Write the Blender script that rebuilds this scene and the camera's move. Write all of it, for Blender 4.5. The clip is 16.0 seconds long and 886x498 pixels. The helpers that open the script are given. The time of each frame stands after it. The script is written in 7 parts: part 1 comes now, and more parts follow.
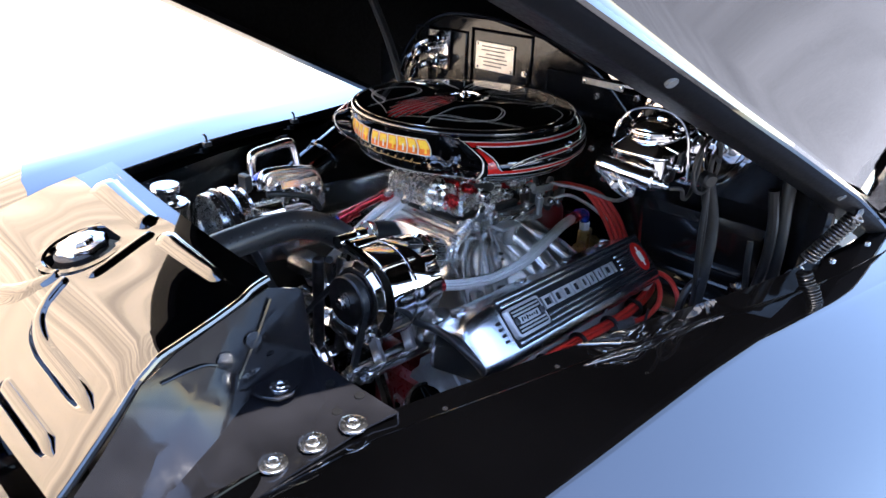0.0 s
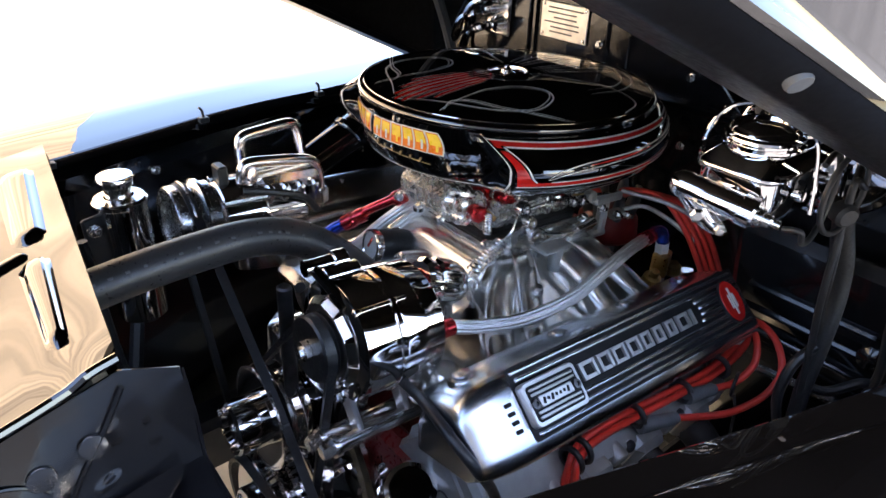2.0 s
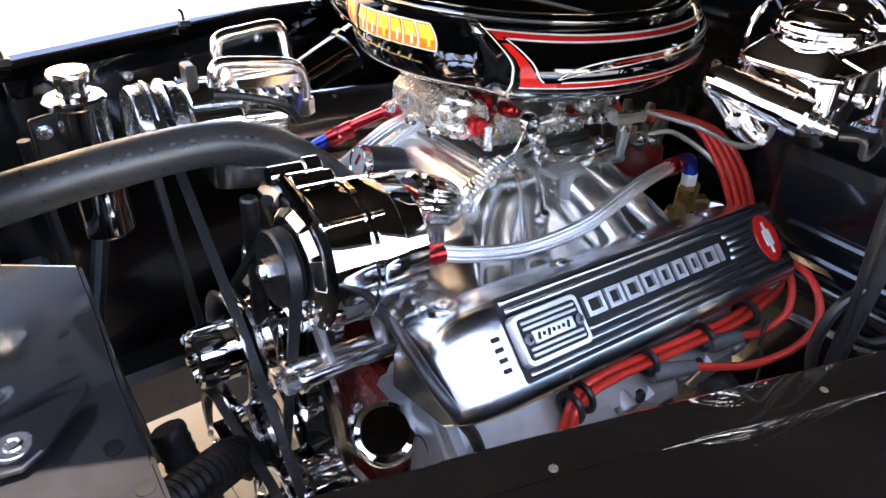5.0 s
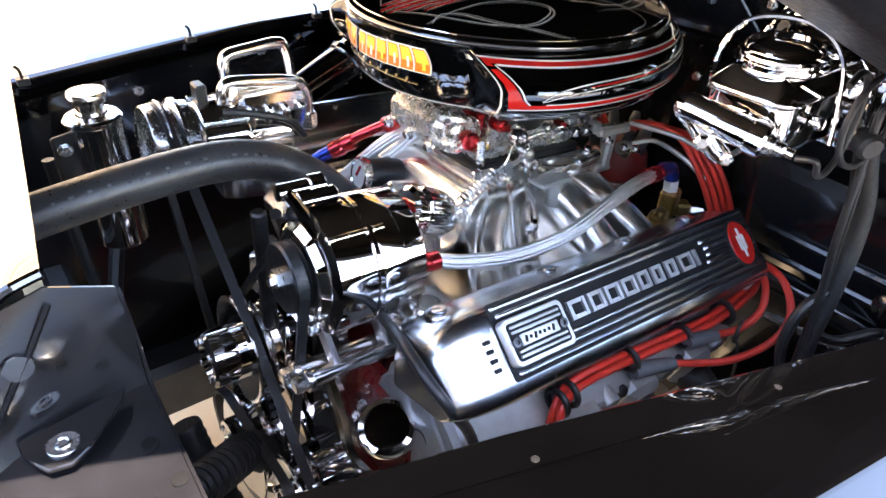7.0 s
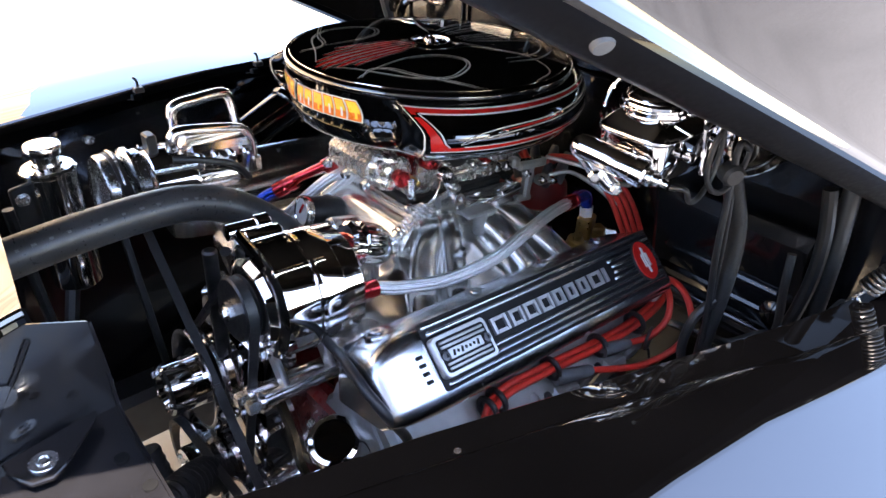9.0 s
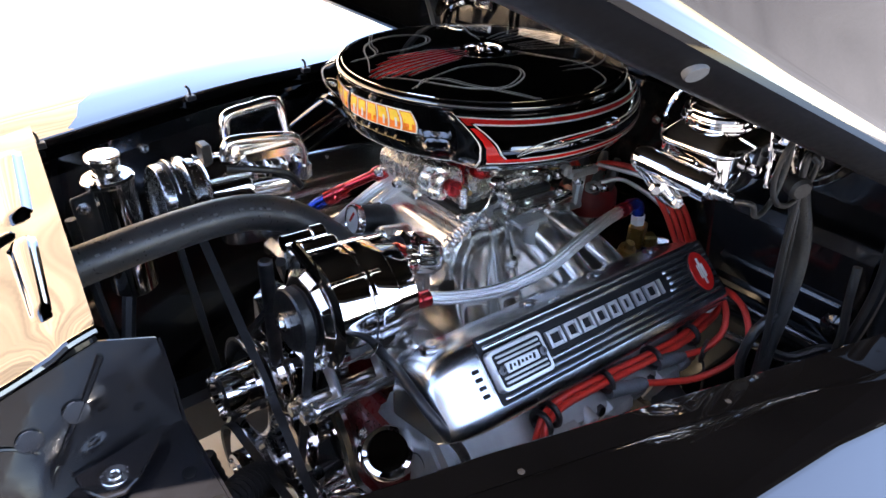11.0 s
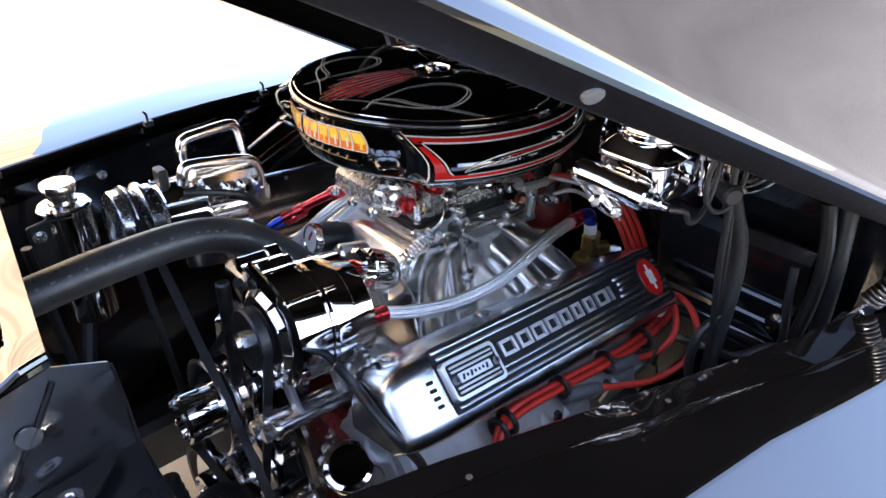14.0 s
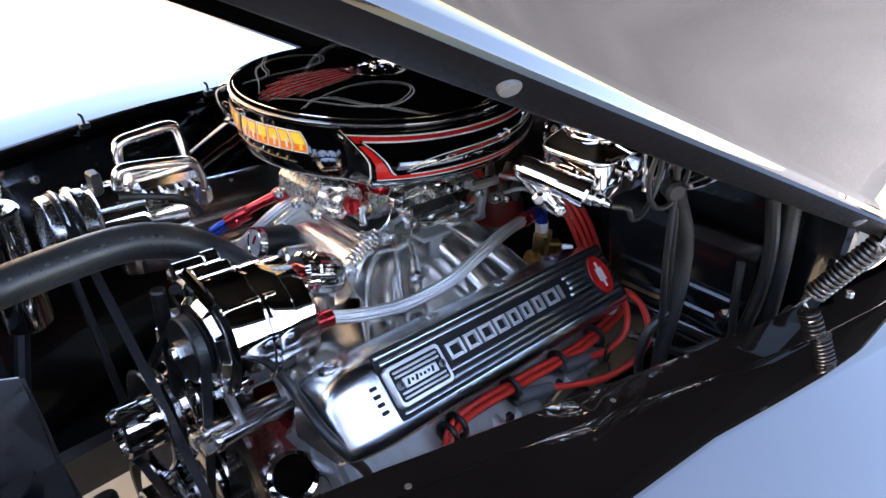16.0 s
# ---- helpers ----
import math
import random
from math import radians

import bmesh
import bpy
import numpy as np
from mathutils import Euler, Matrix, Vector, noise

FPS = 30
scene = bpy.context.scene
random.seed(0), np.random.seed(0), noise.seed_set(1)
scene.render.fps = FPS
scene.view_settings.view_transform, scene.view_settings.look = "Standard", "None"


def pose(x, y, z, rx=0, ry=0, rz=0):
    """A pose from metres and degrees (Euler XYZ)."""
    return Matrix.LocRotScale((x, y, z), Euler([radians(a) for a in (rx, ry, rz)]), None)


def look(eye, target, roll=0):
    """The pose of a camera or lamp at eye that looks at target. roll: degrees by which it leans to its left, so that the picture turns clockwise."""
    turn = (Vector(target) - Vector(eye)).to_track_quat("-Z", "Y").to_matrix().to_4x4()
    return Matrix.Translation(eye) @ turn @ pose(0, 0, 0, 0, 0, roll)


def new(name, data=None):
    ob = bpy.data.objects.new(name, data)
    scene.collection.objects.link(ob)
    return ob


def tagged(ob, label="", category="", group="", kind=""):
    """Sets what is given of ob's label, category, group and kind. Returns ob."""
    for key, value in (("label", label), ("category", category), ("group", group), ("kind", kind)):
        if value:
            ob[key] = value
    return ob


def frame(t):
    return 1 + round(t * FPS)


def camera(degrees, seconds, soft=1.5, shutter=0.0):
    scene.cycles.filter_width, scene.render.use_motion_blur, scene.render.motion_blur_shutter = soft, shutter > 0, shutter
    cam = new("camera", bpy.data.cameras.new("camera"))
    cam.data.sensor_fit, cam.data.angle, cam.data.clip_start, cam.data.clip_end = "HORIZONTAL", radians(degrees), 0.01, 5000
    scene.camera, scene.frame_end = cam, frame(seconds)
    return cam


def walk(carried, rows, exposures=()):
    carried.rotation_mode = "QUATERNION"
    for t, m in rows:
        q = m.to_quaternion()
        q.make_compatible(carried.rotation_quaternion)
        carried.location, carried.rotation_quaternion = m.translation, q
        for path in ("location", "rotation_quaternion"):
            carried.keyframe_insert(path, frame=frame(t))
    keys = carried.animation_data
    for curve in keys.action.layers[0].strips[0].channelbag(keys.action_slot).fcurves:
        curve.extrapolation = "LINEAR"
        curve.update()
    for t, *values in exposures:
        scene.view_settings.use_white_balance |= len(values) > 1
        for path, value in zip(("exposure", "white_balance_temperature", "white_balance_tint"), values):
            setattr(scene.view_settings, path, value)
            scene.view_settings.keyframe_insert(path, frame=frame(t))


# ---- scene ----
cam = camera(66.1, 16.0)
PATH = [
    (0, (-0.708, -0.615, 1.32), (0.632, 0.584, 0.445), 1.9),
    (0.5, (-0.699, -0.617, 1.313), (0.639, 0.578, 0.428), 2.0),
    (1, (-0.623, -0.613, 1.312), (0.637, 0.632, 0.382), 0.9),
    (1.5, (-0.507, -0.571, 1.3), (0.621, 0.76, 0.322), 0.9),
    (2, (-0.46, -0.503, 1.277), (0.646, 0.85, 0.305), 1.5),
    (2.5, (-0.417, -0.47, 1.239), (0.715, 0.875, 0.286), 1.4),
    (3, (-0.367, -0.482, 1.211), (0.699, 0.864, 0.184), 0.7),
    (3.5, (-0.349, -0.493, 1.201), (0.753, 0.787, 0.13), 1.8),
    (4, (-0.356, -0.496, 1.198), (0.763, 0.76, 0.116), 2.0),
    (4.5, (-0.374, -0.494, 1.203), (0.708, 0.786, 0.112), 2.1),
    (5, (-0.394, -0.474, 1.201), (0.619, 0.862, 0.111), 2.4),
    (5.2, (-0.399, -0.467, 1.2), (0.589, 0.881, 0.102), 2.7),
    (7.3, (-0.415, -0.521, 1.261), (0.607, 0.788, 0.146), 1.6),
    (7.5, (-0.418, -0.541, 1.275), (0.635, 0.747, 0.164), 1.6),
    (8, (-0.427, -0.568, 1.287), (0.69, 0.705, 0.221), 1.9),
    (8.5, (-0.436, -0.57, 1.288), (0.698, 0.707, 0.247), 2.1),
    (9, (-0.439, -0.563, 1.284), (0.708, 0.706, 0.247), 2.2),
    (9.5, (-0.447, -0.545, 1.287), (0.685, 0.732, 0.245), 2.9),
    (9.7, (-0.451, -0.538, 1.286), (0.652, 0.767, 0.246), 2.4),
    (11.8, (-0.443, -0.546, 1.297), (0.635, 0.774, 0.251), 0.3),
    (12, (-0.44, -0.549, 1.297), (0.65, 0.761, 0.25), -0.2),
    (12.5, (-0.438, -0.55, 1.296), (0.679, 0.744, 0.258), -0.1),
    (13, (-0.445, -0.556, 1.297), (0.676, 0.745, 0.272), 0.2),
    (13.5, (-0.446, -0.563, 1.301), (0.679, 0.739, 0.284), 0.0),
    (14, (-0.441, -0.568, 1.305), (0.697, 0.73, 0.295), 0.0),
    (14.5, (-0.439, -0.573, 1.304), (0.723, 0.713, 0.305), 0.2),
    (15, (-0.427, -0.574, 1.304), (0.756, 0.685, 0.296), 0.3),
    (15.5, (-0.423, -0.575, 1.302), (0.771, 0.679, 0.303), 0.3),
    (16, (-0.414, -0.573, 1.297), (0.796, 0.66, 0.289), 0.5),
]
EXPOSURE = [(0.0, 2.76, 6250, 16), (1.5, 2.72, 6800, 16), (2.5, 2.72, 7400, 18), (3.0, 3.09, 7500, 18), (3.5, 3.41, 7600, 19), (4.5, 3.81, 7700, 19), (5.0, 3.87, 7700, 19), (7.5, 3.66, 7400, 18), (8.0, 3.41, 7200, 18), (9.0, 3.21, 7100, 18), (12.0, 2.98, 7100, 18), (14.5, 3.04, 7050, 18), (16.0, 3.08, 7050, 18)]
walk(cam, [(t, look(eye, target, roll)) for t, eye, target, roll in PATH], EXPOSURE)

# ---- world and light ----
world = bpy.data.worlds.new("world")
scene.world = world
world.use_nodes = True
wn, wl = world.node_tree.nodes, world.node_tree.links
sky = wn.new("ShaderNodeTexSky")
sky.sky_type, sky.sun_disc = "NISHITA", False
SUN_EL, SUN_AZ = 68.0, -97.0
sky.sun_elevation, sky.sun_rotation = radians(SUN_EL), radians(90 - SUN_AZ)
sky.air_density, sky.dust_density = 1.0, 0.4
wl.new(sky.outputs[0], wn["Background"].inputs[0])
wn["Background"].inputs[1].default_value = 0.155
sun = new("sun", bpy.data.lights.new("sun", "SUN"))
sun.data.energy, sun.data.angle, sun.data.color = 5.0, radians(0.5), (1.0, 0.95, 0.87)
_a, _e = radians(SUN_AZ), radians(SUN_EL)
sun.matrix_world = look((5 * math.cos(_a) * math.cos(_e), 5 * math.sin(_a) * math.cos(_e), 5 * math.sin(_e)), (0, 0, 0))


# ---- materials ----
def mat(name, color, rough=0.5, metal=0.0, coat=0.0, vary=0.15, scale=30.0, bump=0.0, bscale=200.0, rvary=0.1, spec=0.5, stretch=(1, 1, 1)):
    m = bpy.data.materials.new(name)
    m.use_nodes = True
    n, l = m.node_tree.nodes, m.node_tree.links
    b = n["Principled BSDF"]
    b.inputs["Metallic"].default_value = metal
    b.inputs["Coat Weight"].default_value = coat
    b.inputs["Coat Roughness"].default_value = 0.02
    b.inputs["Specular IOR Level"].default_value = spec
    co = n.new("ShaderNodeTexCoord")
    mp = n.new("ShaderNodeMapping")
    mp.inputs["Scale"].default_value = stretch
    l.new(co.outputs["Object"], mp.inputs[0])
    big, small = n.new("ShaderNodeTexNoise"), n.new("ShaderNodeTexNoise")
    for t, s in ((big, scale), (small, bscale)):
        t.inputs["Scale"].default_value = s
        t.inputs["Detail"].default_value = 5
        l.new(mp.outputs[0], t.inputs["Vector"])
    r = n.new("ShaderNodeMapRange")
    r.inputs[1].default_value, r.inputs[2].default_value = 0.3, 0.7
    r.inputs[3].default_value, r.inputs[4].default_value = 1 - vary, 1 + vary
    l.new(big.outputs[0], r.inputs[0])
    mx = n.new("ShaderNodeVectorMath")
    mx.operation = "SCALE"
    mx.inputs[0].default_value = color[:3]
    l.new(r.outputs[0], mx.inputs[3])
    l.new(mx.outputs[0], b.inputs["Base Color"])
    rr = n.new("ShaderNodeMapRange")
    rr.inputs[1].default_value, rr.inputs[2].default_value = 0.3, 0.7
    rr.inputs[3].default_value, rr.inputs[4].default_value = max(0.0, rough - rvary * rough * 2), rough + rvary * rough * 2
    l.new(small.outputs[0], rr.inputs[0])
    l.new(rr.outputs[0], b.inputs["Roughness"])
    if bump:
        bp = n.new("ShaderNodeBump")
        bp.inputs["Strength"].default_value = bump
        bp.inputs["Distance"].default_value = 0.001
        l.new(small.outputs[0], bp.inputs["Height"])
        l.new(bp.outputs[0], b.inputs["Normal"])
    return m


PAINT = mat("gloss_black_paint", (0.0005, 0.0005, 0.0006), 0.025, 0, 1.0, 0.3, 8, 0.0)
APRON = mat("satin_black_paint", (0.007, 0.007, 0.008), 0.17, 0, 0.4, 0.3, 12, 0.05, 300)
DARK = mat("dull_black_metal", (0.018, 0.018, 0.0185), 0.40, 0, 0, 0.35, 25, 0.08, 150)
PAINT.node_tree.nodes["Principled BSDF"].inputs["Coat IOR"].default_value = 1.72
# dusty paint, its gloss also cut to stand in for dark reflections
SEMI = mat("dusty_low_gloss_black_paint", (0.006, 0.006, 0.007), 0.12, 0, 0.0, 0.5, 14, 0.0, 60, 0.5, 0.36)
CHROME = mat("chrome", (0.89, 0.87, 0.86), 0.045, 1, 0, 0.03, 20, 0.0, 80, 0.5)
POLISH = mat("polished_aluminium", (0.88, 0.85, 0.825), 0.17, 1, 0, 0.05, 25, 0.0, 40, 0.1)
CAST = mat("cast_aluminium", (0.34, 0.335, 0.325), 0.42, 0.5, 0, 0.14, 40, 0.0, 180, 0.1)
ZINC = mat("zinc_steel", (0.64, 0.65, 0.66), 0.24, 1, 0, 0.08, 60, 0.05, 300)
STEEL = mat("dark_steel", (0.09, 0.09, 0.095), 0.45, 1, 0, 0.3, 50, 0.2, 250)
RUBBER = mat("black_rubber", (0.009, 0.009, 0.0095), 0.5, 0, 0, 0.3, 40, 0.25, 400, 0.2)
HOSE = mat("radiator_hose_rubber", (0.026, 0.026, 0.028), 0.40, 0, 0, 0.25, 25, 0.03, 250, 0.2)
REDWIRE = mat("red_silicone", (0.62, 0.035, 0.022), 0.35, 0, 0, 0.15, 60, 0.08, 300)
REDAN = mat("red_anodised", (0.62, 0.03, 0.035), 0.22, 0.85, 0, 0.1, 60)
BLUEAN = mat("blue_anodised", (0.015, 0.075, 0.55), 0.22, 0.8, 0, 0.1, 60)
BRASS = mat("brass", (0.55, 0.40, 0.17), 0.32, 1, 0, 0.2, 80, 0.2, 250)
REDPAINT = mat("red_enamel", (0.55, 0.015, 0.012), 0.2, 0, 0.6, 0.15, 60)
BLOCKRED = mat("dark_red_engine_enamel", (0.14, 0.010, 0.009), 0.3, 0, 0.3, 0.25, 40)
REDCAP = mat("dark_red_plastic", (0.22, 0.02, 0.018), 0.35, 0, 0, 0.2, 60)
WHITELINE = mat("pinstripe_white", (0.72, 0.70, 0.66), 0.3, 0, 0.5, 0.1, 60)
YELLOW = mat("sign_yellow", (0.95, 0.62, 0.06), 0.3, 0, 0.5, 0.1, 90)
ORANGE = mat("sign_orange", (0.85, 0.20, 0.02), 0.3, 0, 0.5, 0.15, 90)
GOLD = mat("gold_leaf", (0.70, 0.47, 0.20), 0.3, 0.6, 0.3, 0.2, 90)
GREY = mat("grey_plastic", (0.09, 0.095, 0.10), 0.5, 0, 0, 0.2, 60)
WHITEP = mat("white_plastic", (0.75, 0.74, 0.70), 0.4, 0, 0, 0.1, 60)
PLATE = mat("etched_plate", (0.62, 0.60, 0.55), 0.35, 0.6, 0, 0.15, 60, 0.2, 300)
CONCRETE = mat("concrete", (0.50, 0.42, 0.31), 0.9, 0, 0, 0.12, 1.2, 0.6, 60)


# ---- mesh helpers ----
def part(name, bm, material, parent=None, label="", angle=35):
    me = bpy.data.meshes.new(name)
    bmesh.ops.recalc_face_normals(bm, faces=bm.faces)
    bm.to_mesh(me)
    bm.free()
    me.shade_smooth()
    me.set_sharp_from_angle(angle=radians(angle))
    me.materials.append(material)
    ob = new(name, me)
    if parent is not None:
        ob.parent = parent
    if label:
        tagged(ob, label)
    return ob


def thing(name, label, category, group="", kind="", at=(0, 0, 0)):
    ob = new(name)
    ob.empty_display_size = 0.02
    ob.location = at
    bpy.context.view_layer.update()
    return tagged(ob, label, category, group, kind)


def B():
    return bmesh.new()


def add(bm, verts, faces):
    vs = [bm.verts.new(v) for v in verts]
    for f in faces:
        try:
            bm.faces.new([vs[i] for i in f])
        except ValueError:
            pass
    return vs


def frame_of(axis, up=(0, 0, 1)):
    z = Vector(axis).normalized()
    u = Vector(up)
    if abs(z.dot(u.normalized())) > 0.98:
        u = Vector((1, 0, 0))
    x = u.cross(z).normalized()
    y = z.cross(x)
    return Matrix((x, y, z)).transposed()


def box(bm, c, size, bevel=0.0, rot=None):
    """A box about c, with chamfered edges; rot: a 3x3 or Euler degrees."""
    if rot is None:
        R = Matrix.Identity(3)
    elif isinstance(rot, Matrix):
        R = rot
    else:
        R = Euler([radians(a) for a in rot]).to_matrix()
    h = [s / 2 for s in size]
    b = min(bevel, min(h) * 0.95)
    c = Vector(c)
    if b <= 0:
        vs = [c + R @ Vector((sx * h[0], sy * h[1], sz * h[2])) for sx in (-1, 1) for sy in (-1, 1) for sz in (-1, 1)]
        add(bm, vs, [(0, 1, 3, 2), (4, 6, 7, 5), (0, 4, 5, 1), (2, 3, 7, 6), (0, 2, 6, 4), (1, 5, 7, 3)])
        return
    vs, ix = [], {}
    for sx in (-1, 1):
        for sy in (-1, 1):
            for sz in (-1, 1):
                for ax in range(3):
                    p = [sx * (h[0] - b), sy * (h[1] - b), sz * (h[2] - b)]
                    p[ax] = (sx, sy, sz)[ax] * h[ax]
                    ix[(sx, sy, sz, ax)] = len(vs)
                    vs.append(c + R @ Vector(p))
    fs = []
    for ax in range(3):
        o = [i for i in range(3) if i != ax]
        for s in (-1, 1):
            f = []
            for a, e in ((-1, -1), (1, -1), (1, 1), (-1, 1)):
                k = [0, 0, 0]
                k[ax], k[o[0]], k[o[1]] = s, a, e
                f.append(ix[(*k, ax)])
            fs.append(f)
        for a in (-1, 1):
            for e in (-1, 1):
                f = []
                for s, w in ((-1, 0), (-1, 1), (1, 1), (1, 0)):
                    k = [0, 0, 0]
                    k[ax], k[o[0]], k[o[1]] = s, a, e
                    f.append(ix[(*k, o[w])])
                fs.append(f)
    for sx in (-1, 1):
        for sy in (-1, 1):
            for sz in (-1, 1):
                fs.append([ix[(sx, sy, sz, ax)] for ax in range(3)])
    add(bm, vs, fs)


def lathe(bm, base, axis, profile, seg=32, wobble=None):
    """Revolves (radius, height) pairs about axis from base; closes ends whose radius is zero."""
    M = frame_of(axis)
    base = Vector(base)
    rings = []
    for r, h in profile:
        if r <= 1e-6:
            rings.append([bm.verts.new(base + M @ Vector((0, 0, h)))])
        else:
            ring = []
            for i in range(seg):
                a = 2 * math.pi * i / seg
                k = r * (wobble(i, seg) if wobble else 1)
                ring.append(bm.verts.new(base + M @ Vector((k * math.cos(a), k * math.sin(a), h))))
            rings.append(ring)
    for a, b in zip(rings, rings[1:]):
        for i in range(seg):
            j = (i + 1) % seg
            if len(a) == 1 and len(b) == 1:
                continue
            if len(a) == 1:
                bm.faces.new((a[0], b[i], b[j]))
            elif len(b) == 1:
                bm.faces.new((a[i], a[j], b[0]))
            else:
                bm.faces.new((a[i], a[j], b[j], b[i]))


def cyl(bm, p0, p1, r0, r1=None, seg=20, chamfer=0.0):
    r1 = r0 if r1 is None else r1
    d = Vector(p1) - Vector(p0)
    L = d.length
    c = min(chamfer, L * 0.4, r0 * 0.5)
    prof = [(0, 0), (r0 - c, 0), (r0, c), (r1, L - c), (r1 - c, L), (0, L)] if c else [(0, 0), (r0, 0), (r1, L), (0, L)]
    lathe(bm, p0, d, prof, seg)


def hexbolt(bm, p, axis, r, h):
    lathe(bm, p, axis, [(0, 0), (r * 1.35, 0), (r * 1.35, h * 0.25), (r * 1.3, h * 0.3), (0, h * 0.3)], 18)
    d = Vector(axis).normalized()
    lathe(bm, Vector(p) + d * h * 0.3, axis, [(0, 0), (r, 0), (r, h * 0.6), (r * 0.85, h * 0.7), (0, h * 0.7)], 6)


def spline(pts, n=8):
    P = [Vector(p) for p in pts]
    P = [P[0] * 2 - P[1]] + P + [P[-1] * 2 - P[-2]]
    out = []
    for i in range(1, len(P) - 2):
        a, b, c, d = P[i - 1:i + 3]
        for k in range(n):
            t = k / n
            out.append(0.5 * ((2 * b) + (c - a) * t + (2 * a - 5 * b + 4 * c - d) * t * t + (3 * b - a - 3 * c + d) * t ** 3))
    out.append(P[-2])
    return out


def tube(bm, pts, r, seg=10, n=8, smooth=True, radii=None, flat=None, cap=True):
    """A tube along points; r may vary through radii(k, count); flat: (width, thickness) makes a band."""
    Q = spline(pts, n) if smooth else [Vector(p) for p in pts]
    N = len(Q)
    tang = [(Q[min(i + 1, N - 1)] - Q[max(i - 1, 0)]).normalized() for i in range(N)]
    up = Vector((0, 0, 1)) if abs(tang[0].z) < 0.9 else Vector((1, 0, 0))
    x = up.cross(tang[0]).normalized()
    rings = []
    for i in range(N):
        x = (x - tang[i] * x.dot(tang[i])).normalized()
        y = tang[i].cross(x)
        rr = r if radii is None else r * radii(i, N)
        ring = []
        for k in range(seg):
            a = 2 * math.pi * k / seg
            ring.append(bm.verts.new(Q[i] + x * (rr * math.cos(a)) + y * (rr * math.sin(a))))
        rings.append(ring)
    for a, b in zip(rings, rings[1:]):
        for k in range(seg):
            bm.faces.new((a[k], a[(k + 1) % seg], b[(k + 1) % seg], b[k]))
    if cap:
        bm.faces.new(rings[0][::-1])
        bm.faces.new(rings[-1])


def coil(bm, p0, p1, R, r, turns, seg=6, per=14):
    """A helical spring from p0 to p1."""
    M = frame_of(Vector(p1) - Vector(p0))
    L = (Vector(p1) - Vector(p0)).length
    n = int(turns * per)
    pts = [Vector(p0) + M @ Vector((R * math.cos(2 * math.pi * i / per), R * math.sin(2 * math.pi * i / per), L * i / n)) for i in range(n + 1)]
    tube(bm, pts, r, seg, smooth=False)


def sheet(bm, rows, thick=0.0):
    """A quad sheet over a grid of points; thick: a second skin below it, closed round the edge."""
    R, C = len(rows), len(rows[0])
    g = [[bm.verts.new(p) for p in row] for row in rows]
    for i in range(R - 1):
        for j in range(C - 1):
            bm.faces.new((g[i][j], g[i][j + 1], g[i + 1][j + 1], g[i + 1][j]))
    if thick:
        bm.normal_update()
        h = [[bm.verts.new(v.co - v.normal * thick) for v in row] for row in g]
        for i in range(R - 1):
            for j in range(C - 1):
                bm.faces.new((h[i][j], h[i + 1][j], h[i + 1][j + 1], h[i][j + 1]))
        ring = [(0, j) for j in range(C)] + [(i, C - 1) for i in range(1, R)] + [(R - 1, j) for j in range(C - 2, -1, -1)] + [(i, 0) for i in range(R - 2, 0, -1)]
        for a, b in zip(ring, ring[1:] + ring[:1]):
            bm.faces.new((g[a[0]][a[1]], h[a[0]][a[1]], h[b[0]][b[1]], g[b[0]][b[1]]))


def prism(bm, pts, M, depth, bevel=0.0):
    """A polygon in the plane of M (4x4), raised along its z by depth, with a small chamfer."""
    n = len(pts)
    c = Vector((sum(p[0] for p in pts) / n, sum(p[1] for p in pts) / n))
    lo = [bm.verts.new(M @ Vector((p[0], p[1], 0))) for p in pts]
    mid = [bm.verts.new(M @ Vector((p[0], p[1], depth - bevel))) for p in pts]
    rings = [lo, mid]
    if bevel:
        top = []
        for p in pts:
            d = (c - Vector(p[:2]))
            q = Vector(p[:2]) + d.normalized() * min(bevel, d.length * 0.5)
            top.append(bm.verts.new(M @ Vector((q.x, q.y, depth))))
        rings.append(top)
    for a, b in zip(rings, rings[1:]):
        for i in range(n):
            bm.faces.new((a[i], a[(i + 1) % n], b[(i + 1) % n], b[i]))
    bm.faces.new(lo[::-1])
    bm.faces.new(rings[-1])


def round_rect(x0, x1, y0, y1, r, n=5):
    out = []
    for cx, cy, a0 in ((x1 - r, y0 + r, -90), (x1 - r, y1 - r, 0), (x0 + r, y1 - r, 90), (x0 + r, y0 + r, 180)):
        for i in range(n + 1):
            a = radians(a0 + 90 * i / n)
            out.append((cx + r * math.cos(a), cy + r * math.sin(a)))
    return out


def lerp(table, x):
    """Linear interpolation in a table of (x, value)."""
    if x <= table[0][0]:
        return table[0][1]
    for (a, u), (b, v) in zip(table, table[1:]):
        if x <= b:
            return u + (v - u) * (x - a) / (b - a)
    return table[-1][1]


# ---- ground and surroundings ----
CENTRE = 0.08
bm = B()
gx = [-400, -60, -20, -8, -3, 0, 3, 8, 20, 60, 400]
sheet(bm, [[(x, y, 0) for x in gx] for y in gx])
tagged(part("ground", bm, CONCRETE), "pale tan concrete ground in full sun", "ground", kind="structure")
# unseen tarmac over the near ground, added to turn the hood's reflections grey
bm = B()
sheet(bm, [[(x, y, 0.006) for x in (-390, -80, -20, -5, 0, 5, 20, 80, 390)] for y in (-390, -60, -14, -8, -4, -0.35)])
TARMAC = mat("tarmac", (0.09, 0.09, 0.094), 0.85, 0, 0, 0.25, 0.8, 0.8, 90)
tagged(part("road", bm, TARMAC), "unseen grey tarmac sheet added for the hood's side to reflect", "road", kind="structure")
bm = B()
box(bm, (-17.6, 9.25, 4.6), (38, 0.5, 9.2))
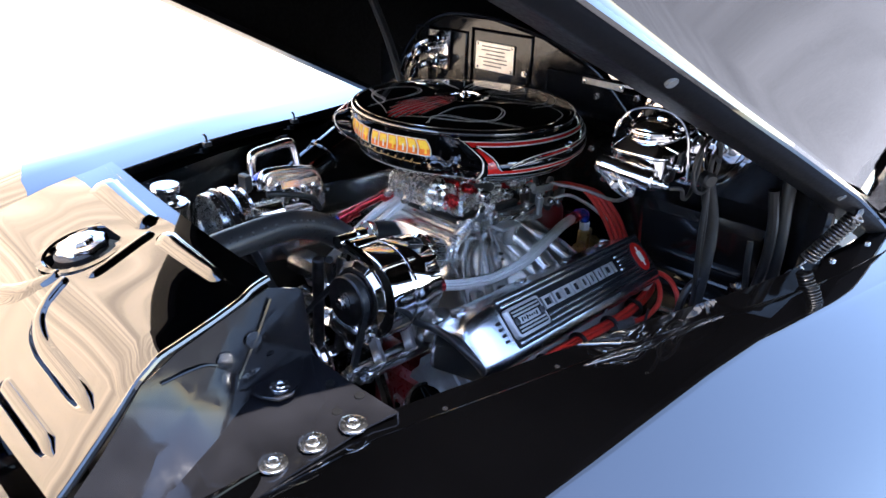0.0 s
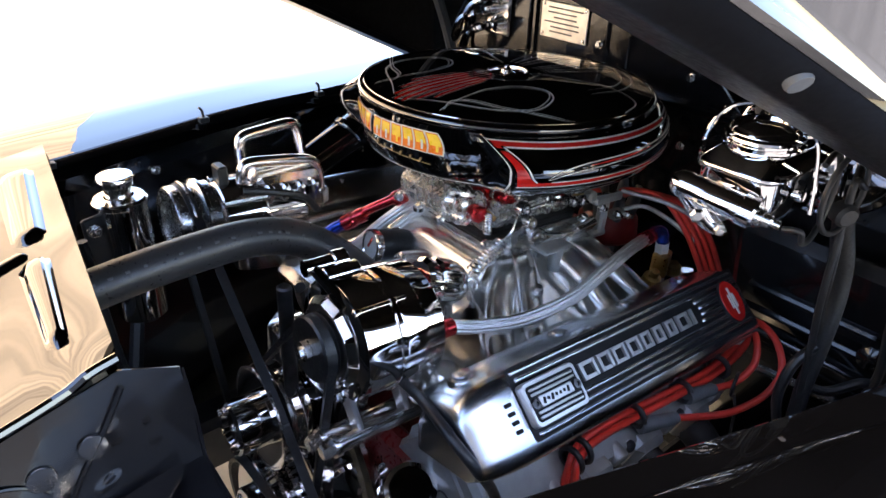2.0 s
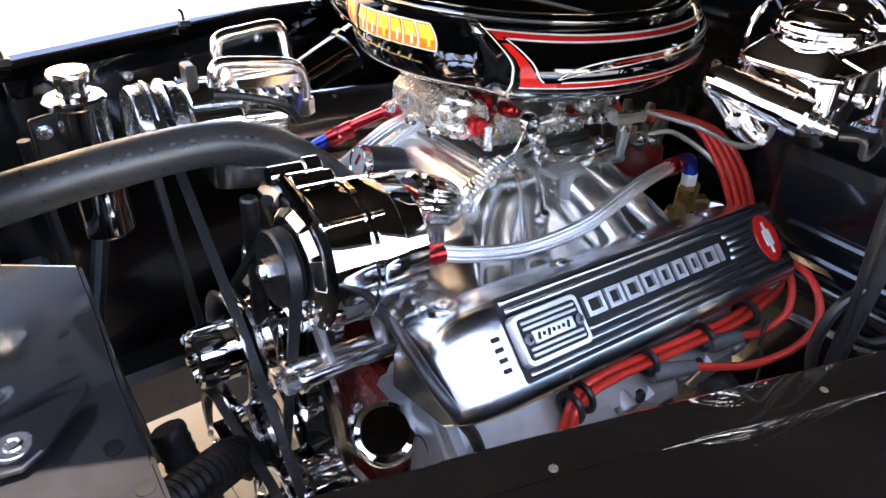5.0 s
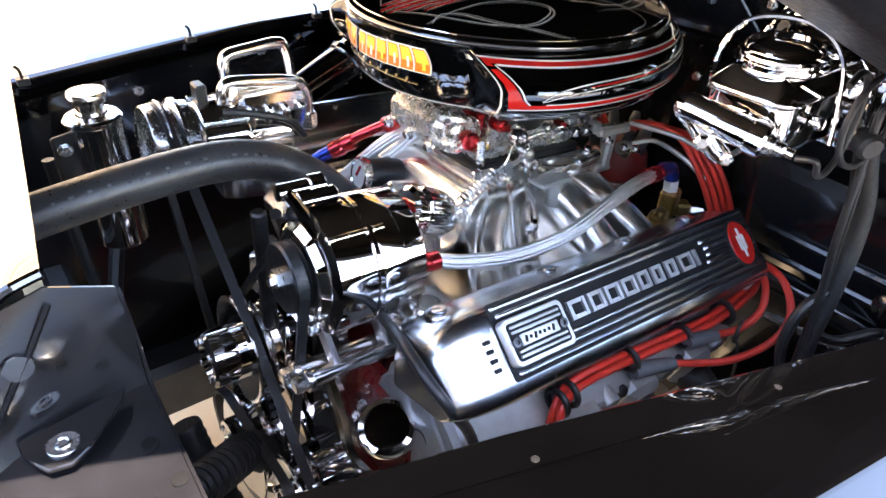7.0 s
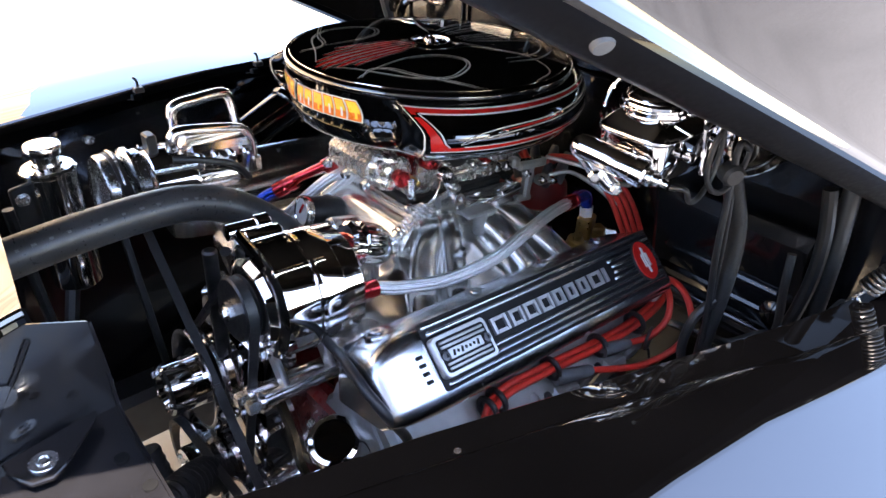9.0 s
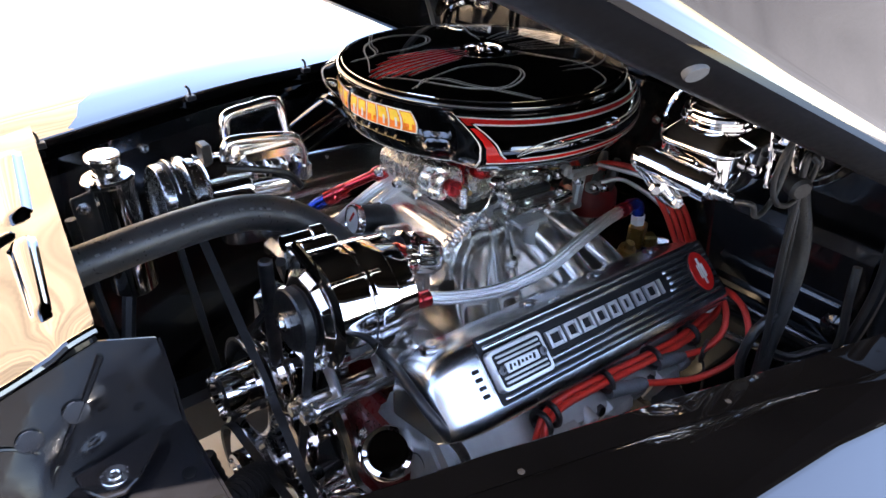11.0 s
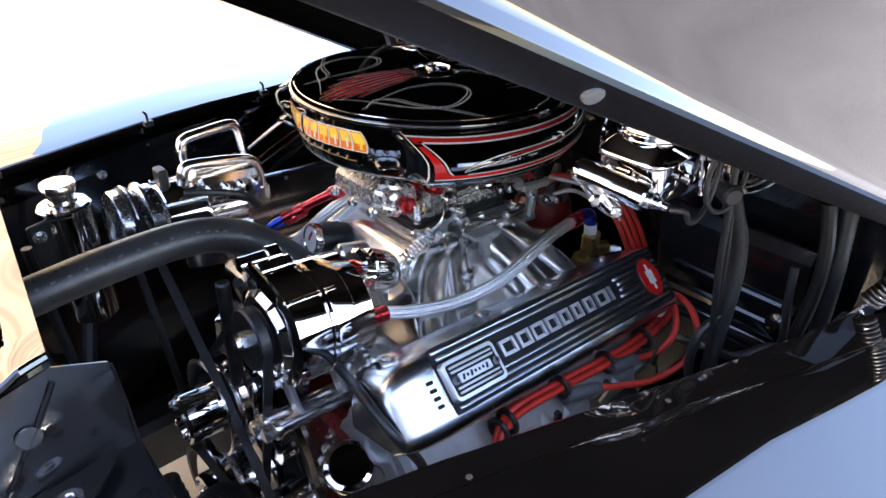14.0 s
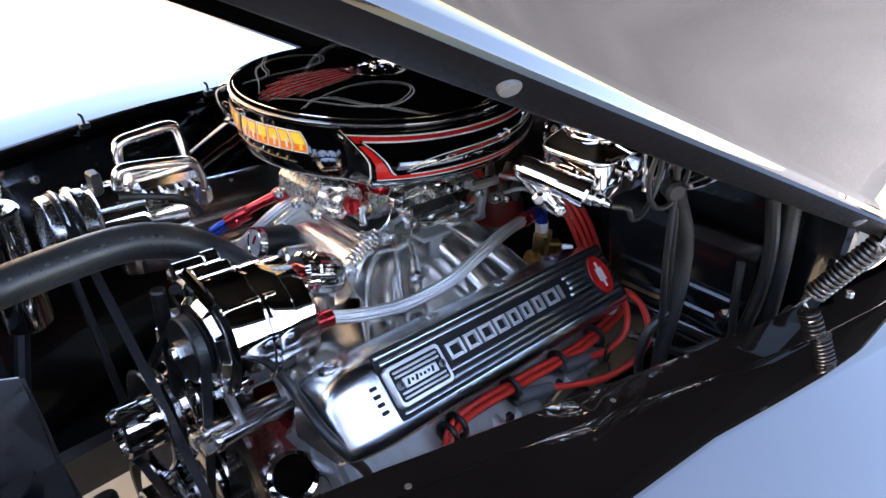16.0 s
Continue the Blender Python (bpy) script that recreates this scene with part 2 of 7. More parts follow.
TANWALL = mat("tan_siding", (0.52, 0.40, 0.27), 0.8, 0, 0, 0.42, 0.9, 0.3, 40, stretch=(0.12, 1, 5))
tagged(part("wall_building", bm, TANWALL), "long tan building wall across the yard", "wall", kind="structure")
# unseen wall, added so the bright metal mirrors a darker grey
bm = B()
box(bm, (-4.6, -4.4, 2.6), (6.5, 0.4, 5.2), 0.0, (0, 0, -42))
GREYWALL = mat("grey_render", (0.20, 0.215, 0.235), 0.85, 0, 0, 0.2, 0.9, 0.3, 40)
tagged(part("reflection_wall", bm, GREYWALL), "unseen grey wall added behind the camera to darken metal reflections", "wall", kind="structure")


# ---- car body ----
NEAR_Y = [(-1.2, -0.10), (-0.55, -0.222), (-0.375, -0.272), (0.0, -0.376), (0.16, -0.418), (0.45, -0.47), (1.2, -0.50)]
FAR_Y = [(-1.2, 0.27), (-0.55, 0.35), (-0.345, 0.405), (-0.12, 0.475), (0.1, 0.512), (0.45, 0.60), (1.2, 0.66)]
XS = [-1.2, -0.95, -0.75, -0.6, -0.5, -0.4, -0.3, -0.2, -0.1, 0.0, 0.1, 0.2, 0.3, 0.4, 0.55, 0.75, 1.2]

# near fender: flange's inner edge and seam, as offsets from the rail line, and the crease of the skin
EDGE_Y = [(-1.2, 0.022), (-0.2, 0.021), (0.0, 0.0155), (0.2, 0.013), (1.2, 0.012)]
SEAM_Y = [(-1.2, -0.006), (-0.3, -0.006), (-0.1, -0.008), (0.0, -0.0125), (0.16, -0.0255), (0.3, -0.03), (1.2, -0.03)]
CREASE_Y = [(-1.2, -0.37), (-0.6, -0.398), (-0.357, -0.414), (-0.154, -0.431), (-0.04, -0.442), (0.03, -0.456), (0.16, -0.490), (0.45, -0.556), (1.2, -0.66)]


def rail_z(x):
    return lerp([(-1.2, 0.80), (-0.6, 0.885), (-0.4, 0.915), (0.0, 0.912), (0.3, 0.90), (1.2, 0.88)], x)


def fender(name, side, label):
    car = thing(name, label, "car fender")
    tab = NEAR_Y if side < 0 else FAR_Y
    # outer skin: from the flange outwards over the crown and down to the wheel arch
    prof = [(0.0, 0.0), (0.010, -0.001), (0.03, 0.0005), (0.06, 0.0008), (0.10, 0.0014), (0.14, 0.0010), (0.19, -0.003), (0.25, -0.014), (0.32, -0.04), (0.40, -0.08), (0.45, -0.17), (0.47, -0.35), (0.47, -0.68)]
    if side > 0:
        prof = [(o, h - 0.012 + 0.06 * min(o, 0.15)) for o, h in prof]
    bm = B()
    dz = 0.0 if side < 0 else 0.03
    if side < 0:
        # flat shelf from the seam to a long crease, then falling away to the wheel arch
        rows = []
        for x in XS:
            y0, y1 = lerp(tab, x) + lerp(SEAM_Y, x), lerp(CREASE_Y, x)
            row = [(y0, -0.003), (y0 - 0.0015, -0.0005), (y0 - 0.005, 0.0004)] + [(y0 + (y1 + 0.012 - y0) * f, 0.0006) for f in (0.3, 0.65, 1.0)]
            row += [(y1 - o, h) for o, h in ((-0.005, 0.0003), (0.0, -0.0003), (0.005, -0.0014), (0.011, -0.0031), (0.02, -0.0060), (0.04, -0.0130), (0.07, -0.0245), (0.11, -0.042), (0.16, -0.069), (0.22, -0.110), (0.28, -0.17), (0.31, -0.30), (0.31, -0.66))]
            rows.append([(x, y, rail_z(x) + h) for y, h in row])
        sheet(bm, rows, 0.002)
    else:
        sheet(bm, [[(x, lerp(tab, x) + side * (0.03 + o), rail_z(x) + dz + h) for o, h in prof] for x in XS], 0.002)
    part("fender_skin", bm, PAINT, car)
    # bolting flange and the apron below it
    bm = B()
    if side < 0:
        sheet(bm, [[(x, lerp(tab, x) + o, rail_z(x) + h) for o, h in ((lerp(SEAM_Y, x) + 0.0004, -0.004), (0.004, -0.0038), (lerp(EDGE_Y, x), -0.004), (lerp(EDGE_Y, x) + 0.003, -0.007), (lerp(EDGE_Y, x) + 0.003, -0.03))] for x in XS], 0.002)
    else:
        sheet(bm, [[(x, lerp(tab, x) + side * o, rail_z(x) + dz + h) for o, h in ((0.03, 0.0), (0.0, -0.014), (-0.004, -0.018), (-0.004, -0.04))] for x in XS], 0.002)
    part("bolting_flange", bm, PAINT, car)
    bm = B()
    sheet(bm, [[(x, lerp(tab, x) + side * o, rail_z(x) + dz + h) for o, h in ((-0.002, -0.02), (-0.01, -0.1), (-0.03, -0.25), (-0.03, -0.5))] for x in XS[4:14]], 0.002)
    part("apron", bm, APRON, car)
    return car


near_fender = fender("near_fender", -1, "glossy black curved front fender reflecting the sky")
far_fender = fender("far_fender", 1, "glossy black front fender beyond the engine bay")

LIP = mat("satin_hood_lip_paint", (0.0036, 0.0042, 0.0062), 0.36, 0, 0, 0.2, 14, 0.0, 250, 0.1, 0.14)
LINER = mat("matte_black_hood_liner", (0.0035, 0.0035, 0.0038), 0.8, 0, 0, 0.3, 20, 0.3, 120, 0.1, 0.1)
# hood, raised on its rear hinges
hood = thing("hood", "raised glossy black hood with rubber bumpers on its lip", "car hood")
HS = math.tan(radians(25))


def hood_point(x, v, w):
    """x along the car, v inwards from the edge, w above the lip plane; the crown is taller towards the cowl."""
    if w > 0.05:
        w = 0.05 + (w - 0.05) * (1.05 + 1.2 * max(0.0, x - 0.05))
    y = lerp([(-1.2, -0.08), (-0.7, -0.26), (-0.39, -0.346), (-0.176, -0.384), (0.03, -0.421), (0.25, -0.456), (0.4, -0.462), (0.6, -0.466), (0.9, -0.50), (1.15, -0.53)], x) + v
    z = 1.1965 - (x + 0.176) * HS
    return Vector((x + w * math.sin(radians(25)), y, z + w * math.cos(radians(25))))


HX = [-1.1, -0.9, -0.7, -0.55, -0.39, -0.28, -0.176, -0.07, 0.03, 0.13, 0.23, 0.32, 0.4, 0.47, 0.54, 0.62, 0.7, 0.78, 0.86, 0.94, 1.04, 1.15]
skin = [(-0.013, 0.0125), (-0.0145, 0.0142), (-0.0138, 0.0156), (-0.0112, 0.0182), (-0.0102, 0.0205), (-0.0100, 0.026), (-0.0110, 0.046), (-0.0175, 0.090), (-0.027, 0.14), (-0.038, 0.18), (-0.047, 0.22), (-0.048, 0.26), (-0.03, 0.295), (0.04, 0.325), (0.2, 0.34), (0.44, 0.345)]
bm = B()
half = [[hood_point(x, v, w) for v, w in skin] for x in HX]
full = [r + [Vector((p.x, 2 * CENTRE - p.y, p.z)) for p in r[-2::-1]] for r in half]
sheet(bm, full, 0.002)
part("hood_skin", bm, PAINT, hood)


def inner_row(x):
    row = [hood_point(x, v + 0.012, w - 0.016) for v, w in skin[4:]]
    return row + [Vector((q.x, 2 * CENTRE - q.y, q.z)) for q in row[-2::-1]]


bm = B()
sheet(bm, [inner_row(x) for x in HX[:-2]], 0.002)
part("inner_panel", bm, LINER, hood)
for s in (0, 1):
    bm = B()
    rows = [[hood_point(x, v, w) for v, w in ((0.05, 0.014), (0.048, 0.004), (0.008, 0.0), (0.003, 0.0005), (-0.0125, 0.0125))] for x in HX]
    if s:
        rows = [[Vector((p.x, 2 * CENTRE - p.y, p.z)) for p in r] for r in rows]
    sheet(bm, rows, 0.0015)
    part("lip", bm, LIP, hood)
for x in (-0.194, 0.20):
    bm = B()
    lathe(bm, hood_point(x, -0.005, 0.006), hood_point(0, -0.73, -0.69) - hood_point(0, 0, 0), [(0, 0.003), (0.0050, 0.003), (0.0058, 0.0015), (0.0058, -0.004)], 20)
    part("bumper", bm, GREY, hood)

# firewall, cowl and windscreen
FW = 0.375
fire = thing("firewall", "glossy black pressed steel firewall with a raised upper panel", "firewall", kind="structure")
bm = B()
box(bm, (FW + 0.015, CENTRE, 0.75), (0.03, 0.98, 0.62), 0.006)
part("lower_panel", bm, APRON, fire)
bm = B()
top = [(-0.10, 1.00), (0.0, 1.085), (0.12, 1.13), (0.24, 1.148), (0.36, 1.145), (0.44, 1.10), (0.50, 1.02)]
prism(bm, [(-0.42, 0.9), (0.50, 0.9)] + [(y, z) for y, z in top[::-1]] + [(-0.25, 1.0), (-0.42, 0.98)],
      Matrix(((0, 0, -1, FW + 0.02), (1, 0, 0, 0), (0, 1, 0, 0), (0, 0, 0, 1))), 0.028, 0.006)
part("upper_panel", bm, SEMI, fire)
bm = B()
tube(bm, [(FW - 0.008, y, z) for y, z in top], 0.004, 10)
part("pressed_bead", bm, SEMI, fire)
for y0, y1, z0, z1 in ((0.30, 0.44, 1.0, 1.115), (0.14, 0.285, 1.02, 1.125), (-0.09, 0.10, 1.0, 1.075)):
    bm = B()
    tube(bm, [(FW - 0.009, y, z) for y, z in ((y0, z0), (y1, z0), (y1, z1), (y0, z1), (y0, z0))], 0.0035, 8, 1, smooth=False)
    part("panel_bead", bm, SEMI, fire)
bm = B()
sheet(bm, [[(x, CENTRE + s * (0.62 - 0.1 * max(0, x - 0.4)), z) for s in (-1, -0.8, -0.4, 0, 0.4, 0.8, 1)] for x, z in ((0.93, 0.98), (0.94, 0.99), (0.95, 1.01), (0.97, 1.04), (1.0, 1.06))], 0.003)
tagged(part("cowl", bm, PAINT), "glossy black cowl between hood and windscreen", "cowl", kind="structure")

cabin = thing("car_cabin", "glossy black car cabin behind the cowl with a raked windscreen", "car body")
GLASS = mat("dark_glass", (0.02, 0.022, 0.022), 0.01, 0, 0, 0.0, 5)
bm = B()
sheet(bm, [[(x, CENTRE + s * w, z) for s, w, z in ((-1, 0.80, 0.30), (-1, 0.84, 0.55), (-1, 0.83, 0.80), (-1, 0.78, 0.98), (-0.5, 0.70, 1.05), (0.5, 0.70, 1.05), (1, 0.78, 0.98), (1, 0.83, 0.80), (1, 0.84, 0.55), (1, 0.80, 0.30))] for x in (0.95, 1.3, 1.8, 2.5, 3.2)], 0.004)
part("body_shell", bm, PAINT, cabin)
bm = B()
sheet(bm, [[(x, CENTRE + y, z - 0.12 * y * y) for y in (-0.56, -0.4, -0.2, 0, 0.2, 0.4, 0.56)] for x, z in ((1.32, 1.44), (1.45, 1.50), (1.8, 1.54), (2.3, 1.53), (2.7, 1.45))], 0.004)
part("roof", bm, PAINT, cabin)
bm = B()
sheet(bm, [[(x - 0.10 * (y / 0.6) ** 2 * -1, CENTRE + y * k, z) for y in (-0.62, -0.4, -0.2, 0, 0.2, 0.4, 0.62)] for x, z, k in ((0.96, 1.06, 1.0), (1.14, 1.25, 0.95), (1.33, 1.43, 0.88))], 0.004)
part("windscreen", bm, GLASS, cabin)
bm = B()
tube(bm, [(1.06, CENTRE - 0.63, 1.05), (1.24, CENTRE - 0.60, 1.25), (1.43, CENTRE - 0.56, 1.44)], 0.016, 8)
part("pillar", bm, CHROME, cabin)
bm = B()
tube(bm, [(1.06, CENTRE + 0.63, 1.05), (1.24, CENTRE + 0.60, 1.25), (1.43, CENTRE + 0.56, 1.44)], 0.016, 8)
part("pillar", bm, CHROME, cabin)
bm = B()
tube(bm, [(1.06, CENTRE - 0.63, 1.05), (0.98, CENTRE - 0.4, 1.058), (0.96, CENTRE, 1.062), (0.98, CENTRE + 0.4, 1.058), (1.06, CENTRE + 0.63, 1.05)], 0.012, 8)
part("screen_trim", bm, CHROME, cabin)

# things fixed to the firewall
idp = thing("identification_plate", "bright riveted metal plate with rows of small print", "plate")
bm = B()
box(bm, (FW - 0.0105, 0.226, 1.077), (0.003, 0.095, 0.054), 0.001)
part("plate_sheet", bm, PLATE, idp)
for k in range(6):
    bm = B()
    box(bm, (FW - 0.0124, 0.226 + (0.004 if k % 2 else -0.003), 1.096 - 0.0072 * k), (0.001, 0.07 - 0.012 * (k % 3), 0.0022))
    part("print_bar", bm, GREY, idp)
for y in (0.184, 0.268):
    for z in (1.055, 1.099):
        bm = B()
        lathe(bm, (FW - 0.012, y, z), (-1, 0, 0), [(0, 0.002), (0.002, 0.0014), (0.003, 0)], 10)
        part("rivet", bm, ZINC, idp)
strip = thing("metal_strip", "narrow bright metal strip screwed to the firewall", "plate")
bm = B()
box(bm, (FW - 0.011, -0.017, 1.067), (0.003, 0.082, 0.011), 0.001, (2, 0, 0))
part("strip_sheet", bm, PLATE, strip)
for y in (-0.053, 0.019):
    bm = B()
    lathe(bm, (FW - 0.012, y, 1.067), (-1, 0, 0), [(0, 0.003), (0.003, 0.002), (0.004, 0)], 10)
    part("screw", bm, ZINC, strip)
for y, z in ((0.150, 1.058), (-0.008, 1.045), (-0.085, 1.055), (-0.118, 1.045), (-0.012, 0.95), (-0.045, 0.90), (0.06, 0.92)):
    bm = B()
    hexbolt(bm, (FW - 0.012, y, z), (-1, 0, 0), 0.0045, 0.007)
    tagged(part("firewall_bolt", bm, ZINC), "small zinc bolt head with a washer", "bolt", "firewall bolts")
hp = thing("heater_bulkhead", "polished heater hose bulkhead plate with two bent tubes", "fitting")
bm = B()
box(bm, (FW - 0.013, 0.372, 1.075), (0.008, 0.062, 0.082), 0.006)
part("bulkhead_plate", bm, POLISH, hp)
for dy, dz in ((-0.012, 0.024), (0.012, 0.0), (-0.008, -0.022)):
    bm = B()
    lathe(bm, (FW - 0.016, 0.372 + dy, 1.075 + dz), (-1, 0, 0), [(0, 0), (0.013, 0), (0.013, 0.008), (0.009, 0.012), (0.009, 0.022), (0, 0.022)], 16)
    part("fitting", bm, CHROME, hp)
    bm = B()
    tube(bm, [(FW - 0.036, 0.372 + dy, 1.075 + dz), (FW - 0.055, 0.378 + dy, 1.073 + dz), (FW - 0.063, 0.40 + dy, 1.058 + dz), (FW - 0.055, 0.425 + dy, 1.02 + dz)], 0.0075, 10)
    part("bent_tube", bm, CHROME, hp)

# two unseen boxes added to close the body and keep its underside dark
bm = B()
box(bm, (-0.98, CENTRE, 0.55), (0.06, 1.2, 0.62), 0.03)
tagged(part("front_valance", bm, PAINT), "unseen glossy black valance added at the nose to shade the ground below", "valance", kind="structure")
bm = B()
box(bm, (0.45, CENTRE, 0.42), (0.06, 1.5, 0.5), 0.02)
tagged(part("floor_bulkhead", bm, DARK), "unseen dark bulkhead added below the cabin floor to close the bay", "bulkhead", kind="structure")

# radiator cover, ribbed
def cover_z(x):
    return lerp([(-0.72, 0.795), (-0.66, 0.845), (-0.60, 0.898), (-0.565, 0.931), (-0.535, 0.962), (-0.515, 0.976), (-0.40, 1.006), (-0.38, 1.0105)], x)


cover = thing("radiator_cover", "glossy black pressed sheet cover over the radiator with raised ribs", "radiator cover")
CX = [-0.388, -0.398, -0.41, -0.43, -0.46, -0.48, -0.50, -0.515, -0.525, -0.535, -0.55, -0.565, -0.58, -0.60, -0.612, -0.618]


def cover_point(x, y):
    crown = 0.003 + 0.13 * max(0, 0.12 - y) ** 2 - 0.35 * max(0, -0.105 - y) ** 1.5
    f = min(1.0, max(0.0, (x + 0.445) / 0.045))
    back = (-0.018 + 0.105 * (y + 0.135)) * f * f * (3 - 2 * f)
    return Vector((x + back, y, cover_z(x) + crown + 0.0004 * math.sin(31 * y + 9 * x) * math.cos(40 * x)))


HOLE = Vector((-0.479, 0.112))
YS = [-0.128 + 0.427 * i / 36 for i in range(37)]
bm = B()
fine = sorted(set(CX + [-0.42, -0.445, -0.47, -0.49, -0.455, -0.465, -0.475, -0.485, -0.505]), reverse=True)
grid = [[bm.verts.new(cover_point(x, y)) for y in YS] for x in fine]
for i in range(len(fine) - 1):
    for j in range(len(YS) - 1):
        cx, cy = (fine[i] + fine[i + 1]) / 2, (YS[j] + YS[j + 1]) / 2
        if (Vector((cx, cy)) - HOLE).length > 0.040:
            bm.faces.new((grid[i][j], grid[i][j + 1], grid[i + 1][j + 1], grid[i + 1][j]))
part("cover_sheet", bm, PAINT, cover, angle=60)
bm = B()
lathe(bm, (HOLE.x, HOLE.y, cover_point(*HOLE).z), (-0.22, 0, 1), [(0.039, -0.016), (0.039, 0.0002), (0.041, 0.0016), (0.047, 0.0013), (0.048, -0.002)], 48)
part("filler_ring", bm, PAINT, cover)


def rib(pts, r):
    bm = B()
    Q = spline([Vector((x, y, 0)) for x, y in pts], 7)
    rows, n = [], len(Q)
    for i, p in enumerate(Q):
        d = Q[min(i + 1, n - 1)] - Q[max(i - 1, 0)]
        sd = Vector((-d.y, d.x, 0)).normalized()
        e = min(i, n - 1 - i) * (Q[1] - Q[0]).length / (1.3 * r)
        k = math.sqrt(max(0.0, 1 - (1 - min(1, e)) ** 2))
        rows.append([cover_point(p.x + sd.x * u * r * (0.25 + 0.75 * k), p.y + sd.y * u * r * (0.25 + 0.75 * k)) + Vector((0, 0, w * r * max(0.02, k))) for u, w in ((-1.5, -0.04), (-1.1, 0.1), (-0.85, 0.45), (-0.5, 0.66), (0, 0.7), (0.5, 0.66), (0.85, 0.45), (1.1, 0.1), (1.5, -0.04))])
    sheet(bm, rows)
    part("rib", bm, PAINT, cover, angle=80)


rib([(-0.424, -0.088), (-0.422, -0.03), (-0.420, 0.052)], 0.0085)
rib([(-0.418, 0.078), (-0.416, 0.15), (-0.414, 0.25)], 0.0085)
rib([(-0.422, 0.064), (-0.437, 0.062), (-0.455, 0.058), (-0.48, 0.052), (-0.50, 0.049)], 0.006)
rib([(-0.512, 0.069), (-0.53, 0.068), (-0.55, 0.06), (-0.56, 0.03), (-0.563, -0.02), (-0.566, -0.10)], 0.0065)
rib([(-0.512, 0.085), (-0.53, 0.10), (-0.548, 0.13), (-0.56, 0.18), (-0.566, 0.26)], 0.0065)
rib([(-0.60, -0.09), (-0.598, 0.0), (-0.597, 0.05)], 0.006)
rib([(-0.60, 0.10), (-0.598, 0.18), (-0.597, 0.26)], 0.006)
bm = B()
tube(bm, [cover_point(x, -0.130) + Vector((0, 0, -0.002)) for x in CX], 0.0035, 8, 2)
part("rolled_edge", bm, PAINT, cover)

# painted nose panel ahead of the cover, with a bolted latch plate
nose = thing("nose_panel", "glossy black nose panel ahead of the radiator cover reflecting the sky", "panel")
bm = B()
sheet(bm, [[(x, y, z - 0.10 * (y - CENTRE) ** 2) for y in (-0.30, -0.22, -0.12, 0.0, 0.12, 0.24, 0.36)] for x, z in ((-0.60, 0.828), (-0.68, 0.830), (-0.76, 0.824), (-0.86, 0.800), (-0.96, 0.75))], 0.003)
part("nose_sheet", bm, PAINT, nose)
bm = B()
prism(bm, round_rect(-0.66, -0.575, 0.02, 0.12, 0.012), Matrix.Translation((0, 0, 0.8285)), 0.004, 0.0015)
part("latch_plate", bm, PAINT, nose)
bm = B()
hexbolt(bm, (-0.594, 0.046, 0.8325), (0, 0, 1), 0.0075, 0.006)
part("plate_bolt", bm, ZINC, nose)

# radiator, behind and below the cover
rad = thing("radiator", "black radiator behind the front cover with a polished filler cap", "radiator")
bm = B()
box(bm, (-0.455, 0.085, 0.72), (0.06, 0.40, 0.50), 0.008)
part("core", bm, DARK, rad)
for k in range(30):
    if k % 2 == 0:
        bm = B()
        box(bm, (-0.422, -0.10 + 0.0125 * k, 0.70), (0.006, 0.004, 0.42))
        part("fin", bm, DARK, rad)
bm = B()
box(bm, (-0.44, 0.085, 0.955), (0.07, 0.40, 0.035), 0.012)
part("top_tank", bm, DARK, rad)

bm = B()
lathe(bm, (HOLE.x + 0.004, HOLE.y + 0.004, 0.977), (-0.15, 0, 1), [(0.018, -0.03), (0.018, 0.004), (0.0255, 0.006), (0.0265, 0.008), (0.0265, 0.014), (0.024, 0.0165), (0.013, 0.0175), (0.0115, 0.0205), (0.005, 0.0215), (0, 0.0205)], 48,
      lambda i, n: 1.0 + 0.05 * math.cos(8 * 2 * math.pi * i / n))
part("filler_cap", bm, POLISH, rad, "polished pressed metal filler cap")
bm = B()
lathe(bm, (HOLE.x, HOLE.y, 0.949), (-0.15, 0, 1), [(0.02, 0), (0.02, 0.03), (0.024, 0.033), (0.024, 0.038), (0, 0.038)], 28)
part("filler_neck", bm, STEEL, rad)

# side closing panel between cover, radiator and fender
side_panel = thing("side_panel", "glossy black bolted closing panel beside the radiator", "panel")
bm = B()
sheet(bm, [[(x, y, z) for x, y, z in r] for r in (
    ((-0.372, -0.131, 0.994), (-0.407, -0.131, 1.008), (-0.45, -0.131, 0.996), (-0.50, -0.130, 0.981), (-0.535, -0.130, 0.964), (-0.575, -0.13, 0.917), (-0.64, -0.13, 0.855)),
    ((-0.370, -0.134, 0.955), (-0.425, -0.137, 0.965), (-0.455, -0.139, 0.948), (-0.50, -0.141, 0.935), (-0.54, -0.146, 0.918), (-0.585, -0.15, 0.87), (-0.64, -0.155, 0.77)),
    ((-0.370, -0.136, 0.919), (-0.41, -0.139, 0.918), (-0.452, -0.145, 0.908), (-0.49, -0.16, 0.899), (-0.545, -0.175, 0.885), (-0.60, -0.19, 0.85), (-0.65, -0.20, 0.75)),
    ((-0.371, -0.200, 0.917), (-0.41, -0.204, 0.914), (-0.45, -0.208, 0.906), (-0.49, -0.215, 0.898), (-0.545, -0.225, 0.884), (-0.60, -0.235, 0.845), (-0.65, -0.24, 0.745)),
    ((-0.373, -0.266, 0.9215), (-0.405, -0.258, 0.918), (-0.44, -0.252, 0.911), (-0.48, -0.245, 0.904), (-0.54, -0.238, 0.890), (-0.60, -0.245, 0.84), (-0.65, -0.25, 0.74)))], 0.002)
part("panel_sheet", bm, SEMI, side_panel, angle=42)
bm = B()
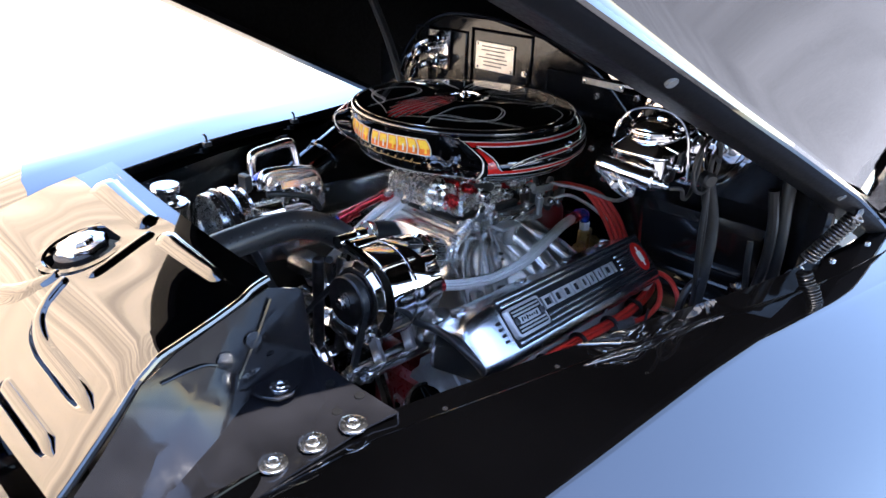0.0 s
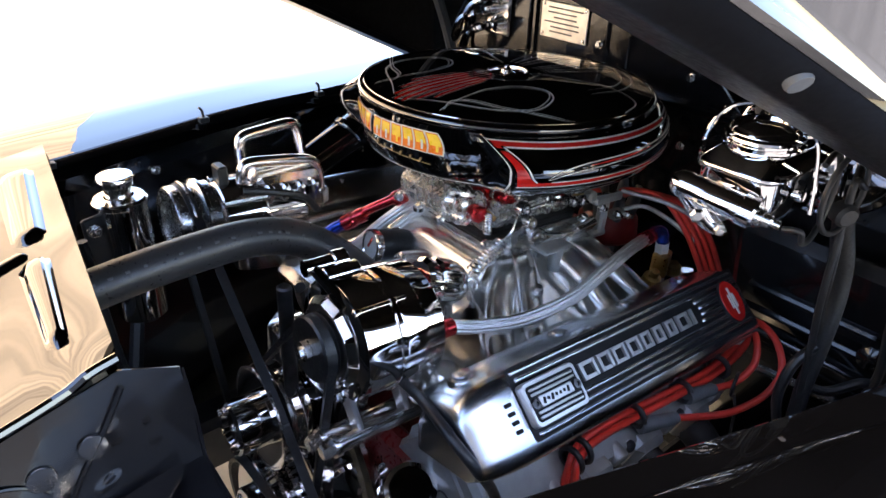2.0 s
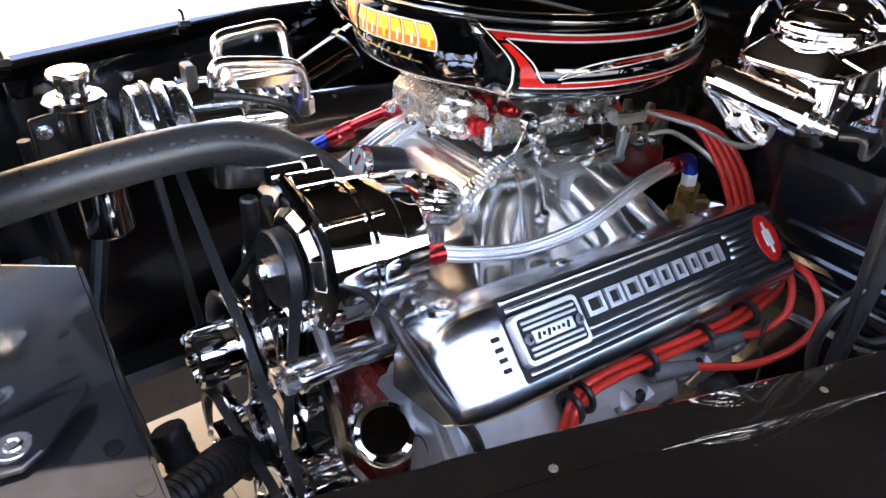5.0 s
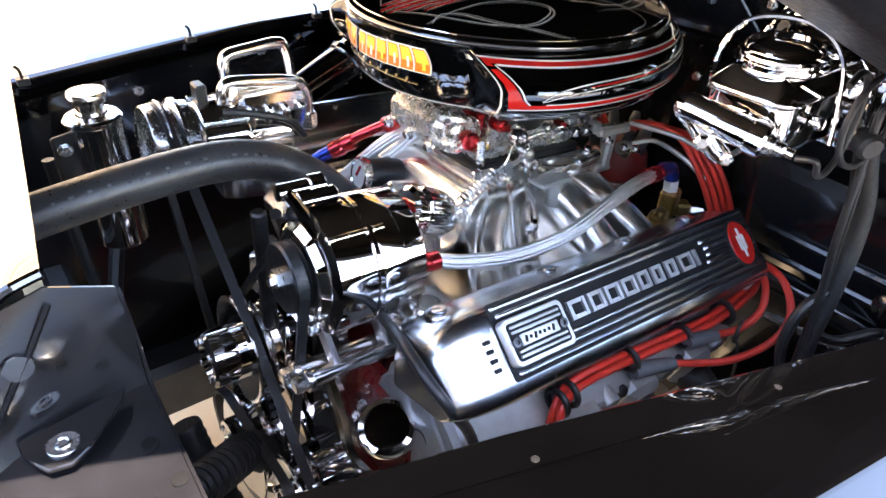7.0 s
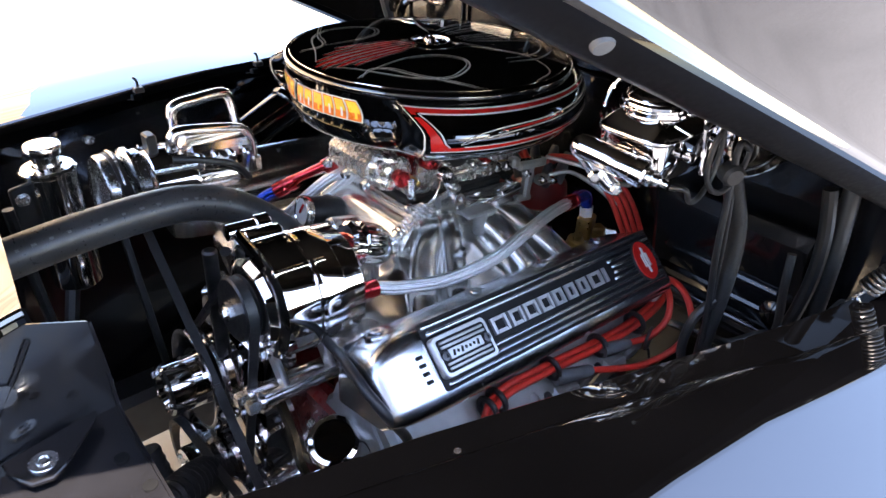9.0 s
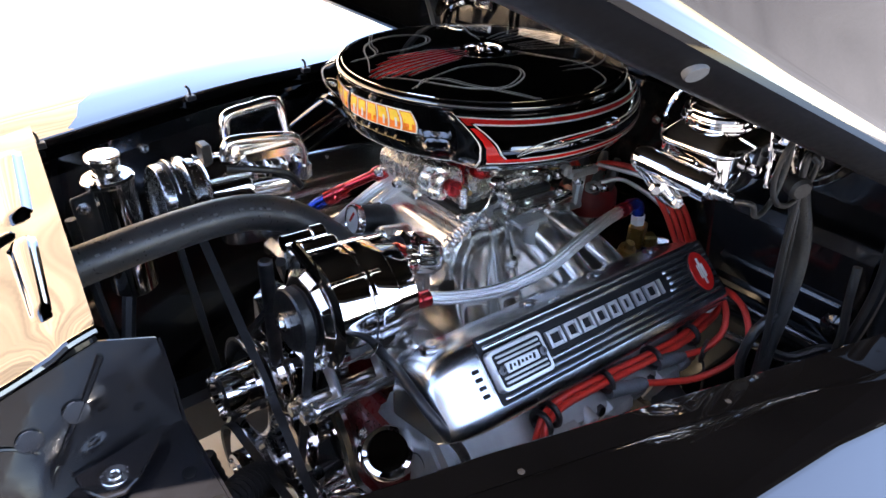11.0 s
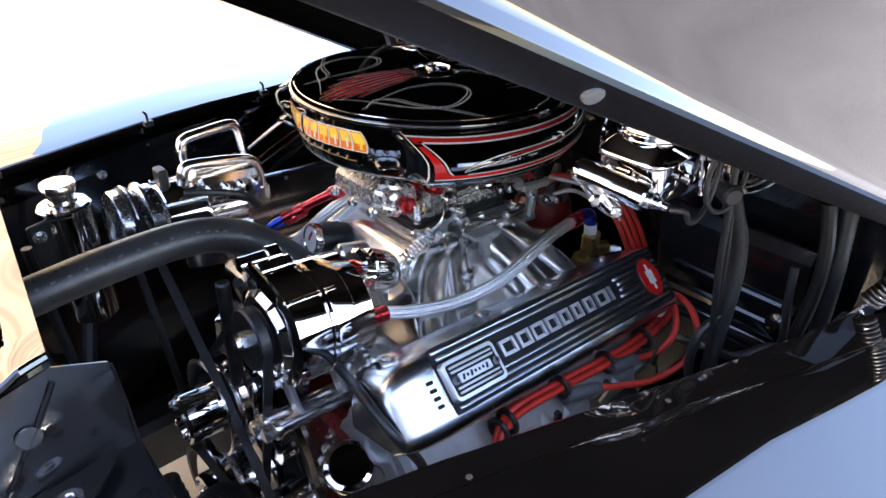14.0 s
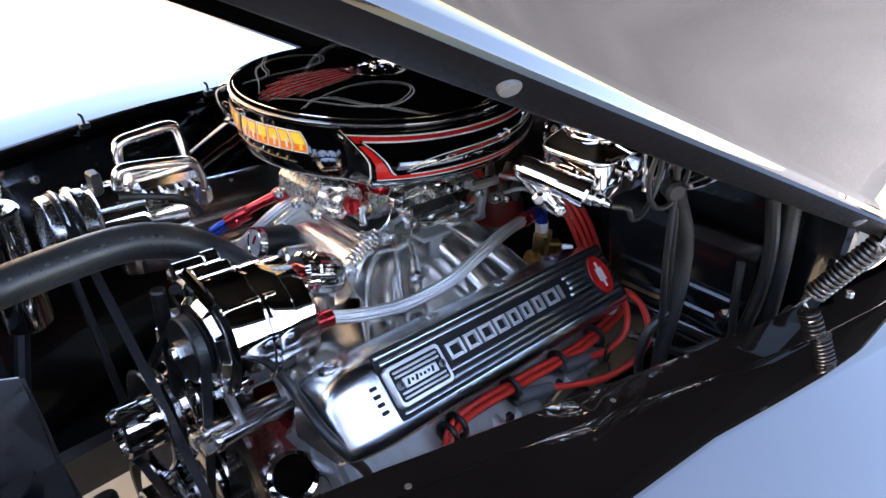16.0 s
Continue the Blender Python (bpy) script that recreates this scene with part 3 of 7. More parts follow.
sheet(bm, [[(-0.3695, -0.131, 0.993), (-0.3675, -0.134, 0.955), (-0.3675, -0.136, 0.918), (-0.3685, -0.2, 0.916), (-0.3705, -0.266, 0.9205)],
           [(-0.368, -0.128, 0.93), (-0.366, -0.132, 0.90), (-0.366, -0.135, 0.86), (-0.367, -0.20, 0.86), (-0.369, -0.268, 0.87)],
           [(-0.368, -0.13, 0.66), (-0.366, -0.135, 0.66), (-0.366, -0.137, 0.66), (-0.367, -0.20, 0.66), (-0.369, -0.272, 0.66)]], 0.002)
part("rear_flange", bm, SEMI, side_panel, angle=20)
for name, pts, r in (("pressed_step", ((-0.52, -0.136, 0.962), (-0.495, -0.1375, 0.9635), (-0.478, -0.138, 0.961), (-0.463, -0.1385, 0.950), (-0.452, -0.139, 0.934)), 0.0014),
                     ("crease", ((-0.408, -0.1335, 0.998), (-0.425, -0.1365, 0.972), (-0.44, -0.139, 0.952), (-0.452, -0.140, 0.934)), 0.0022),
                     ("pressed_step", ((-0.452, -0.140, 0.932), (-0.475, -0.148, 0.915), (-0.505, -0.155, 0.906), (-0.54, -0.16, 0.90)), 0.0014)):
    bm = B()
    tube(bm, pts, r, 6)
    part(name, bm, SEMI, side_panel)
bm = B()
TM = Matrix(((1, 0, 0, 0), (0, 1, 0, 0), (0.12, -0.02, 1, 0.9685), (0, 0, 0, 1)))
prism(bm, [(-0.447, -0.146), (-0.384, -0.142), (-0.388, -0.152), (-0.412, -0.176), (-0.424, -0.182), (-0.436, -0.178), (-0.446, -0.160)], TM, 0.003, 0.001)
part("corner_gusset", bm, SEMI, side_panel)
for x, y, z, r in ((-0.425, -0.165, 0.9235, 0.0095), (-0.443, -0.236, 0.9125, 0.0125), (-0.477, -0.226, 0.9055, 0.0125), (-0.409, -0.249, 0.9195, 0.0125)):
    bm = B()
    lathe(bm, (x, y, z), (0.03, 0, 1), [(r, -0.001), (r, 0.0012), (r * 0.95, 0.0016), (r * 0.52, 0.0016), (r * 0.48, 0.0028), (r * 0.36, 0.0032), (r * 0.28, 0.0022), (0, 0.0022)], 28)
    part("washer_bolt", bm, ZINC, side_panel)
for x, z in ((-0.432, 0.966), (-0.462, 0.958)):
    bm = B()
    lathe(bm, (x, -0.1385, z), (0, -1, 0.15), [(0.0085, -0.002), (0.0085, 0.0004), (0.008, 0.0008), (0, 0.0008)], 18)
    part("button_bolt", bm, APRON, side_panel)
# open holes drawn as flat black discs, the dark inside put into their colour
for x, y, z in ((-0.384, -0.186, 0.9165), (-0.405, -0.222, 0.9150), (-0.378, -0.222, 0.9180)):
    bm = B()
    lathe(bm, (x, y, z), (0, 0, 1), [(0.0048, -0.002), (0.0048, 0.0012), (0.0042, 0.0014), (0, 0.0008)], 16)
    part("hole_disc", bm, LINER, side_panel)

# bolts on the flanges
for x in (-0.33, -0.20, -0.02):
    bm = B()
    lathe(bm, (x, lerp(NEAR_Y, x) - 0.001, rail_z(x) - 0.0045), (0, 0, 1), [(0.0055, 0), (0.005, 0.0016), (0.003, 0.0026), (0, 0.0028)], 16)
    tagged(part("flange_bolt", bm, APRON), "small black bolt head on the fender flange", "bolt", "fender flange bolts")
# made-up glossy dimples, standing in for bright reflections in the dented flange
for x, r, d in ((0.085, 0.006, 0.002), (0.118, 0.010, 0.000), (0.136, 0.009, 0.004), (0.152, 0.011, 0.001), (0.176, 0.008, 0.003), (0.20, 0.009, 0.0), (0.222, 0.006, 0.002), (0.246, 0.007, 0.001), (0.272, 0.006, 0.003)):
    bm = B()
    lathe(bm, (x, lerp(NEAR_Y, x) + 0.006 - d, rail_z(x) - 0.0045), (0.1, 0.15, 1), [(r, -0.002), (r * 0.9, 0.0010), (r * 0.55, 0.0018), (r * 0.3, 0.0006), (0, 0.0002)], 20)
    tagged(part("flange_dimple", bm, PAINT), "shallow glossy black dimple added to the fender flange to catch reflections", "plug", "fender flange plugs")
for x in (0.31, 0.42):
    bm = B()
    hexbolt(bm, (x, lerp(NEAR_Y, x) - 0.002, rail_z(x) - 0.0045), (0, 0, 1), 0.0045, 0.006)
    tagged(part("flange_bolt", bm, ZINC), "small zinc bolt head on the fender flange", "bolt", "fender flange bolts")
for x in (-0.345, -0.122, 0.094):
    y = lerp(FAR_Y, x) + 0.008
    clip = thing("hood_clip", "small upright black clip on the far fender flange", "clip", "hood clips")
    bm = B()
    box(bm, (x, y, rail_z(x) + 0.031), (0.014, 0.012, 0.008), 0.001)
    part("clip_base", bm, DARK, clip)
    bm = B()
    tube(bm, [(x, y, rail_z(x) + 0.033), (x - 0.001, y, rail_z(x) + 0.045), (x - 0.005, y, rail_z(x) + 0.050)], 0.002, 6)
    part("clip_hook", bm, DARK, clip)

# far inner apron fittings
for x, z in ((-0.215, 0.90), (-0.02, 0.91), (0.03, 0.80)):
    bm = B()
    hexbolt(bm, (x, lerp(FAR_Y, x) - 0.006, z), (0, -1, 0), 0.005, 0.008)
    tagged(part("apron_bolt", bm, ZINC), "small zinc bolt on the far inner apron", "bolt", "apron bolts")
duct = thing("heater_duct", "dark blue-black heater duct along the far apron", "duct")
bm = B()
tube(bm, [(-0.10, 0.43, 0.80), (0.0, 0.435, 0.845), (0.10, 0.44, 0.885), (0.22, 0.44, 0.93), (0.36, 0.42, 0.96)], 0.032, 14)
part("duct_tube", bm, PAINT, duct)
for x, z in ((0.10, 0.885), (0.0, 0.845)):
    bm = B()
    cyl(bm, (x - 0.006, 0.438, z - 0.003), (x + 0.006, 0.441, z + 0.003), 0.036, None, 20, 0.002)
    part("duct_collar", bm, PAINT, duct)


SPRING = mat("dull_spring_steel", (0.10, 0.098, 0.096), 0.36, 1, 0, 0.2, 60)


def hood_spring(y, s, name_label):
    """A counterbalance spring from the apron to the hood hinge."""
    sp = thing("hood_spring", name_label, "spring")
    a, c, b = Vector((0.248, y, 0.883)), Vector((0.262, y + s * 0.015, 0.909)), Vector((0.275, y + s * 0.054, 0.983))
    bm = B()
    coil(bm, c, b, 0.0092, 0.0024, 16, 7, 14)
    part("coil", bm, SPRING, sp)
    bm = B()
    tube(bm, [a, a + (c - a) * 0.5, c], 0.0022, 8)
    part("hook", bm, ZINC, sp)
    bm = B()
    box(bm, a + Vector((0.005, 0, -0.012)), (0.03, 0.012, 0.03), 0.003)
    part("anchor", bm, DARK, sp)
    bm = B()
    box(bm, b + Vector((0.02, 0, 0.004)), (0.07, 0.006, 0.022), 0.003, (0, -30, 0))
    part("hinge_arm", bm, DARK, sp)


hood_spring(-0.410, -1, "dark steel hood counterbalance spring beside the fender")
bm = B()
tube(bm, [(0.33, 0.43, 0.95), (0.30, 0.455, 1.08), (0.25, 0.47, 1.2)], 0.009, 8)
tagged(part("hood_prop", bm, DARK), "black hood prop rod standing by the far hinge", "rod")


# ---- engine ----
ET = math.tan(radians(3.96))
TILT3 = Matrix.Rotation(radians(3.96), 3, "Y")


def eng(x, y, z):
    """A place in the engine's own frame, which sits a little lower at its rear."""
    return Vector((x, y, z - x * ET))


def mirror_y(y):
    return 2 * CENTRE - y


block = thing("engine_block", "V8 engine with dark red block and bare aluminium heads", "engine")
bm = B()
box(bm, eng(0.05, CENTRE, 0.62), (0.40, 0.22, 0.26), 0.02, TILT3)
part("crankcase", bm, BLOCKRED, block)
for s, nm in ((-1, "near"), (1, "far")):
    bm = B()
    box(bm, eng(0.050 if s < 0 else 0.11, CENTRE + s * 0.225, 0.742), (0.425 if s < 0 else 0.29, 0.125, 0.075), 0.010, TILT3 @ Matrix.Rotation(radians(-s * 45), 3, "X"))
    part("cylinder_head", bm, CAST, block)
# plug bosses, ports and the cast end pad on the near head
for x in (-0.105, -0.005, 0.085, 0.180):
    bm = B()
    box(bm, eng(x, -0.196, 0.712), (0.050, 0.040, 0.050), 0.008, TILT3 @ Matrix.Rotation(radians(20), 3, "X"))
    part("port_boss", bm, CAST, block)
    bm = B()
    cyl(bm, eng(x + 0.042, -0.180, 0.735), eng(x + 0.040, -0.214, 0.722), 0.013, 0.011, 16, 0.002)
    part("plug_boss", bm, CAST, block)
    bm = B()
    hexbolt(bm, eng(x - 0.030, -0.200, 0.728), (0, -1, 0.2), 0.007, 0.012)
    part("head_bolt", bm, STEEL, block)
bm = B()
box(bm, eng(-0.152, -0.132, 0.735), (0.016, 0.105, 0.125), 0.006, TILT3 @ Matrix.Rotation(radians(40), 3, "X"))
part("head_end", bm, CAST, block)
for y, z, r in ((-0.150, 0.728, 0.012), (-0.128, 0.690, 0.009)):
    bm = B()
    lathe(bm, eng(-0.160, y, z), (-1, 0, 0), [(r, -0.004), (r, 0.002), (r * 0.8, 0.003), (r * 0.6, 0.001), (0, 0.001)], 18)
    part("core_plug", bm, STEEL, block)
for k in range(5):
    bm = B()
    box(bm, eng(-0.120 + 0.0075 * k, -0.2165, 0.706 - 0.001 * k), (0.0045, 0.002, 0.006 if k else 0.009), 0.0006, TILT3 @ Matrix.Rotation(radians(0), 3, "X"))
    part("cast_bar", bm, CAST, block)
bm = B()
box(bm, eng(-0.175, 0.08, 0.68), (0.05, 0.20, 0.22), 0.02, TILT3)
part("timing_cover", bm, CHROME, block)
bm = B()
box(bm, eng(-0.155, -0.07, 0.66), (0.03, 0.14, 0.16), 0.01, TILT3)
part("front_face", bm, BLOCKRED, block)
# unseen manifold, added dark where only blackness lies below the head
EXH = mat("dark_exhaust_iron", (0.030, 0.028, 0.027), 0.6, 0.4, 0, 0.3, 40, 0.3, 200)
exh = thing("exhaust_manifold", "unseen dark exhaust manifold added to fill the black gap below the near head", "exhaust manifold")
bm = B()
tube(bm, [eng(-0.12, -0.235, 0.655), eng(0.0, -0.245, 0.650), eng(0.12, -0.25, 0.645), eng(0.26, -0.255, 0.60)], 0.032, 14, 8)
part("log", bm, EXH, exh)
for x in (-0.105, -0.005, 0.085, 0.180):
    bm = B()
    tube(bm, [eng(x, -0.205, 0.700), eng(x + 0.006, -0.225, 0.685), eng(x + 0.012, -0.240, 0.655)], 0.021, 12, 6)
    part("port_tube", bm, EXH, exh)
# unseen black sheet, added to keep the gap by the engine dark
splash = thing("ground_blocker", "unseen dull black sheet added to hide bright ground beside the engine", "shield")
bm = B()
sheet(bm, [[(x, y, z) for y, z in ((-0.36, 0.62), (-0.30, 0.56), (-0.24, 0.52), (-0.16, 0.50))] for x in (-0.10, 0.0, 0.12, 0.25, 0.36)], 0.003)
part("blocker_sheet", bm, DARK, splash)

# valve covers
SECT = [(-0.104, 0.786), (-0.105, 0.81), (-0.108, 0.838), (-0.113, 0.848), (-0.122, 0.8545), (-0.136, 0.862), (-0.150, 0.8695), (-0.158, 0.8735), (-0.164, 0.8758), (-0.170, 0.8766), (-0.176, 0.8750),
        (-0.182, 0.8705), (-0.189, 0.8635), (-0.200, 0.8525), (-0.211, 0.8415), (-0.2175, 0.8350), (-0.2215, 0.8303), (-0.2235, 0.825), (-0.2230, 0.819), (-0.2195, 0.812), (-0.2135, 0.8055), (-0.206, 0.800)]
ENDS = [(-0.175, 0.40), (-0.1745, 0.48), (-0.173, 0.565), (-0.170, 0.65), (-0.1655, 0.73), (-0.1595, 0.805), (-0.1525, 0.865), (-0.1445, 0.915), (-0.1355, 0.955), (-0.1255, 0.984), (-0.115, 1.0), (-0.06, 1.0), (0.05, 1.0), (0.15, 1.0), (0.250, 1.0), (0.2585, 0.985), (0.263, 0.94), (0.2655, 0.85), (0.266, 0.6)]
FACE_N = Vector((0, -1, 1)).normalized()
FACE_S = Vector((0, 1, 1)).normalized()
BILLET = mat("satin_billet_aluminium", (0.62, 0.62, 0.63), 0.34, 0.75, 0, 0.05, 40, 0.0, 40, 0.05)
COVER = mat("buffed_aluminium", (0.55, 0.575, 0.61), 0.23, 1, 0, 0.05, 18, 0.0, 30, 0.1)


def face(x, s, n=0.0):
    """A place on the sloped finned face: x along it, s up the slope from its middle, n proud of it."""
    p = Vector((0, -0.2, 0.8525)) + FACE_S * s * 0.86 + FACE_N * n
    return eng(x, p.y, p.z)


def face_m(x, s, n=0.0):
    """A pose with x along the cover, y up the slope, z out of the face."""
    X = Vector((1, 0, -ET)).normalized()
    N = X.cross(FACE_S).normalized()
    m = Matrix((X, FACE_S, N)).transposed().to_4x4()
    m.translation = face(x, s, n)
    return m


def valve_cover(far):
    c = thing("valve_cover", "polished aluminium finned valve cover with a red oval badge" if not far else "polished aluminium valve cover on the far bank", "valve cover", "valve covers")
    mid = Vector((0, -0.172, 0.806))
    bm = B()
    rows = []
    for x, k in ENDS:
        r = []
        for y, z in SECT:
            yy, zz = mid.y + (y - mid.y) * (0.40 + 0.60 * k), mid.z + (z - mid.z) * (k if z > mid.z else 1)
            r.append(eng(x, mirror_y(yy) if far else yy, zz))
        rows.append(r)
    sheet(bm, rows)
    for r in (rows[0], rows[-1]):
        bm.faces.new([bm.verts.new(p) for p in r])
    part("cover_body", bm, COVER, c, angle=50)
    bm = B()
    sheet(bm, [[eng(x, mirror_y(y) if far else y, z) for y, z in ((-0.094, 0.824), (-0.110, 0.838), (-0.113, 0.834), (-0.098, 0.816))] for x in (-0.158, 0.0, 0.260)], 0.002)
    part("flange", bm, COVER, c)
    return c


vc = valve_cover(False)
valve_cover(True)
BLACKFILL = mat("black_crinkle_paint", (0.007, 0.007, 0.008), 0.5, 0, 0, 0.3, 80, 0.2, 900, 0.1, 0.2)


def groove(x0, x1, s0, s1):
    """A black filled channel with rounded ends, lying a hair proud of the polished face."""
    bm = B()
    prism(bm, round_rect(x0, x1, s0, s1, 0.003, 3), face_m(0.0, 0.0, 0.0), 0.0006)
    part("groove", bm, BLACKFILL, vc)


def fin(x0, x1, s, w=0.0042, h=0.0030):
    """A long polished rib with a rounded crown."""
    m = face_m(0, 0, 0.0)
    bm = B()
    rows = []
    for x, k in ((x0, 0.1), (x0 + 0.002, 0.8), (x0 + 0.005, 1), (x1 - 0.005, 1), (x1 - 0.002, 0.8), (x1, 0.1)):
        rows.append([m @ Vector((x, s + u * w, v * h * k)) for u, v in ((-0.62, -0.1), (-0.5, 0.5), (-0.28, 0.92), (0, 1.0), (0.28, 0.92), (0.5, 0.5), (0.62, -0.1))])
    sheet(bm, rows)
    part("fin", bm, COVER, vc, angle=70)


groove(-0.116, 0.258, -0.0265, 0.0425)
for s, x0, x1 in ((0.0375, -0.113, 0.254), (0.0300, -0.110, 0.256), (-0.0065, -0.108, 0.256), (-0.0140, -0.108, 0.256), (-0.0215, -0.110, 0.254),
                  (0.0228, 0.166, 0.256), (0.0156, 0.170, 0.256), (0.0084, 0.170, 0.256), (0.0012, 0.166, 0.256)):
    fin(x0, x1, s)
# raised maker's name, as plain upright bars and frames
# cover's own metal in a lighter copy, so the bars read as catching light
lh = 0.0175
for x, w in ((-0.0345, 0.022), (-0.0085, 0.019), (0.0135, 0.020), (0.0370, 0.019), (0.0600, 0.016), (0.0815, 0.015), (0.1030, 0.015), (0.1240, 0.021), (0.1500, 0.007)):
    m = face_m(x, 0.0122, 0.0004)
    bars = ((0, 0.0042, -lh / 2, lh / 2),) if w < 0.01 else ((0, 0.0042, -lh / 2, lh / 2), (w - 0.0038, w, -lh / 2, lh / 2), (0.0042, w - 0.0038, -lh / 2, -lh / 2 + 0.0038), (0.0042, w - 0.0038, lh / 2 - 0.0038, lh / 2))
    for x0, x1, s0, s1 in bars:
        bm = B()
        prism(bm, [(x0, s0), (x1, s0), (x1, s1), (x0, s1)], m, 0.0032, 0.0007)
        part("raised_bar", bm, BILLET, vc)
# red oval badge with three pale bars
ov = lambda a, b, n=32: [(a * math.cos(2 * math.pi * i / n), b * math.sin(2 * math.pi * i / n)) for i in range(n)]
bm = B()
prism(bm, ov(0.0190, 0.0265), face_m(0.228, 0.0075, 0.0012), 0.0030, 0.0006)
part("badge_rim", bm, BLACKFILL, vc)
bm = B()
prism(bm, ov(0.0180, 0.0252), face_m(0.228, 0.0075, 0.002), 0.003, 0.0008)
badge = part("badge", bm, REDPAINT, vc, "red oval badge with pale bars")
for dx, hh, s in ((-0.0042, 0.0085, 0.0), (0.0, 0.0165, 0.0), (0.0042, 0.0085, 0.0)):
    bm = B()
    prism(bm, [(dx - 0.0015, s - hh), (dx + 0.0015, s - hh), (dx + 0.0015, s + hh), (dx - 0.0015, s + hh)], face_m(0.228, 0.0075, 0.005), 0.001, 0.0003)
    part("badge_bar", bm, WHITELINE, badge)
# screwed-on maker's plate on a raised pad
PC = -0.0795
bm = B()
prism(bm, round_rect(-0.0345, 0.0345, -0.0205, 0.0205, 0.0055), face_m(PC, 0.0055, 0.0), 0.0095, 0.0012)
mk = part("maker_plate", bm, BILLET, vc, "polished plate with ribs and script bars")
bm = B()
prism(bm, round_rect(-0.0305, 0.0305, -0.0165, 0.0165, 0.0035), face_m(PC, 0.0055, 0.0095), 0.0005)
part("plate_recess", bm, BLACKFILL, mk)
PM = face_m(0, 0).to_3x3()
for s in (0.0128, 0.0082, -0.0082, -0.0128):
    bm = B()
    box(bm, face(PC, 0.0055 + s / 0.86, 0.0106), (0.056, 0.0026, 0.0022), 0.0008, PM)
    part("plate_rib", bm, BILLET, mk)
bm = B()
box(bm, face(PC, 0.0055, 0.0104), (0.043, 0.0098, 0.0018), 0.0007, PM)
part("script_panel", bm, BILLET, mk)
for k in range(7):
    bm = B()
    box(bm, face(PC - 0.0160 + 0.0051 * k, 0.0055 + 0.0004 * (k % 2), 0.0116), (0.0026, 0.0030 if k not in (0, 2, 6) else 0.0058, 0.0005), 0, PM @ Matrix.Rotation(radians(-18), 3, "Z"))
    part("script_bar", bm, BLACKFILL, mk)
for x in (-0.0265, 0.0265):
    bm = B()
    lathe(bm, face(PC + x, 0.0055, 0.0096), FACE_N, [(0.0043, 0), (0.0043, 0.003), (0.0022, 0.0032), (0.002, 0.0012), (0, 0.0012)], 16)
    part("socket_screw", bm, STEEL, mk)
# bolts along the upper slope, each in a round cast pad
for x in (-0.136, -0.004, 0.108, 0.213):
    bm = B()
    lathe(bm, eng(x, -0.1375, 0.8595), (0, 0.25, 1), [(0.0135, -0.008), (0.0130, 0.001), (0.0118, 0.0030), (0.0082, 0.0032), (0.0080, 0.001), (0, 0.001)], 22)
    pad = part("bolt_pad", bm, COVER, vc)
    bm = B()
    lathe(bm, eng(x, -0.1372, 0.8602), (0, 0.25, 1), [(0.0066, -0.001), (0.0066, 0.0045), (0.0060, 0.0052), (0.0030, 0.0052), (0.0027, 0.0025), (0, 0.0025)], 14)
    part("cover_bolt", bm, COVER, pad)
# short black notches on the rounded front end
for s in (-0.0150, -0.0055, 0.0040, 0.0135):
    bm = B()
    box(bm, face(-0.1265, s + 0.002, -0.0018), (0.008, 0.0040, 0.004), 0.0008, PM)
    part("end_notch", bm, BLACKFILL, vc)

# intake manifold
intake = thing("intake_manifold", "polished cast aluminium intake manifold with curved runners", "intake manifold")
CASTP = mat("buffed_cast_aluminium", (0.86, 0.84, 0.81), 0.22, 0.95, 0, 0.05, 22, 0.0, 45, 0.1)


def runner(bm, pts, sizes, n=8, seg=20):
    """A cast runner: rounded-rectangle sections (width along the car, height) swept along points."""
    Q = spline([eng(*p) for p in pts], n)
    N = len(Q)
    rows = []
    for i, q in enumerate(Q):
        d = (Q[min(i + 1, N - 1)] - Q[max(i - 1, 0)]).normalized()
        X = (Vector((1, 0, 0)) - d * d.x).normalized()
        Z = X.cross(d)
        t = i / (N - 1)
        w, h = lerp([(j / (len(sizes) - 1), s[0]) for j, s in enumerate(sizes)], t) / 2, lerp([(j / (len(sizes) - 1), s[1]) for j, s in enumerate(sizes)], t) / 2
        row = []
        for k in range(seg + 1):
            a = 2 * math.pi * k / seg
            c, s = math.cos(a), math.sin(a)
            row.append(q + X * (w * math.copysign(abs(c) ** 0.6, c)) + Z * (h * math.copysign(abs(s) ** 0.6, s)))
        rows.append(row)
    sheet(bm, rows)


bm = B()
box(bm, eng(0.105, CENTRE, 0.862), (0.165, 0.125, 0.048), 0.014, TILT3)
part("plenum", bm, CASTP, intake)
bm = B()
box(bm, eng(0.105, CENTRE, 0.8915), (0.175, 0.148, 0.010), 0.003, TILT3)
part("carburettor_flange", bm, CASTP, intake)
bm = B()
sheet(bm, [[eng(x, y, z) for y, z in ((-0.108, 0.806), (-0.08, 0.793), (-0.04, 0.782), (0.0, 0.780), (0.08, 0.780), (0.16, 0.780), (0.20, 0.782), (0.24, 0.793), (0.27, 0.806))] for x in (-0.13, -0.05, 0.05, 0.15, 0.26)], 0.012)
part("valley_floor", bm, CASTP, intake)
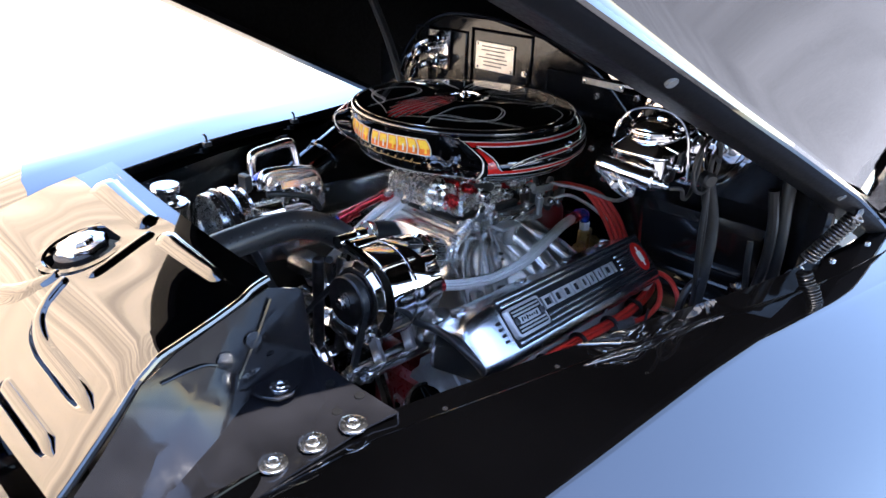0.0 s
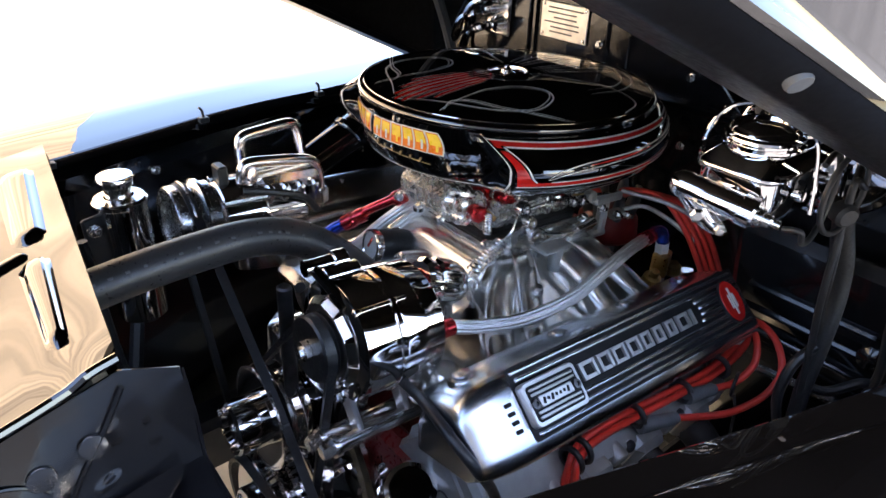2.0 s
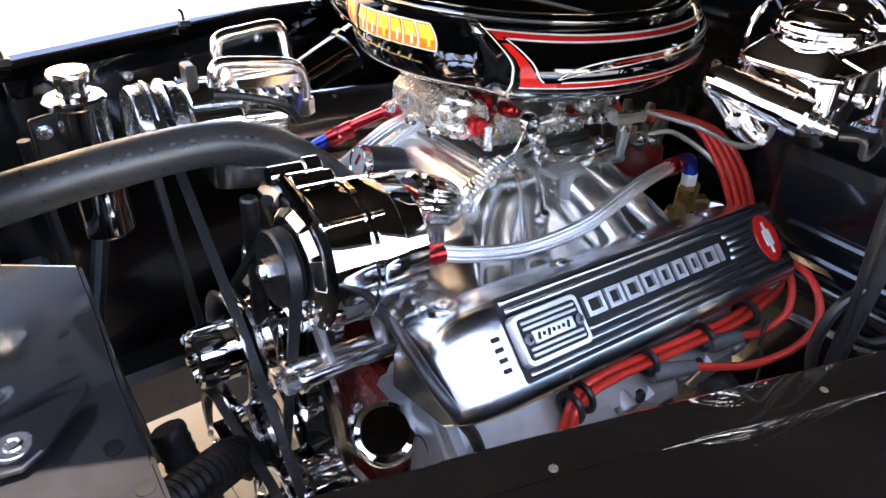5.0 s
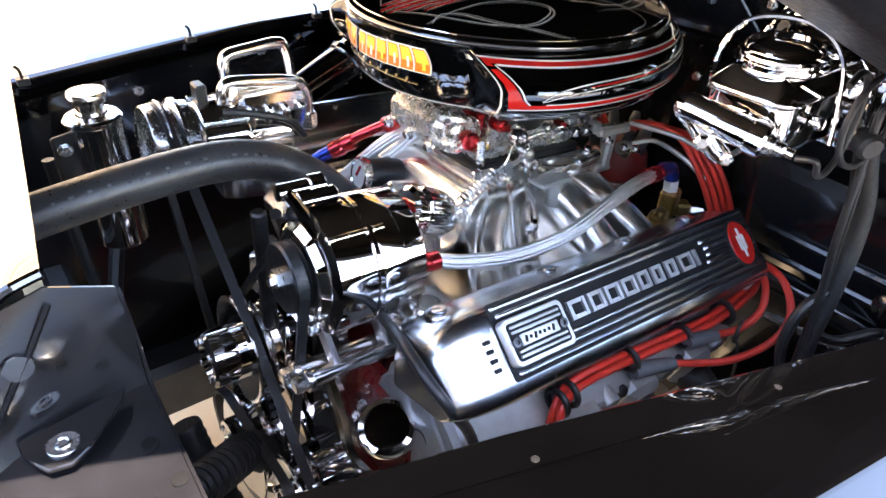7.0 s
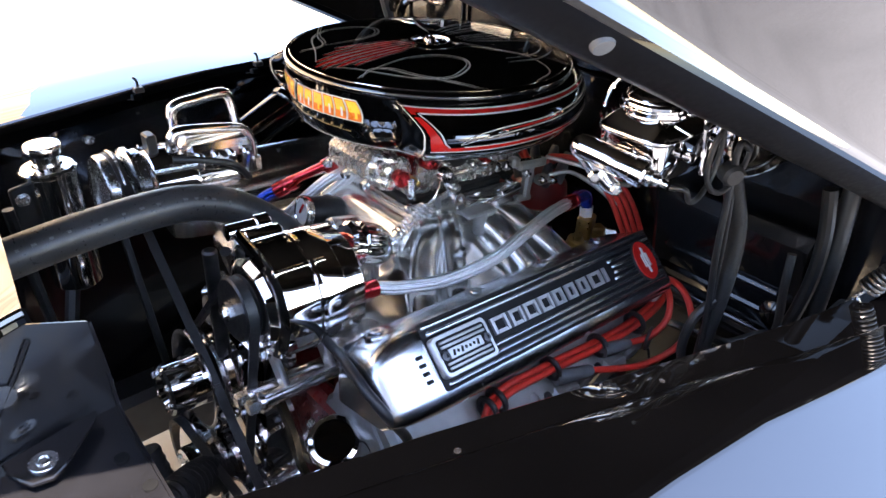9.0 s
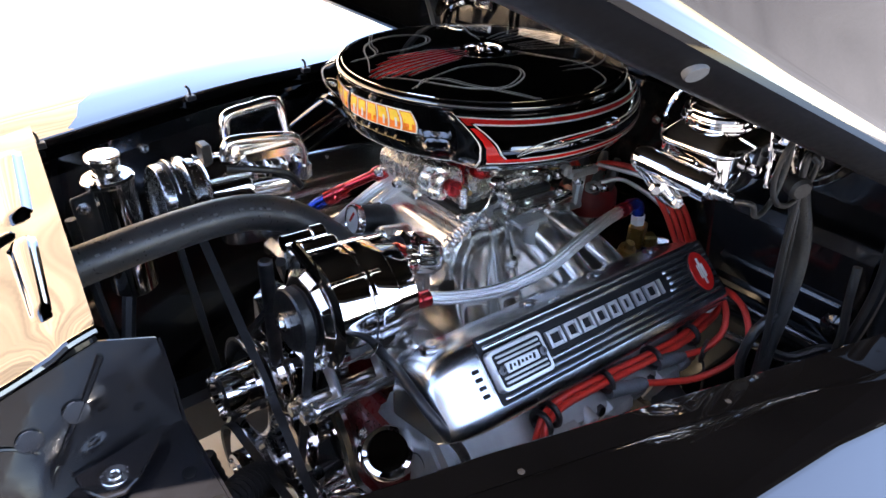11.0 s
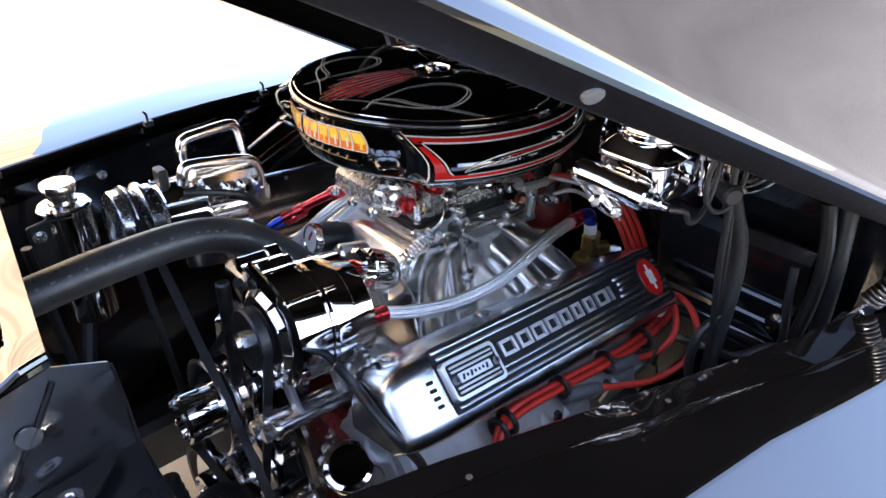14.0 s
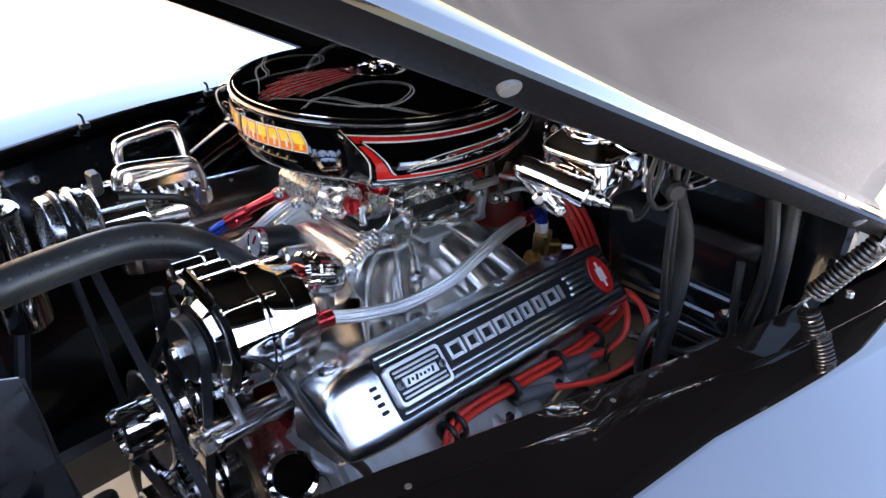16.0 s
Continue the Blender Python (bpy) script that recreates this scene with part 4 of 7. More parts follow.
for s in (-1, 1):
    Y = (lambda y: y) if s < 0 else mirror_y
    for pts, sizes in ((((0.058, 0.035, 0.872), (0.036, -0.002, 0.862), (0.000, -0.038, 0.826), (-0.028, -0.078, 0.800), (-0.036, -0.108, 0.795)), ((0.040, 0.034), (0.042, 0.036), (0.040, 0.034), (0.038, 0.034))),
                       (((0.078, 0.035, 0.870), (0.066, -0.006, 0.864), (0.046, -0.042, 0.834), (0.026, -0.080, 0.806), (0.018, -0.108, 0.798)), ((0.036, 0.034), (0.036, 0.036), (0.036, 0.034), (0.036, 0.034))),
                       (((0.112, 0.035, 0.872), (0.120, -0.010, 0.870), (0.130, -0.050, 0.848), (0.140, -0.084, 0.820), (0.144, -0.108, 0.808)), ((0.040, 0.034), (0.040, 0.038), (0.038, 0.034), (0.036, 0.034))),
                       (((0.150, 0.035, 0.872), (0.164, -0.008, 0.868), (0.184, -0.048, 0.846), (0.202, -0.084, 0.820), (0.208, -0.108, 0.808)), ((0.040, 0.034), (0.040, 0.036), (0.038, 0.034), (0.036, 0.034)))):
        bm = B()
        runner(bm, [(x, Y(y), z) for x, y, z in pts], sizes)
        part("runner", bm, CASTP, intake, angle=70)
    # webs between the runners, and the flange along the head
    bm = B()
    for x0, x1, dz in ((-0.02, 0.04, 0.0), (0.02, 0.14, -0.022), (0.13, 0.20, -0.012)):
        sheet(bm, [[eng(x, Y(y), z + dz * math.sin(math.pi * (x - x0) / (x1 - x0))) for y, z in ((0.02, 0.868), (-0.02, 0.855), (-0.05, 0.828), (-0.08, 0.805), (-0.105, 0.800))] for x in [x0 + (x1 - x0) * i / 6 for i in range(7)]], 0.004)
    part("web", bm, CASTP, intake, angle=70)
    bm = B()
    box(bm, eng(0.07, Y(-0.099), 0.808), (0.36, 0.026, 0.020), 0.005, TILT3 @ Matrix.Rotation(radians(s * -38), 3, "X"))
    part("head_flange", bm, CASTP, intake)
# front wall of the plenum, sloping down to the water crossover
bm = B()
sheet(bm, [[eng(x, y, z) for y in (-0.012, 0.03, 0.08, 0.13, 0.17)] for x, z in ((0.020, 0.886), (0.006, 0.884), (-0.004, 0.872), (-0.020, 0.835), (-0.045, 0.808), (-0.090, 0.800))], 0.006)
part("front_wall", bm, CASTP, intake, angle=60)
bm = B()
box(bm, eng(-0.115, CENTRE, 0.793), (0.05, 0.33, 0.032), 0.010, TILT3)
part("water_crossover", bm, CASTP, intake)
for x, y, z in ((-0.060, -0.100, 0.820), (0.047, -0.100, 0.820), (0.078, -0.100, 0.818), (0.176, -0.100, 0.820), (0.232, -0.100, 0.818), (0.052, -0.052, 0.852), (0.030, -0.020, 0.898), (0.178, -0.005, 0.898)):
    bm = B()
    hexbolt(bm, eng(x, y, z), (0, -0.35, 1), 0.0055, 0.010)
    part("intake_bolt", bm, ZINC, intake)
for a, b, r in (((-0.05, 0.085, 0.852), (-0.012, 0.080, 0.846), 0.017), ((-0.115, 0.02, 0.80), (-0.115, 0.015, 0.838), 0.019), ((-0.105, -0.075, 0.80), (-0.105, -0.080, 0.822), 0.014)):
    bm = B()
    cyl(bm, eng(*a), eng(*b), r, r * 1.1, 18, 0.003)
    part("water_neck", bm, CASTP, intake)
bm = B()
cyl(bm, eng(-0.010, -0.010, 0.83), eng(-0.008, -0.006, 0.868), 0.009, 0.007, 14, 0.002)
box(bm, eng(-0.008, -0.006, 0.870), (0.026, 0.012, 0.012), 0.003, (0, -12, 20))
part("spring_post", bm, CASTP, intake)
bm = B()
cyl(bm, eng(0.108, -0.028, 0.855), eng(0.108, -0.026, 0.888), 0.010, 0.009, 14, 0.002)
box(bm, eng(0.105, -0.022, 0.886), (0.050, 0.026, 0.006), 0.002, (0, 4, 0))
part("bracket_post", bm, CAST, intake)
bm = B()
box(bm, eng(0.105, CENTRE, 0.9000), (0.160, 0.132, 0.0085), 0.002, TILT3)
part("carburettor_spacer", bm, RUBBER, intake, "black spacer under the carburettor")
# breather with finned chrome cap, behind the alternator
brt = thing("breather_cap", "small ribbed chrome breather cap with a red band", "breather")
bm = B()
lathe(bm, (-0.082, 0.0, 0.888), (1, -0.1, -0.40), [(0, 0), (0.021, 0), (0.026, 0.004), (0.026, 0.010), (0.022, 0.012), (0.022, 0.016), (0.0265, 0.019), (0.0265, 0.034), (0.024, 0.048), (0.018, 0.058), (0.010, 0.062), (0, 0.063)], 84,
      lambda i, n: 1 + 0.025 * math.cos(14 * 2 * math.pi * i / n))
part("ribbed_cap", bm, CHROME, brt)
bm = B()
cyl(bm, (-0.088, 0.001, 0.887), (-0.078, 0.0, 0.886), 0.014, None, 18)
part("red_band", bm, REDAN, brt)
bm = B()
tube(bm, [(-0.05, -0.005, 0.865), (-0.045, 0.0, 0.845), (-0.045, 0.0, 0.81)], 0.010, 12)
part("neck", bm, POLISH, brt)

gau = thing("pressure_gauge", "small round pressure gauge with black body and chrome bezel", "gauge")
gd = Vector((0.066, -0.006, -0.016)).normalized()
g0 = Vector((-0.060, 0.130, 0.866))
bm = B()
lathe(bm, g0 + gd * 0.006, gd, [(0.018, 0), (0.0195, 0.004), (0.0195, 0.045), (0.018, 0.052), (0, 0.053)], 28)
part("body", bm, RUBBER, gau)
bm = B()
lathe(bm, g0, gd, [(0.0165, 0.004), (0.0165, 0.0005), (0.018, -0.001), (0.0205, 0.0), (0.021, 0.004), (0.0205, 0.009), (0.018, 0.010)], 28)
part("bezel", bm, CHROME, gau)
bm = B()
lathe(bm, g0 + gd * 0.003, gd, [(0, 0), (0.0168, 0), (0.0168, 0.001)], 28)
part("dial", bm, WHITEP, gau)
bm = B()
box(bm, g0 + gd * 0.002 + Vector((0, 0.003, 0.003)), (0.001, 0.003, 0.02), 0, (35, 0, 0))
part("needle", bm, REDPAINT, gau)
bm = B()
tube(bm, [g0 + gd * 0.055, g0 + gd * 0.075 + Vector((0, 0, -0.004)), g0 + gd * 0.09 + Vector((0, -0.01, -0.02))], 0.007, 10)
part("stem", bm, BRASS, gau)

# carburettor
CARB = mat("bright_carburettor_casting", (0.78, 0.765, 0.74), 0.26, 0.85, 0, 0.06, 60, 0.0, 150, 0.1)
carb = thing("carburettor", "bright cast four-barrel carburettor with red metering blocks and plugs", "carburettor")
bm = B()
box(bm, eng(0.105, CENTRE, 0.938), (0.105, 0.108, 0.050), 0.008, TILT3)
part("main_body", bm, CARB, carb)
bm = B()
box(bm, eng(0.105, CENTRE, 0.910), (0.150, 0.118, 0.012), 0.003, TILT3)
part("base_plate", bm, CARB, carb)
for x0, sgn in ((0.005, -1), (0.205, 1)):
    bm = B()
    box(bm, eng(x0, CENTRE, 0.942), (0.050, 0.104, 0.044), 0.012, TILT3)
    bowl = part("float_bowl", bm, CARB, carb)
    bm = B()
    box(bm, eng(x0 - sgn * 0.032, CENTRE, 0.940), (0.010, 0.106, 0.040), 0.002, TILT3)
    part("metering_block", bm, REDAN, carb)
    for y in (0.040, 0.080, 0.120):
        bm = B()
        hexbolt(bm, eng(x0 + sgn * 0.025, y, 0.926), (sgn, 0, 0), 0.005, 0.008)
        part("bowl_screw", bm, ZINC, bowl)
    for x, z, r, L in ((x0 - 0.014, 0.950, 0.012, 0.010), (x0 + 0.012, 0.938, 0.010, 0.012), (x0 - 0.008, 0.930, 0.008, 0.014)):
        bm = B()
        lathe(bm, eng(x, CENTRE - 0.050, z), (0, -1, 0.15), [(r * 1.25, 0), (r * 1.1, L * 0.5), (r, L), (r * 0.8, L + 0.002), (r * 0.55, L), (0, L)], 18)
        part("boss", bm, CARB, bowl)
    bm = B()
    tube(bm, [eng(x0 + sgn * 0.020, CENTRE - 0.048, 0.962), eng(x0 + sgn * 0.005, CENTRE - 0.058, 0.960), eng(x0 - sgn * 0.018, CENTRE - 0.056, 0.952), eng(x0 - sgn * 0.028, CENTRE - 0.050, 0.936)], 0.006, 10)
    part("fuel_passage", bm, CARB, bowl)
bm = B()
lathe(bm, eng(0.012, CENTRE - 0.060, 0.937), (-0.2, -1, 0.1), [(0, 0), (0.0105, 0), (0.0105, 0.012), (0.008, 0.014), (0.006, 0.0125), (0, 0.0125)], 8)
part("red_plug", bm, REDAN, carb)
for x, y, z, r, mt in ((0.058, 0.024, 0.945, 0.008, REDAN), (0.145, 0.024, 0.948, 0.008, ZINC), (0.035, 0.028, 0.925, 0.006, BRASS), (0.085, 0.026, 0.932, 0.011, CARB), (0.118, 0.024, 0.950, 0.009, ZINC), (0.175, 0.024, 0.938, 0.012, CARB), (0.200, 0.028, 0.922, 0.007, BRASS), (0.070, 0.024, 0.958, 0.006, ZINC), (0.132, 0.026, 0.928, 0.007, CARB)):
    bm = B()
    lathe(bm, eng(x, y + 0.006, z), (0, -1, 0.05), [(0, 0), (r, 0), (r, 0.014), (r * 0.8, 0.018), (r * 0.55, 0.019), (r * 0.55, 0.024), (0, 0.025)], 12)
    part("plug", bm, mt, carb)
bm = B()
box(bm, eng(0.10, 0.024, 0.960), (0.060, 0.016, 0.018), 0.004, TILT3)
part("choke_housing", bm, CARB, carb)
for x in (0.048, 0.165):
    bm = B()
    lathe(bm, eng(x, CENTRE - 0.050, 0.912), (0, 0, 1), [(0, 0.012), (0.005, 0.012), (0.006, 0.010), (0.006, 0.004), (0.009, 0.003), (0.009, 0)], 6)
    part("base_nut", bm, ZINC, carb)

# throttle linkage, springs and cables
link = thing("throttle_linkage", "bright throttle levers, rods and return springs beside the carburettor", "linkage")


def flat_link(a, b, w, t, mt=ZINC, eye=True):
    a, b = Vector(a), Vector(b)
    d = b - a
    bm = B()
    R = Matrix((d.normalized(), Vector((0, 1, 0)) - d.normalized() * d.normalized().y, Vector((0, 0, 0)))).transposed()
    X = d.normalized()
    Yv = (Vector((0, -1, 0)) - X * X.dot(Vector((0, -1, 0)))).normalized()
    Z = X.cross(Yv)
    R = Matrix((X, Yv, Z)).transposed()
    box(bm, (a + b) / 2, (d.length, t, w), t * 0.3, R)
    if eye:
        for p in (a, b):
            cyl(bm, p - Yv * t * 0.7, p + Yv * t * 0.9, w * 0.75, None, 16, t * 0.2)
    return part("lever", bm, mt, link)


flat_link((0.069, -0.004, 0.938), (0.090, -0.006, 0.900), 0.012, 0.003)
flat_link((0.090, -0.008, 0.900), (0.108, -0.004, 0.868), 0.011, 0.003)
flat_link((0.062, -0.002, 0.905), (0.09, -0.004, 0.912), 0.009, 0.003)
flat_link((0.105, -0.004, 0.872), (0.15, -0.004, 0.876), 0.016, 0.0025, CAST, False)
flat_link((0.020, 0.0, 0.905), (0.062, -0.002, 0.898), 0.008, 0.003)
for x, z, R in ((0.069, 0.938, 0.0095), (0.09, 0.90, 0.0085), (0.082, 0.918, 0.007)):
    bm = B()
    lathe(bm, (x, -0.004, z), (0, -1, 0), [(R * 0.45, 0.0), (R * 0.45, 0.007), (R * 0.6, 0.0085), (R * 0.95, 0.0085), (R, 0.007), (R, 0)], 20)
    part("pivot", bm, POLISH, link)
for a, b, R, r, n in (((-0.002, -0.006, 0.880), (0.043, -0.006, 0.904), 0.0082, 0.0013, 10), ((0.165, -0.004, 0.879), (0.205, -0.004, 0.881), 0.0058, 0.0007, 16), ((0.03, 0.008, 0.912), (0.03, 0.008, 0.937), 0.0045, 0.0008, 9)):
    bm = B()
    coil(bm, a, b, R, r, n, 6, 12)
    part("return_spring", bm, ZINC, link)
for pts, r in ((((0.041, -0.004, 0.903), (0.058, -0.003, 0.912), (0.066, -0.003, 0.93)), 0.0012), (((0.002, -0.004, 0.882), (-0.006, -0.003, 0.872), (-0.010, -0.01, 0.866)), 0.0012),
               (((0.09, -0.006, 0.902), (0.14, -0.006, 0.885), (0.20, -0.006, 0.880)), 0.002), (((0.075, -0.006, 0.934), (0.12, -0.006, 0.933), (0.17, -0.006, 0.926), (0.24, -0.008, 0.915)), 0.0025)):
    bm = B()
    tube(bm, pts, r, 6)
    part("rod", bm, ZINC, link)
bm = B()
cyl(bm, (0.135, -0.004, 0.874), (0.17, -0.004, 0.879), 0.0055, None, 14, 0.001)
part("cable_ferrule", bm, POLISH, link)
bm = B()
cyl(bm, (0.17, -0.004, 0.879), (0.205, -0.004, 0.882), 0.0075, None, 16, 0.001)
part("spring_cup", bm, POLISH, link)
for x, y, z, sx, sy, sz in ((0.222, -0.004, 0.885, 0.014, 0.012, 0.05), (0.215, -0.004, 0.862, 0.03, 0.012, 0.010), (0.222, -0.008, 0.912, 0.055, 0.012, 0.012), (0.25, -0.006, 0.88, 0.02, 0.014, 0.014), (0.19, -0.006, 0.922, 0.014, 0.014, 0.014)):
    bm = B()
    box(bm, (x, y, z), (sx, sy, sz), 0.003, (0, 6, 0))
    part("cable_bracket", bm, CAST, link)
for x, z in ((0.148, 0.928), (0.165, 0.925), (0.24, 0.885), (0.205, 0.905), (0.262, 0.878)):
    bm = B()
    lathe(bm, (x, -0.012, z), (0, -1, 0.1), [(0, 0), (0.0055, 0), (0.0055, 0.006), (0.003, 0.008), (0.003, 0.011), (0, 0.011)], 6)
    part("nut", bm, ZINC, link)
link.location = (-0.014, -0.008, 0.002)
CABLE = mat("silver_cable", (0.42, 0.42, 0.42), 0.4, 0.8, 0, 0.2, 80, 0.3, 900)
for pts in (((0.245, -0.01, 0.912), (0.275, -0.06, 0.905), (0.27, -0.12, 0.905), (0.22, -0.17, 0.945), (0.165, -0.20, 0.985), (0.14, -0.215, 1.0)),
            ((0.262, -0.006, 0.878), (0.29, -0.02, 0.88), (0.31, -0.05, 0.865), (0.33, -0.08, 0.84))):
    bm = B()
    tube(bm, pts, 0.0032, 8)
    tagged(part("throttle_cable", bm, CABLE), "silver sheathed control cable", "cable", "control cables")

# braided fuel and oil lines
def braid(name, label, pts, r):
    """A braided line: a core under ten lengthwise strands."""
    hose = thing(name, label, "hose", "braided lines")
    Q = spline(pts, 10)
    up = Vector((0, 0.2, 1))
    bm = B()
    tube(bm, Q, r * 0.86, 14, smooth=False)
    part("core", bm, BRAID, hose)
    for k in range(10):
        a = 2 * math.pi * (k + 0.25) / 10
        line = []
        for i, q in enumerate(Q):
            d = (Q[min(i + 1, len(Q) - 1)] - Q[max(i - 1, 0)]).normalized()
            u = (up - d * up.dot(d)).normalized()
            line.append(q + (u * math.cos(a) + d.cross(u) * math.sin(a)) * r * 0.80)
        bm = B()
        tube(bm, line, r * 0.24, 7, smooth=False)
        part("strand", bm, BRAID, hose, angle=60)
    return hose


BRAID = mat("steel_braid", (0.88, 0.87, 0.85), 0.34, 0.9, 0, 0.05, 120, 0.0, 400, 0.1)
braid("braided_hose", "braided steel breather hose with red and blue end fittings", [(-0.071, -0.041, 0.845), (-0.04, -0.052, 0.838), (0.015, -0.070, 0.835), (0.075, -0.085, 0.848), (0.13, -0.085, 0.865), (0.18, -0.079, 0.873), (0.235, -0.063, 0.864)], 0.0078)


def an_fitting(p, d, mt, r, L):
    bm = B()
    p, d = Vector(p), Vector(d).normalized()
    lathe(bm, p, d, [(r * 0.7, 0), (r, L * 0.08), (r, L * 0.5), (r * 0.85, L * 0.56), (r * 0.85, L * 0.7), (r * 0.95, L * 0.74), (r * 0.9, L), (0, L)], 12)
    return bm


ft = thing("hose_fitting", "red and blue anodised hose end at the alternator", "fitting", "anodised fittings")
part("red_socket", an_fitting((-0.066, -0.042, 0.845), (-1, 0.06, 0.03), REDAN, 0.0105, 0.026), REDAN, ft)
part("blue_adapter", an_fitting((-0.091, -0.0405, 0.846), (-1, 0.06, 0.03), BLUEAN, 0.0095, 0.02), BLUEAN, ft)
fe = thing("elbow_fitting", "blue anodised elbow on a brass tee at the manifold rear", "fitting", "anodised fittings")
part("red_socket", an_fitting((0.233, -0.061, 0.862), (1, 0.06, 0.0), REDAN, 0.0105, 0.026), REDAN, fe)
bm = B()
tube(bm, [(0.258, -0.059, 0.862), (0.275, -0.058, 0.862), (0.284, -0.059, 0.856), (0.285, -0.061, 0.842)], 0.0085, 12)
cyl(bm, (0.258, -0.059, 0.862), (0.266, -0.0585, 0.862), 0.0105, None, 6)
part("elbow", bm, BLUEAN, fe)
bm = B()
cyl(bm, (0.285, -0.062, 0.829), (0.285, -0.061, 0.844), 0.010, None, 6, 0.001)
part("white_nut", bm, WHITEP, fe)
bm = B()
box(bm, (0.287, -0.063, 0.812), (0.026, 0.022, 0.036), 0.003, (0, 0, 20))
box(bm, (0.302, -0.073, 0.803), (0.02, 0.02, 0.018), 0.003, (0, 0, -35))
part("brass_tee", bm, BRASS, fe)
bm = B()
cyl(bm, (0.31, -0.08, 0.802), (0.322, -0.092, 0.800), 0.007, None, 6, 0.001)
part("side_plug", bm, ZINC, fe)
bm = B()
cyl(bm, (0.287, -0.063, 0.775), (0.287, -0.063, 0.796), 0.009, None, 12, 0.001)
part("lower_nut", bm, WHITEP, fe)
bm = B()
lathe(bm, (0.248, -0.075, 0.80), (0, -0.3, 1), [(0, 0), (0.012, 0), (0.012, 0.012), (0.007, 0.014), (0.006, 0.022), (0, 0.023)], 12)
tagged(part("sender_unit", bm, BRASS), "small brass sender screwed into the manifold", "sensor")

# far-side fuel line
fl = thing("fuel_line", "red anodised fuel line from a blue elbow to the carburettor", "fuel line")
a, b = Vector((-0.078, 0.198, 0.864)), Vector((0.0, 0.128, 0.924))
d = (b - a).normalized()
bm = B()
tube(bm, [a + Vector((-0.006, 0.004, -0.022)), a + Vector((-0.004, 0.002, -0.006)), a + d * 0.008, a + d * 0.024], 0.008, 12)
part("blue_elbow", bm, BLUEAN, fl)
part("red_socket", an_fitting(a + d * 0.02, d, REDAN, 0.011, 0.034), REDAN, fl)
bm = B()
tube(bm, [a + d * 0.05, (a + b) / 2 + Vector((0, 0, 0.003)), b], 0.0062, 12)
part("red_tube", bm, REDAN, fl)
part("end_socket", an_fitting(b - d * 0.025, d, REDAN, 0.010, 0.035), REDAN, fl)
braid("braided_line", "braided steel line curving up to the carburettor", [(-0.08, 0.20, 0.80), (-0.05, 0.175, 0.845), (-0.015, 0.15, 0.885), (0.02, 0.125, 0.915)], 0.0075)
braid("braided_line", "braided steel line curving up to the carburettor", [(-0.06, 0.19, 0.79), (-0.03, 0.165, 0.84), (0.005, 0.14, 0.88), (0.03, 0.12, 0.91)], 0.0075)
for o in BLUEAN, REDAN:
    o.node_tree.nodes["Principled BSDF"].inputs["Coat Weight"].default_value = 0.4


# ---- air cleaner ----
LC = Vector((0.111, CENTRE + 0.004, 0))
cleaner = thing("air_cleaner", "glossy black air cleaner with pinstripes and a painted sign", "air cleaner")
SEAM = 130.0
BULGE = [(0.0, 0.0), (0.06, 0.22), (0.15, 0.52), (0.3, 0.84), (0.45, 0.98), (0.58, 1.0), (0.72, 0.94), (0.86, 0.76), (1.0, 0.42)]
HEIGHT = [(0.0, 1.0490), (0.06, 1.0468), (1.0, 0.9890)]


# how far the upright front wall stands out of the lid's circle, by its angle
FRONT = [(130.0, 0.036), (130.6, 0.0335), (131.8, 0.029), (133.6, 0.0225), (136.0, 0.0145), (138.5, 0.0068), (141.0, 0.0), (180.0, 0.0)]


def side_point(u, k, up=0.0):
    """A place on the base's side: u degrees round it (180: the front; the horns' edge lies at 130), k from the lid (0) to the bottom (1)."""
    s, m = (1 if u >= 0 else -1), abs(u)
    seam = 141 - 11 * math.sin(math.pi / 2 * min(1, k / 0.45)) + 5 * max(0.0, k - 0.65)
    if m <= SEAM:
        a = m + (seam - SEAM) * (m / SEAM) ** 4
        amp = lerp([(0, 0.017), (60, 0.021), (100, 0.027), (SEAM, 0.036)], m)
    else:
        a = 180 - (180 - seam) * (180 - m) / (180 - SEAM)
        amp = lerp(FRONT, a) / max(lerp(BULGE, k), 1e-4) if k < 0.58 else lerp(FRONT, a)
    r = 0.1765 + amp * lerp(BULGE, k) - 0.010 * k ** 3 * (1 if m > SEAM else 0.6) + up
    a = radians(a) * s
    return Vector((LC.x + r * math.cos(a), LC.y + r * math.sin(a), lerp(HEIGHT, k) - 0.016 * (r * math.cos(a)) * 0.6))


ANG = sorted(set([-180 + 3.75 * i for i in range(96)] + [SEAM, -SEAM, SEAM - 0.8, 0.8 - SEAM, SEAM + 0.8, -SEAM - 0.8]))
KS = [0.0, 0.03, 0.06, 0.1, 0.15, 0.22, 0.3, 0.38, 0.45, 0.52, 0.58, 0.65, 0.72, 0.79, 0.86, 0.93, 1.0]
bm = B()
rings = [[Vector((LC.x, LC.y, 1.049)) + (side_point(u, 0.0) - Vector((LC.x, LC.y, 1.049))) * 0.985 for u in ANG]] + [[side_point(u, k) for u in ANG] for k in KS]
for f, z in ((0.95, 0.9855), (0.86, 0.9835), (0.60, 0.9825), (0.36, 0.982)):
    rings.append([Vector((LC.x + (p.x - LC.x) * f, LC.y + (p.y - LC.y) * f, z)) for p in rings[len(KS)]])
vr = [[bm.verts.new(p) for p in r] for r in rings]
for a, b in zip(vr, vr[1:]):
    for i in range(len(a)):
        j = (i + 1) % len(a)
        bm.faces.new((a[i], a[j], b[j], b[i]))
bm.faces.new(vr[-1])
part("base", bm, PAINT, cleaner, angle=24)
bm = B()
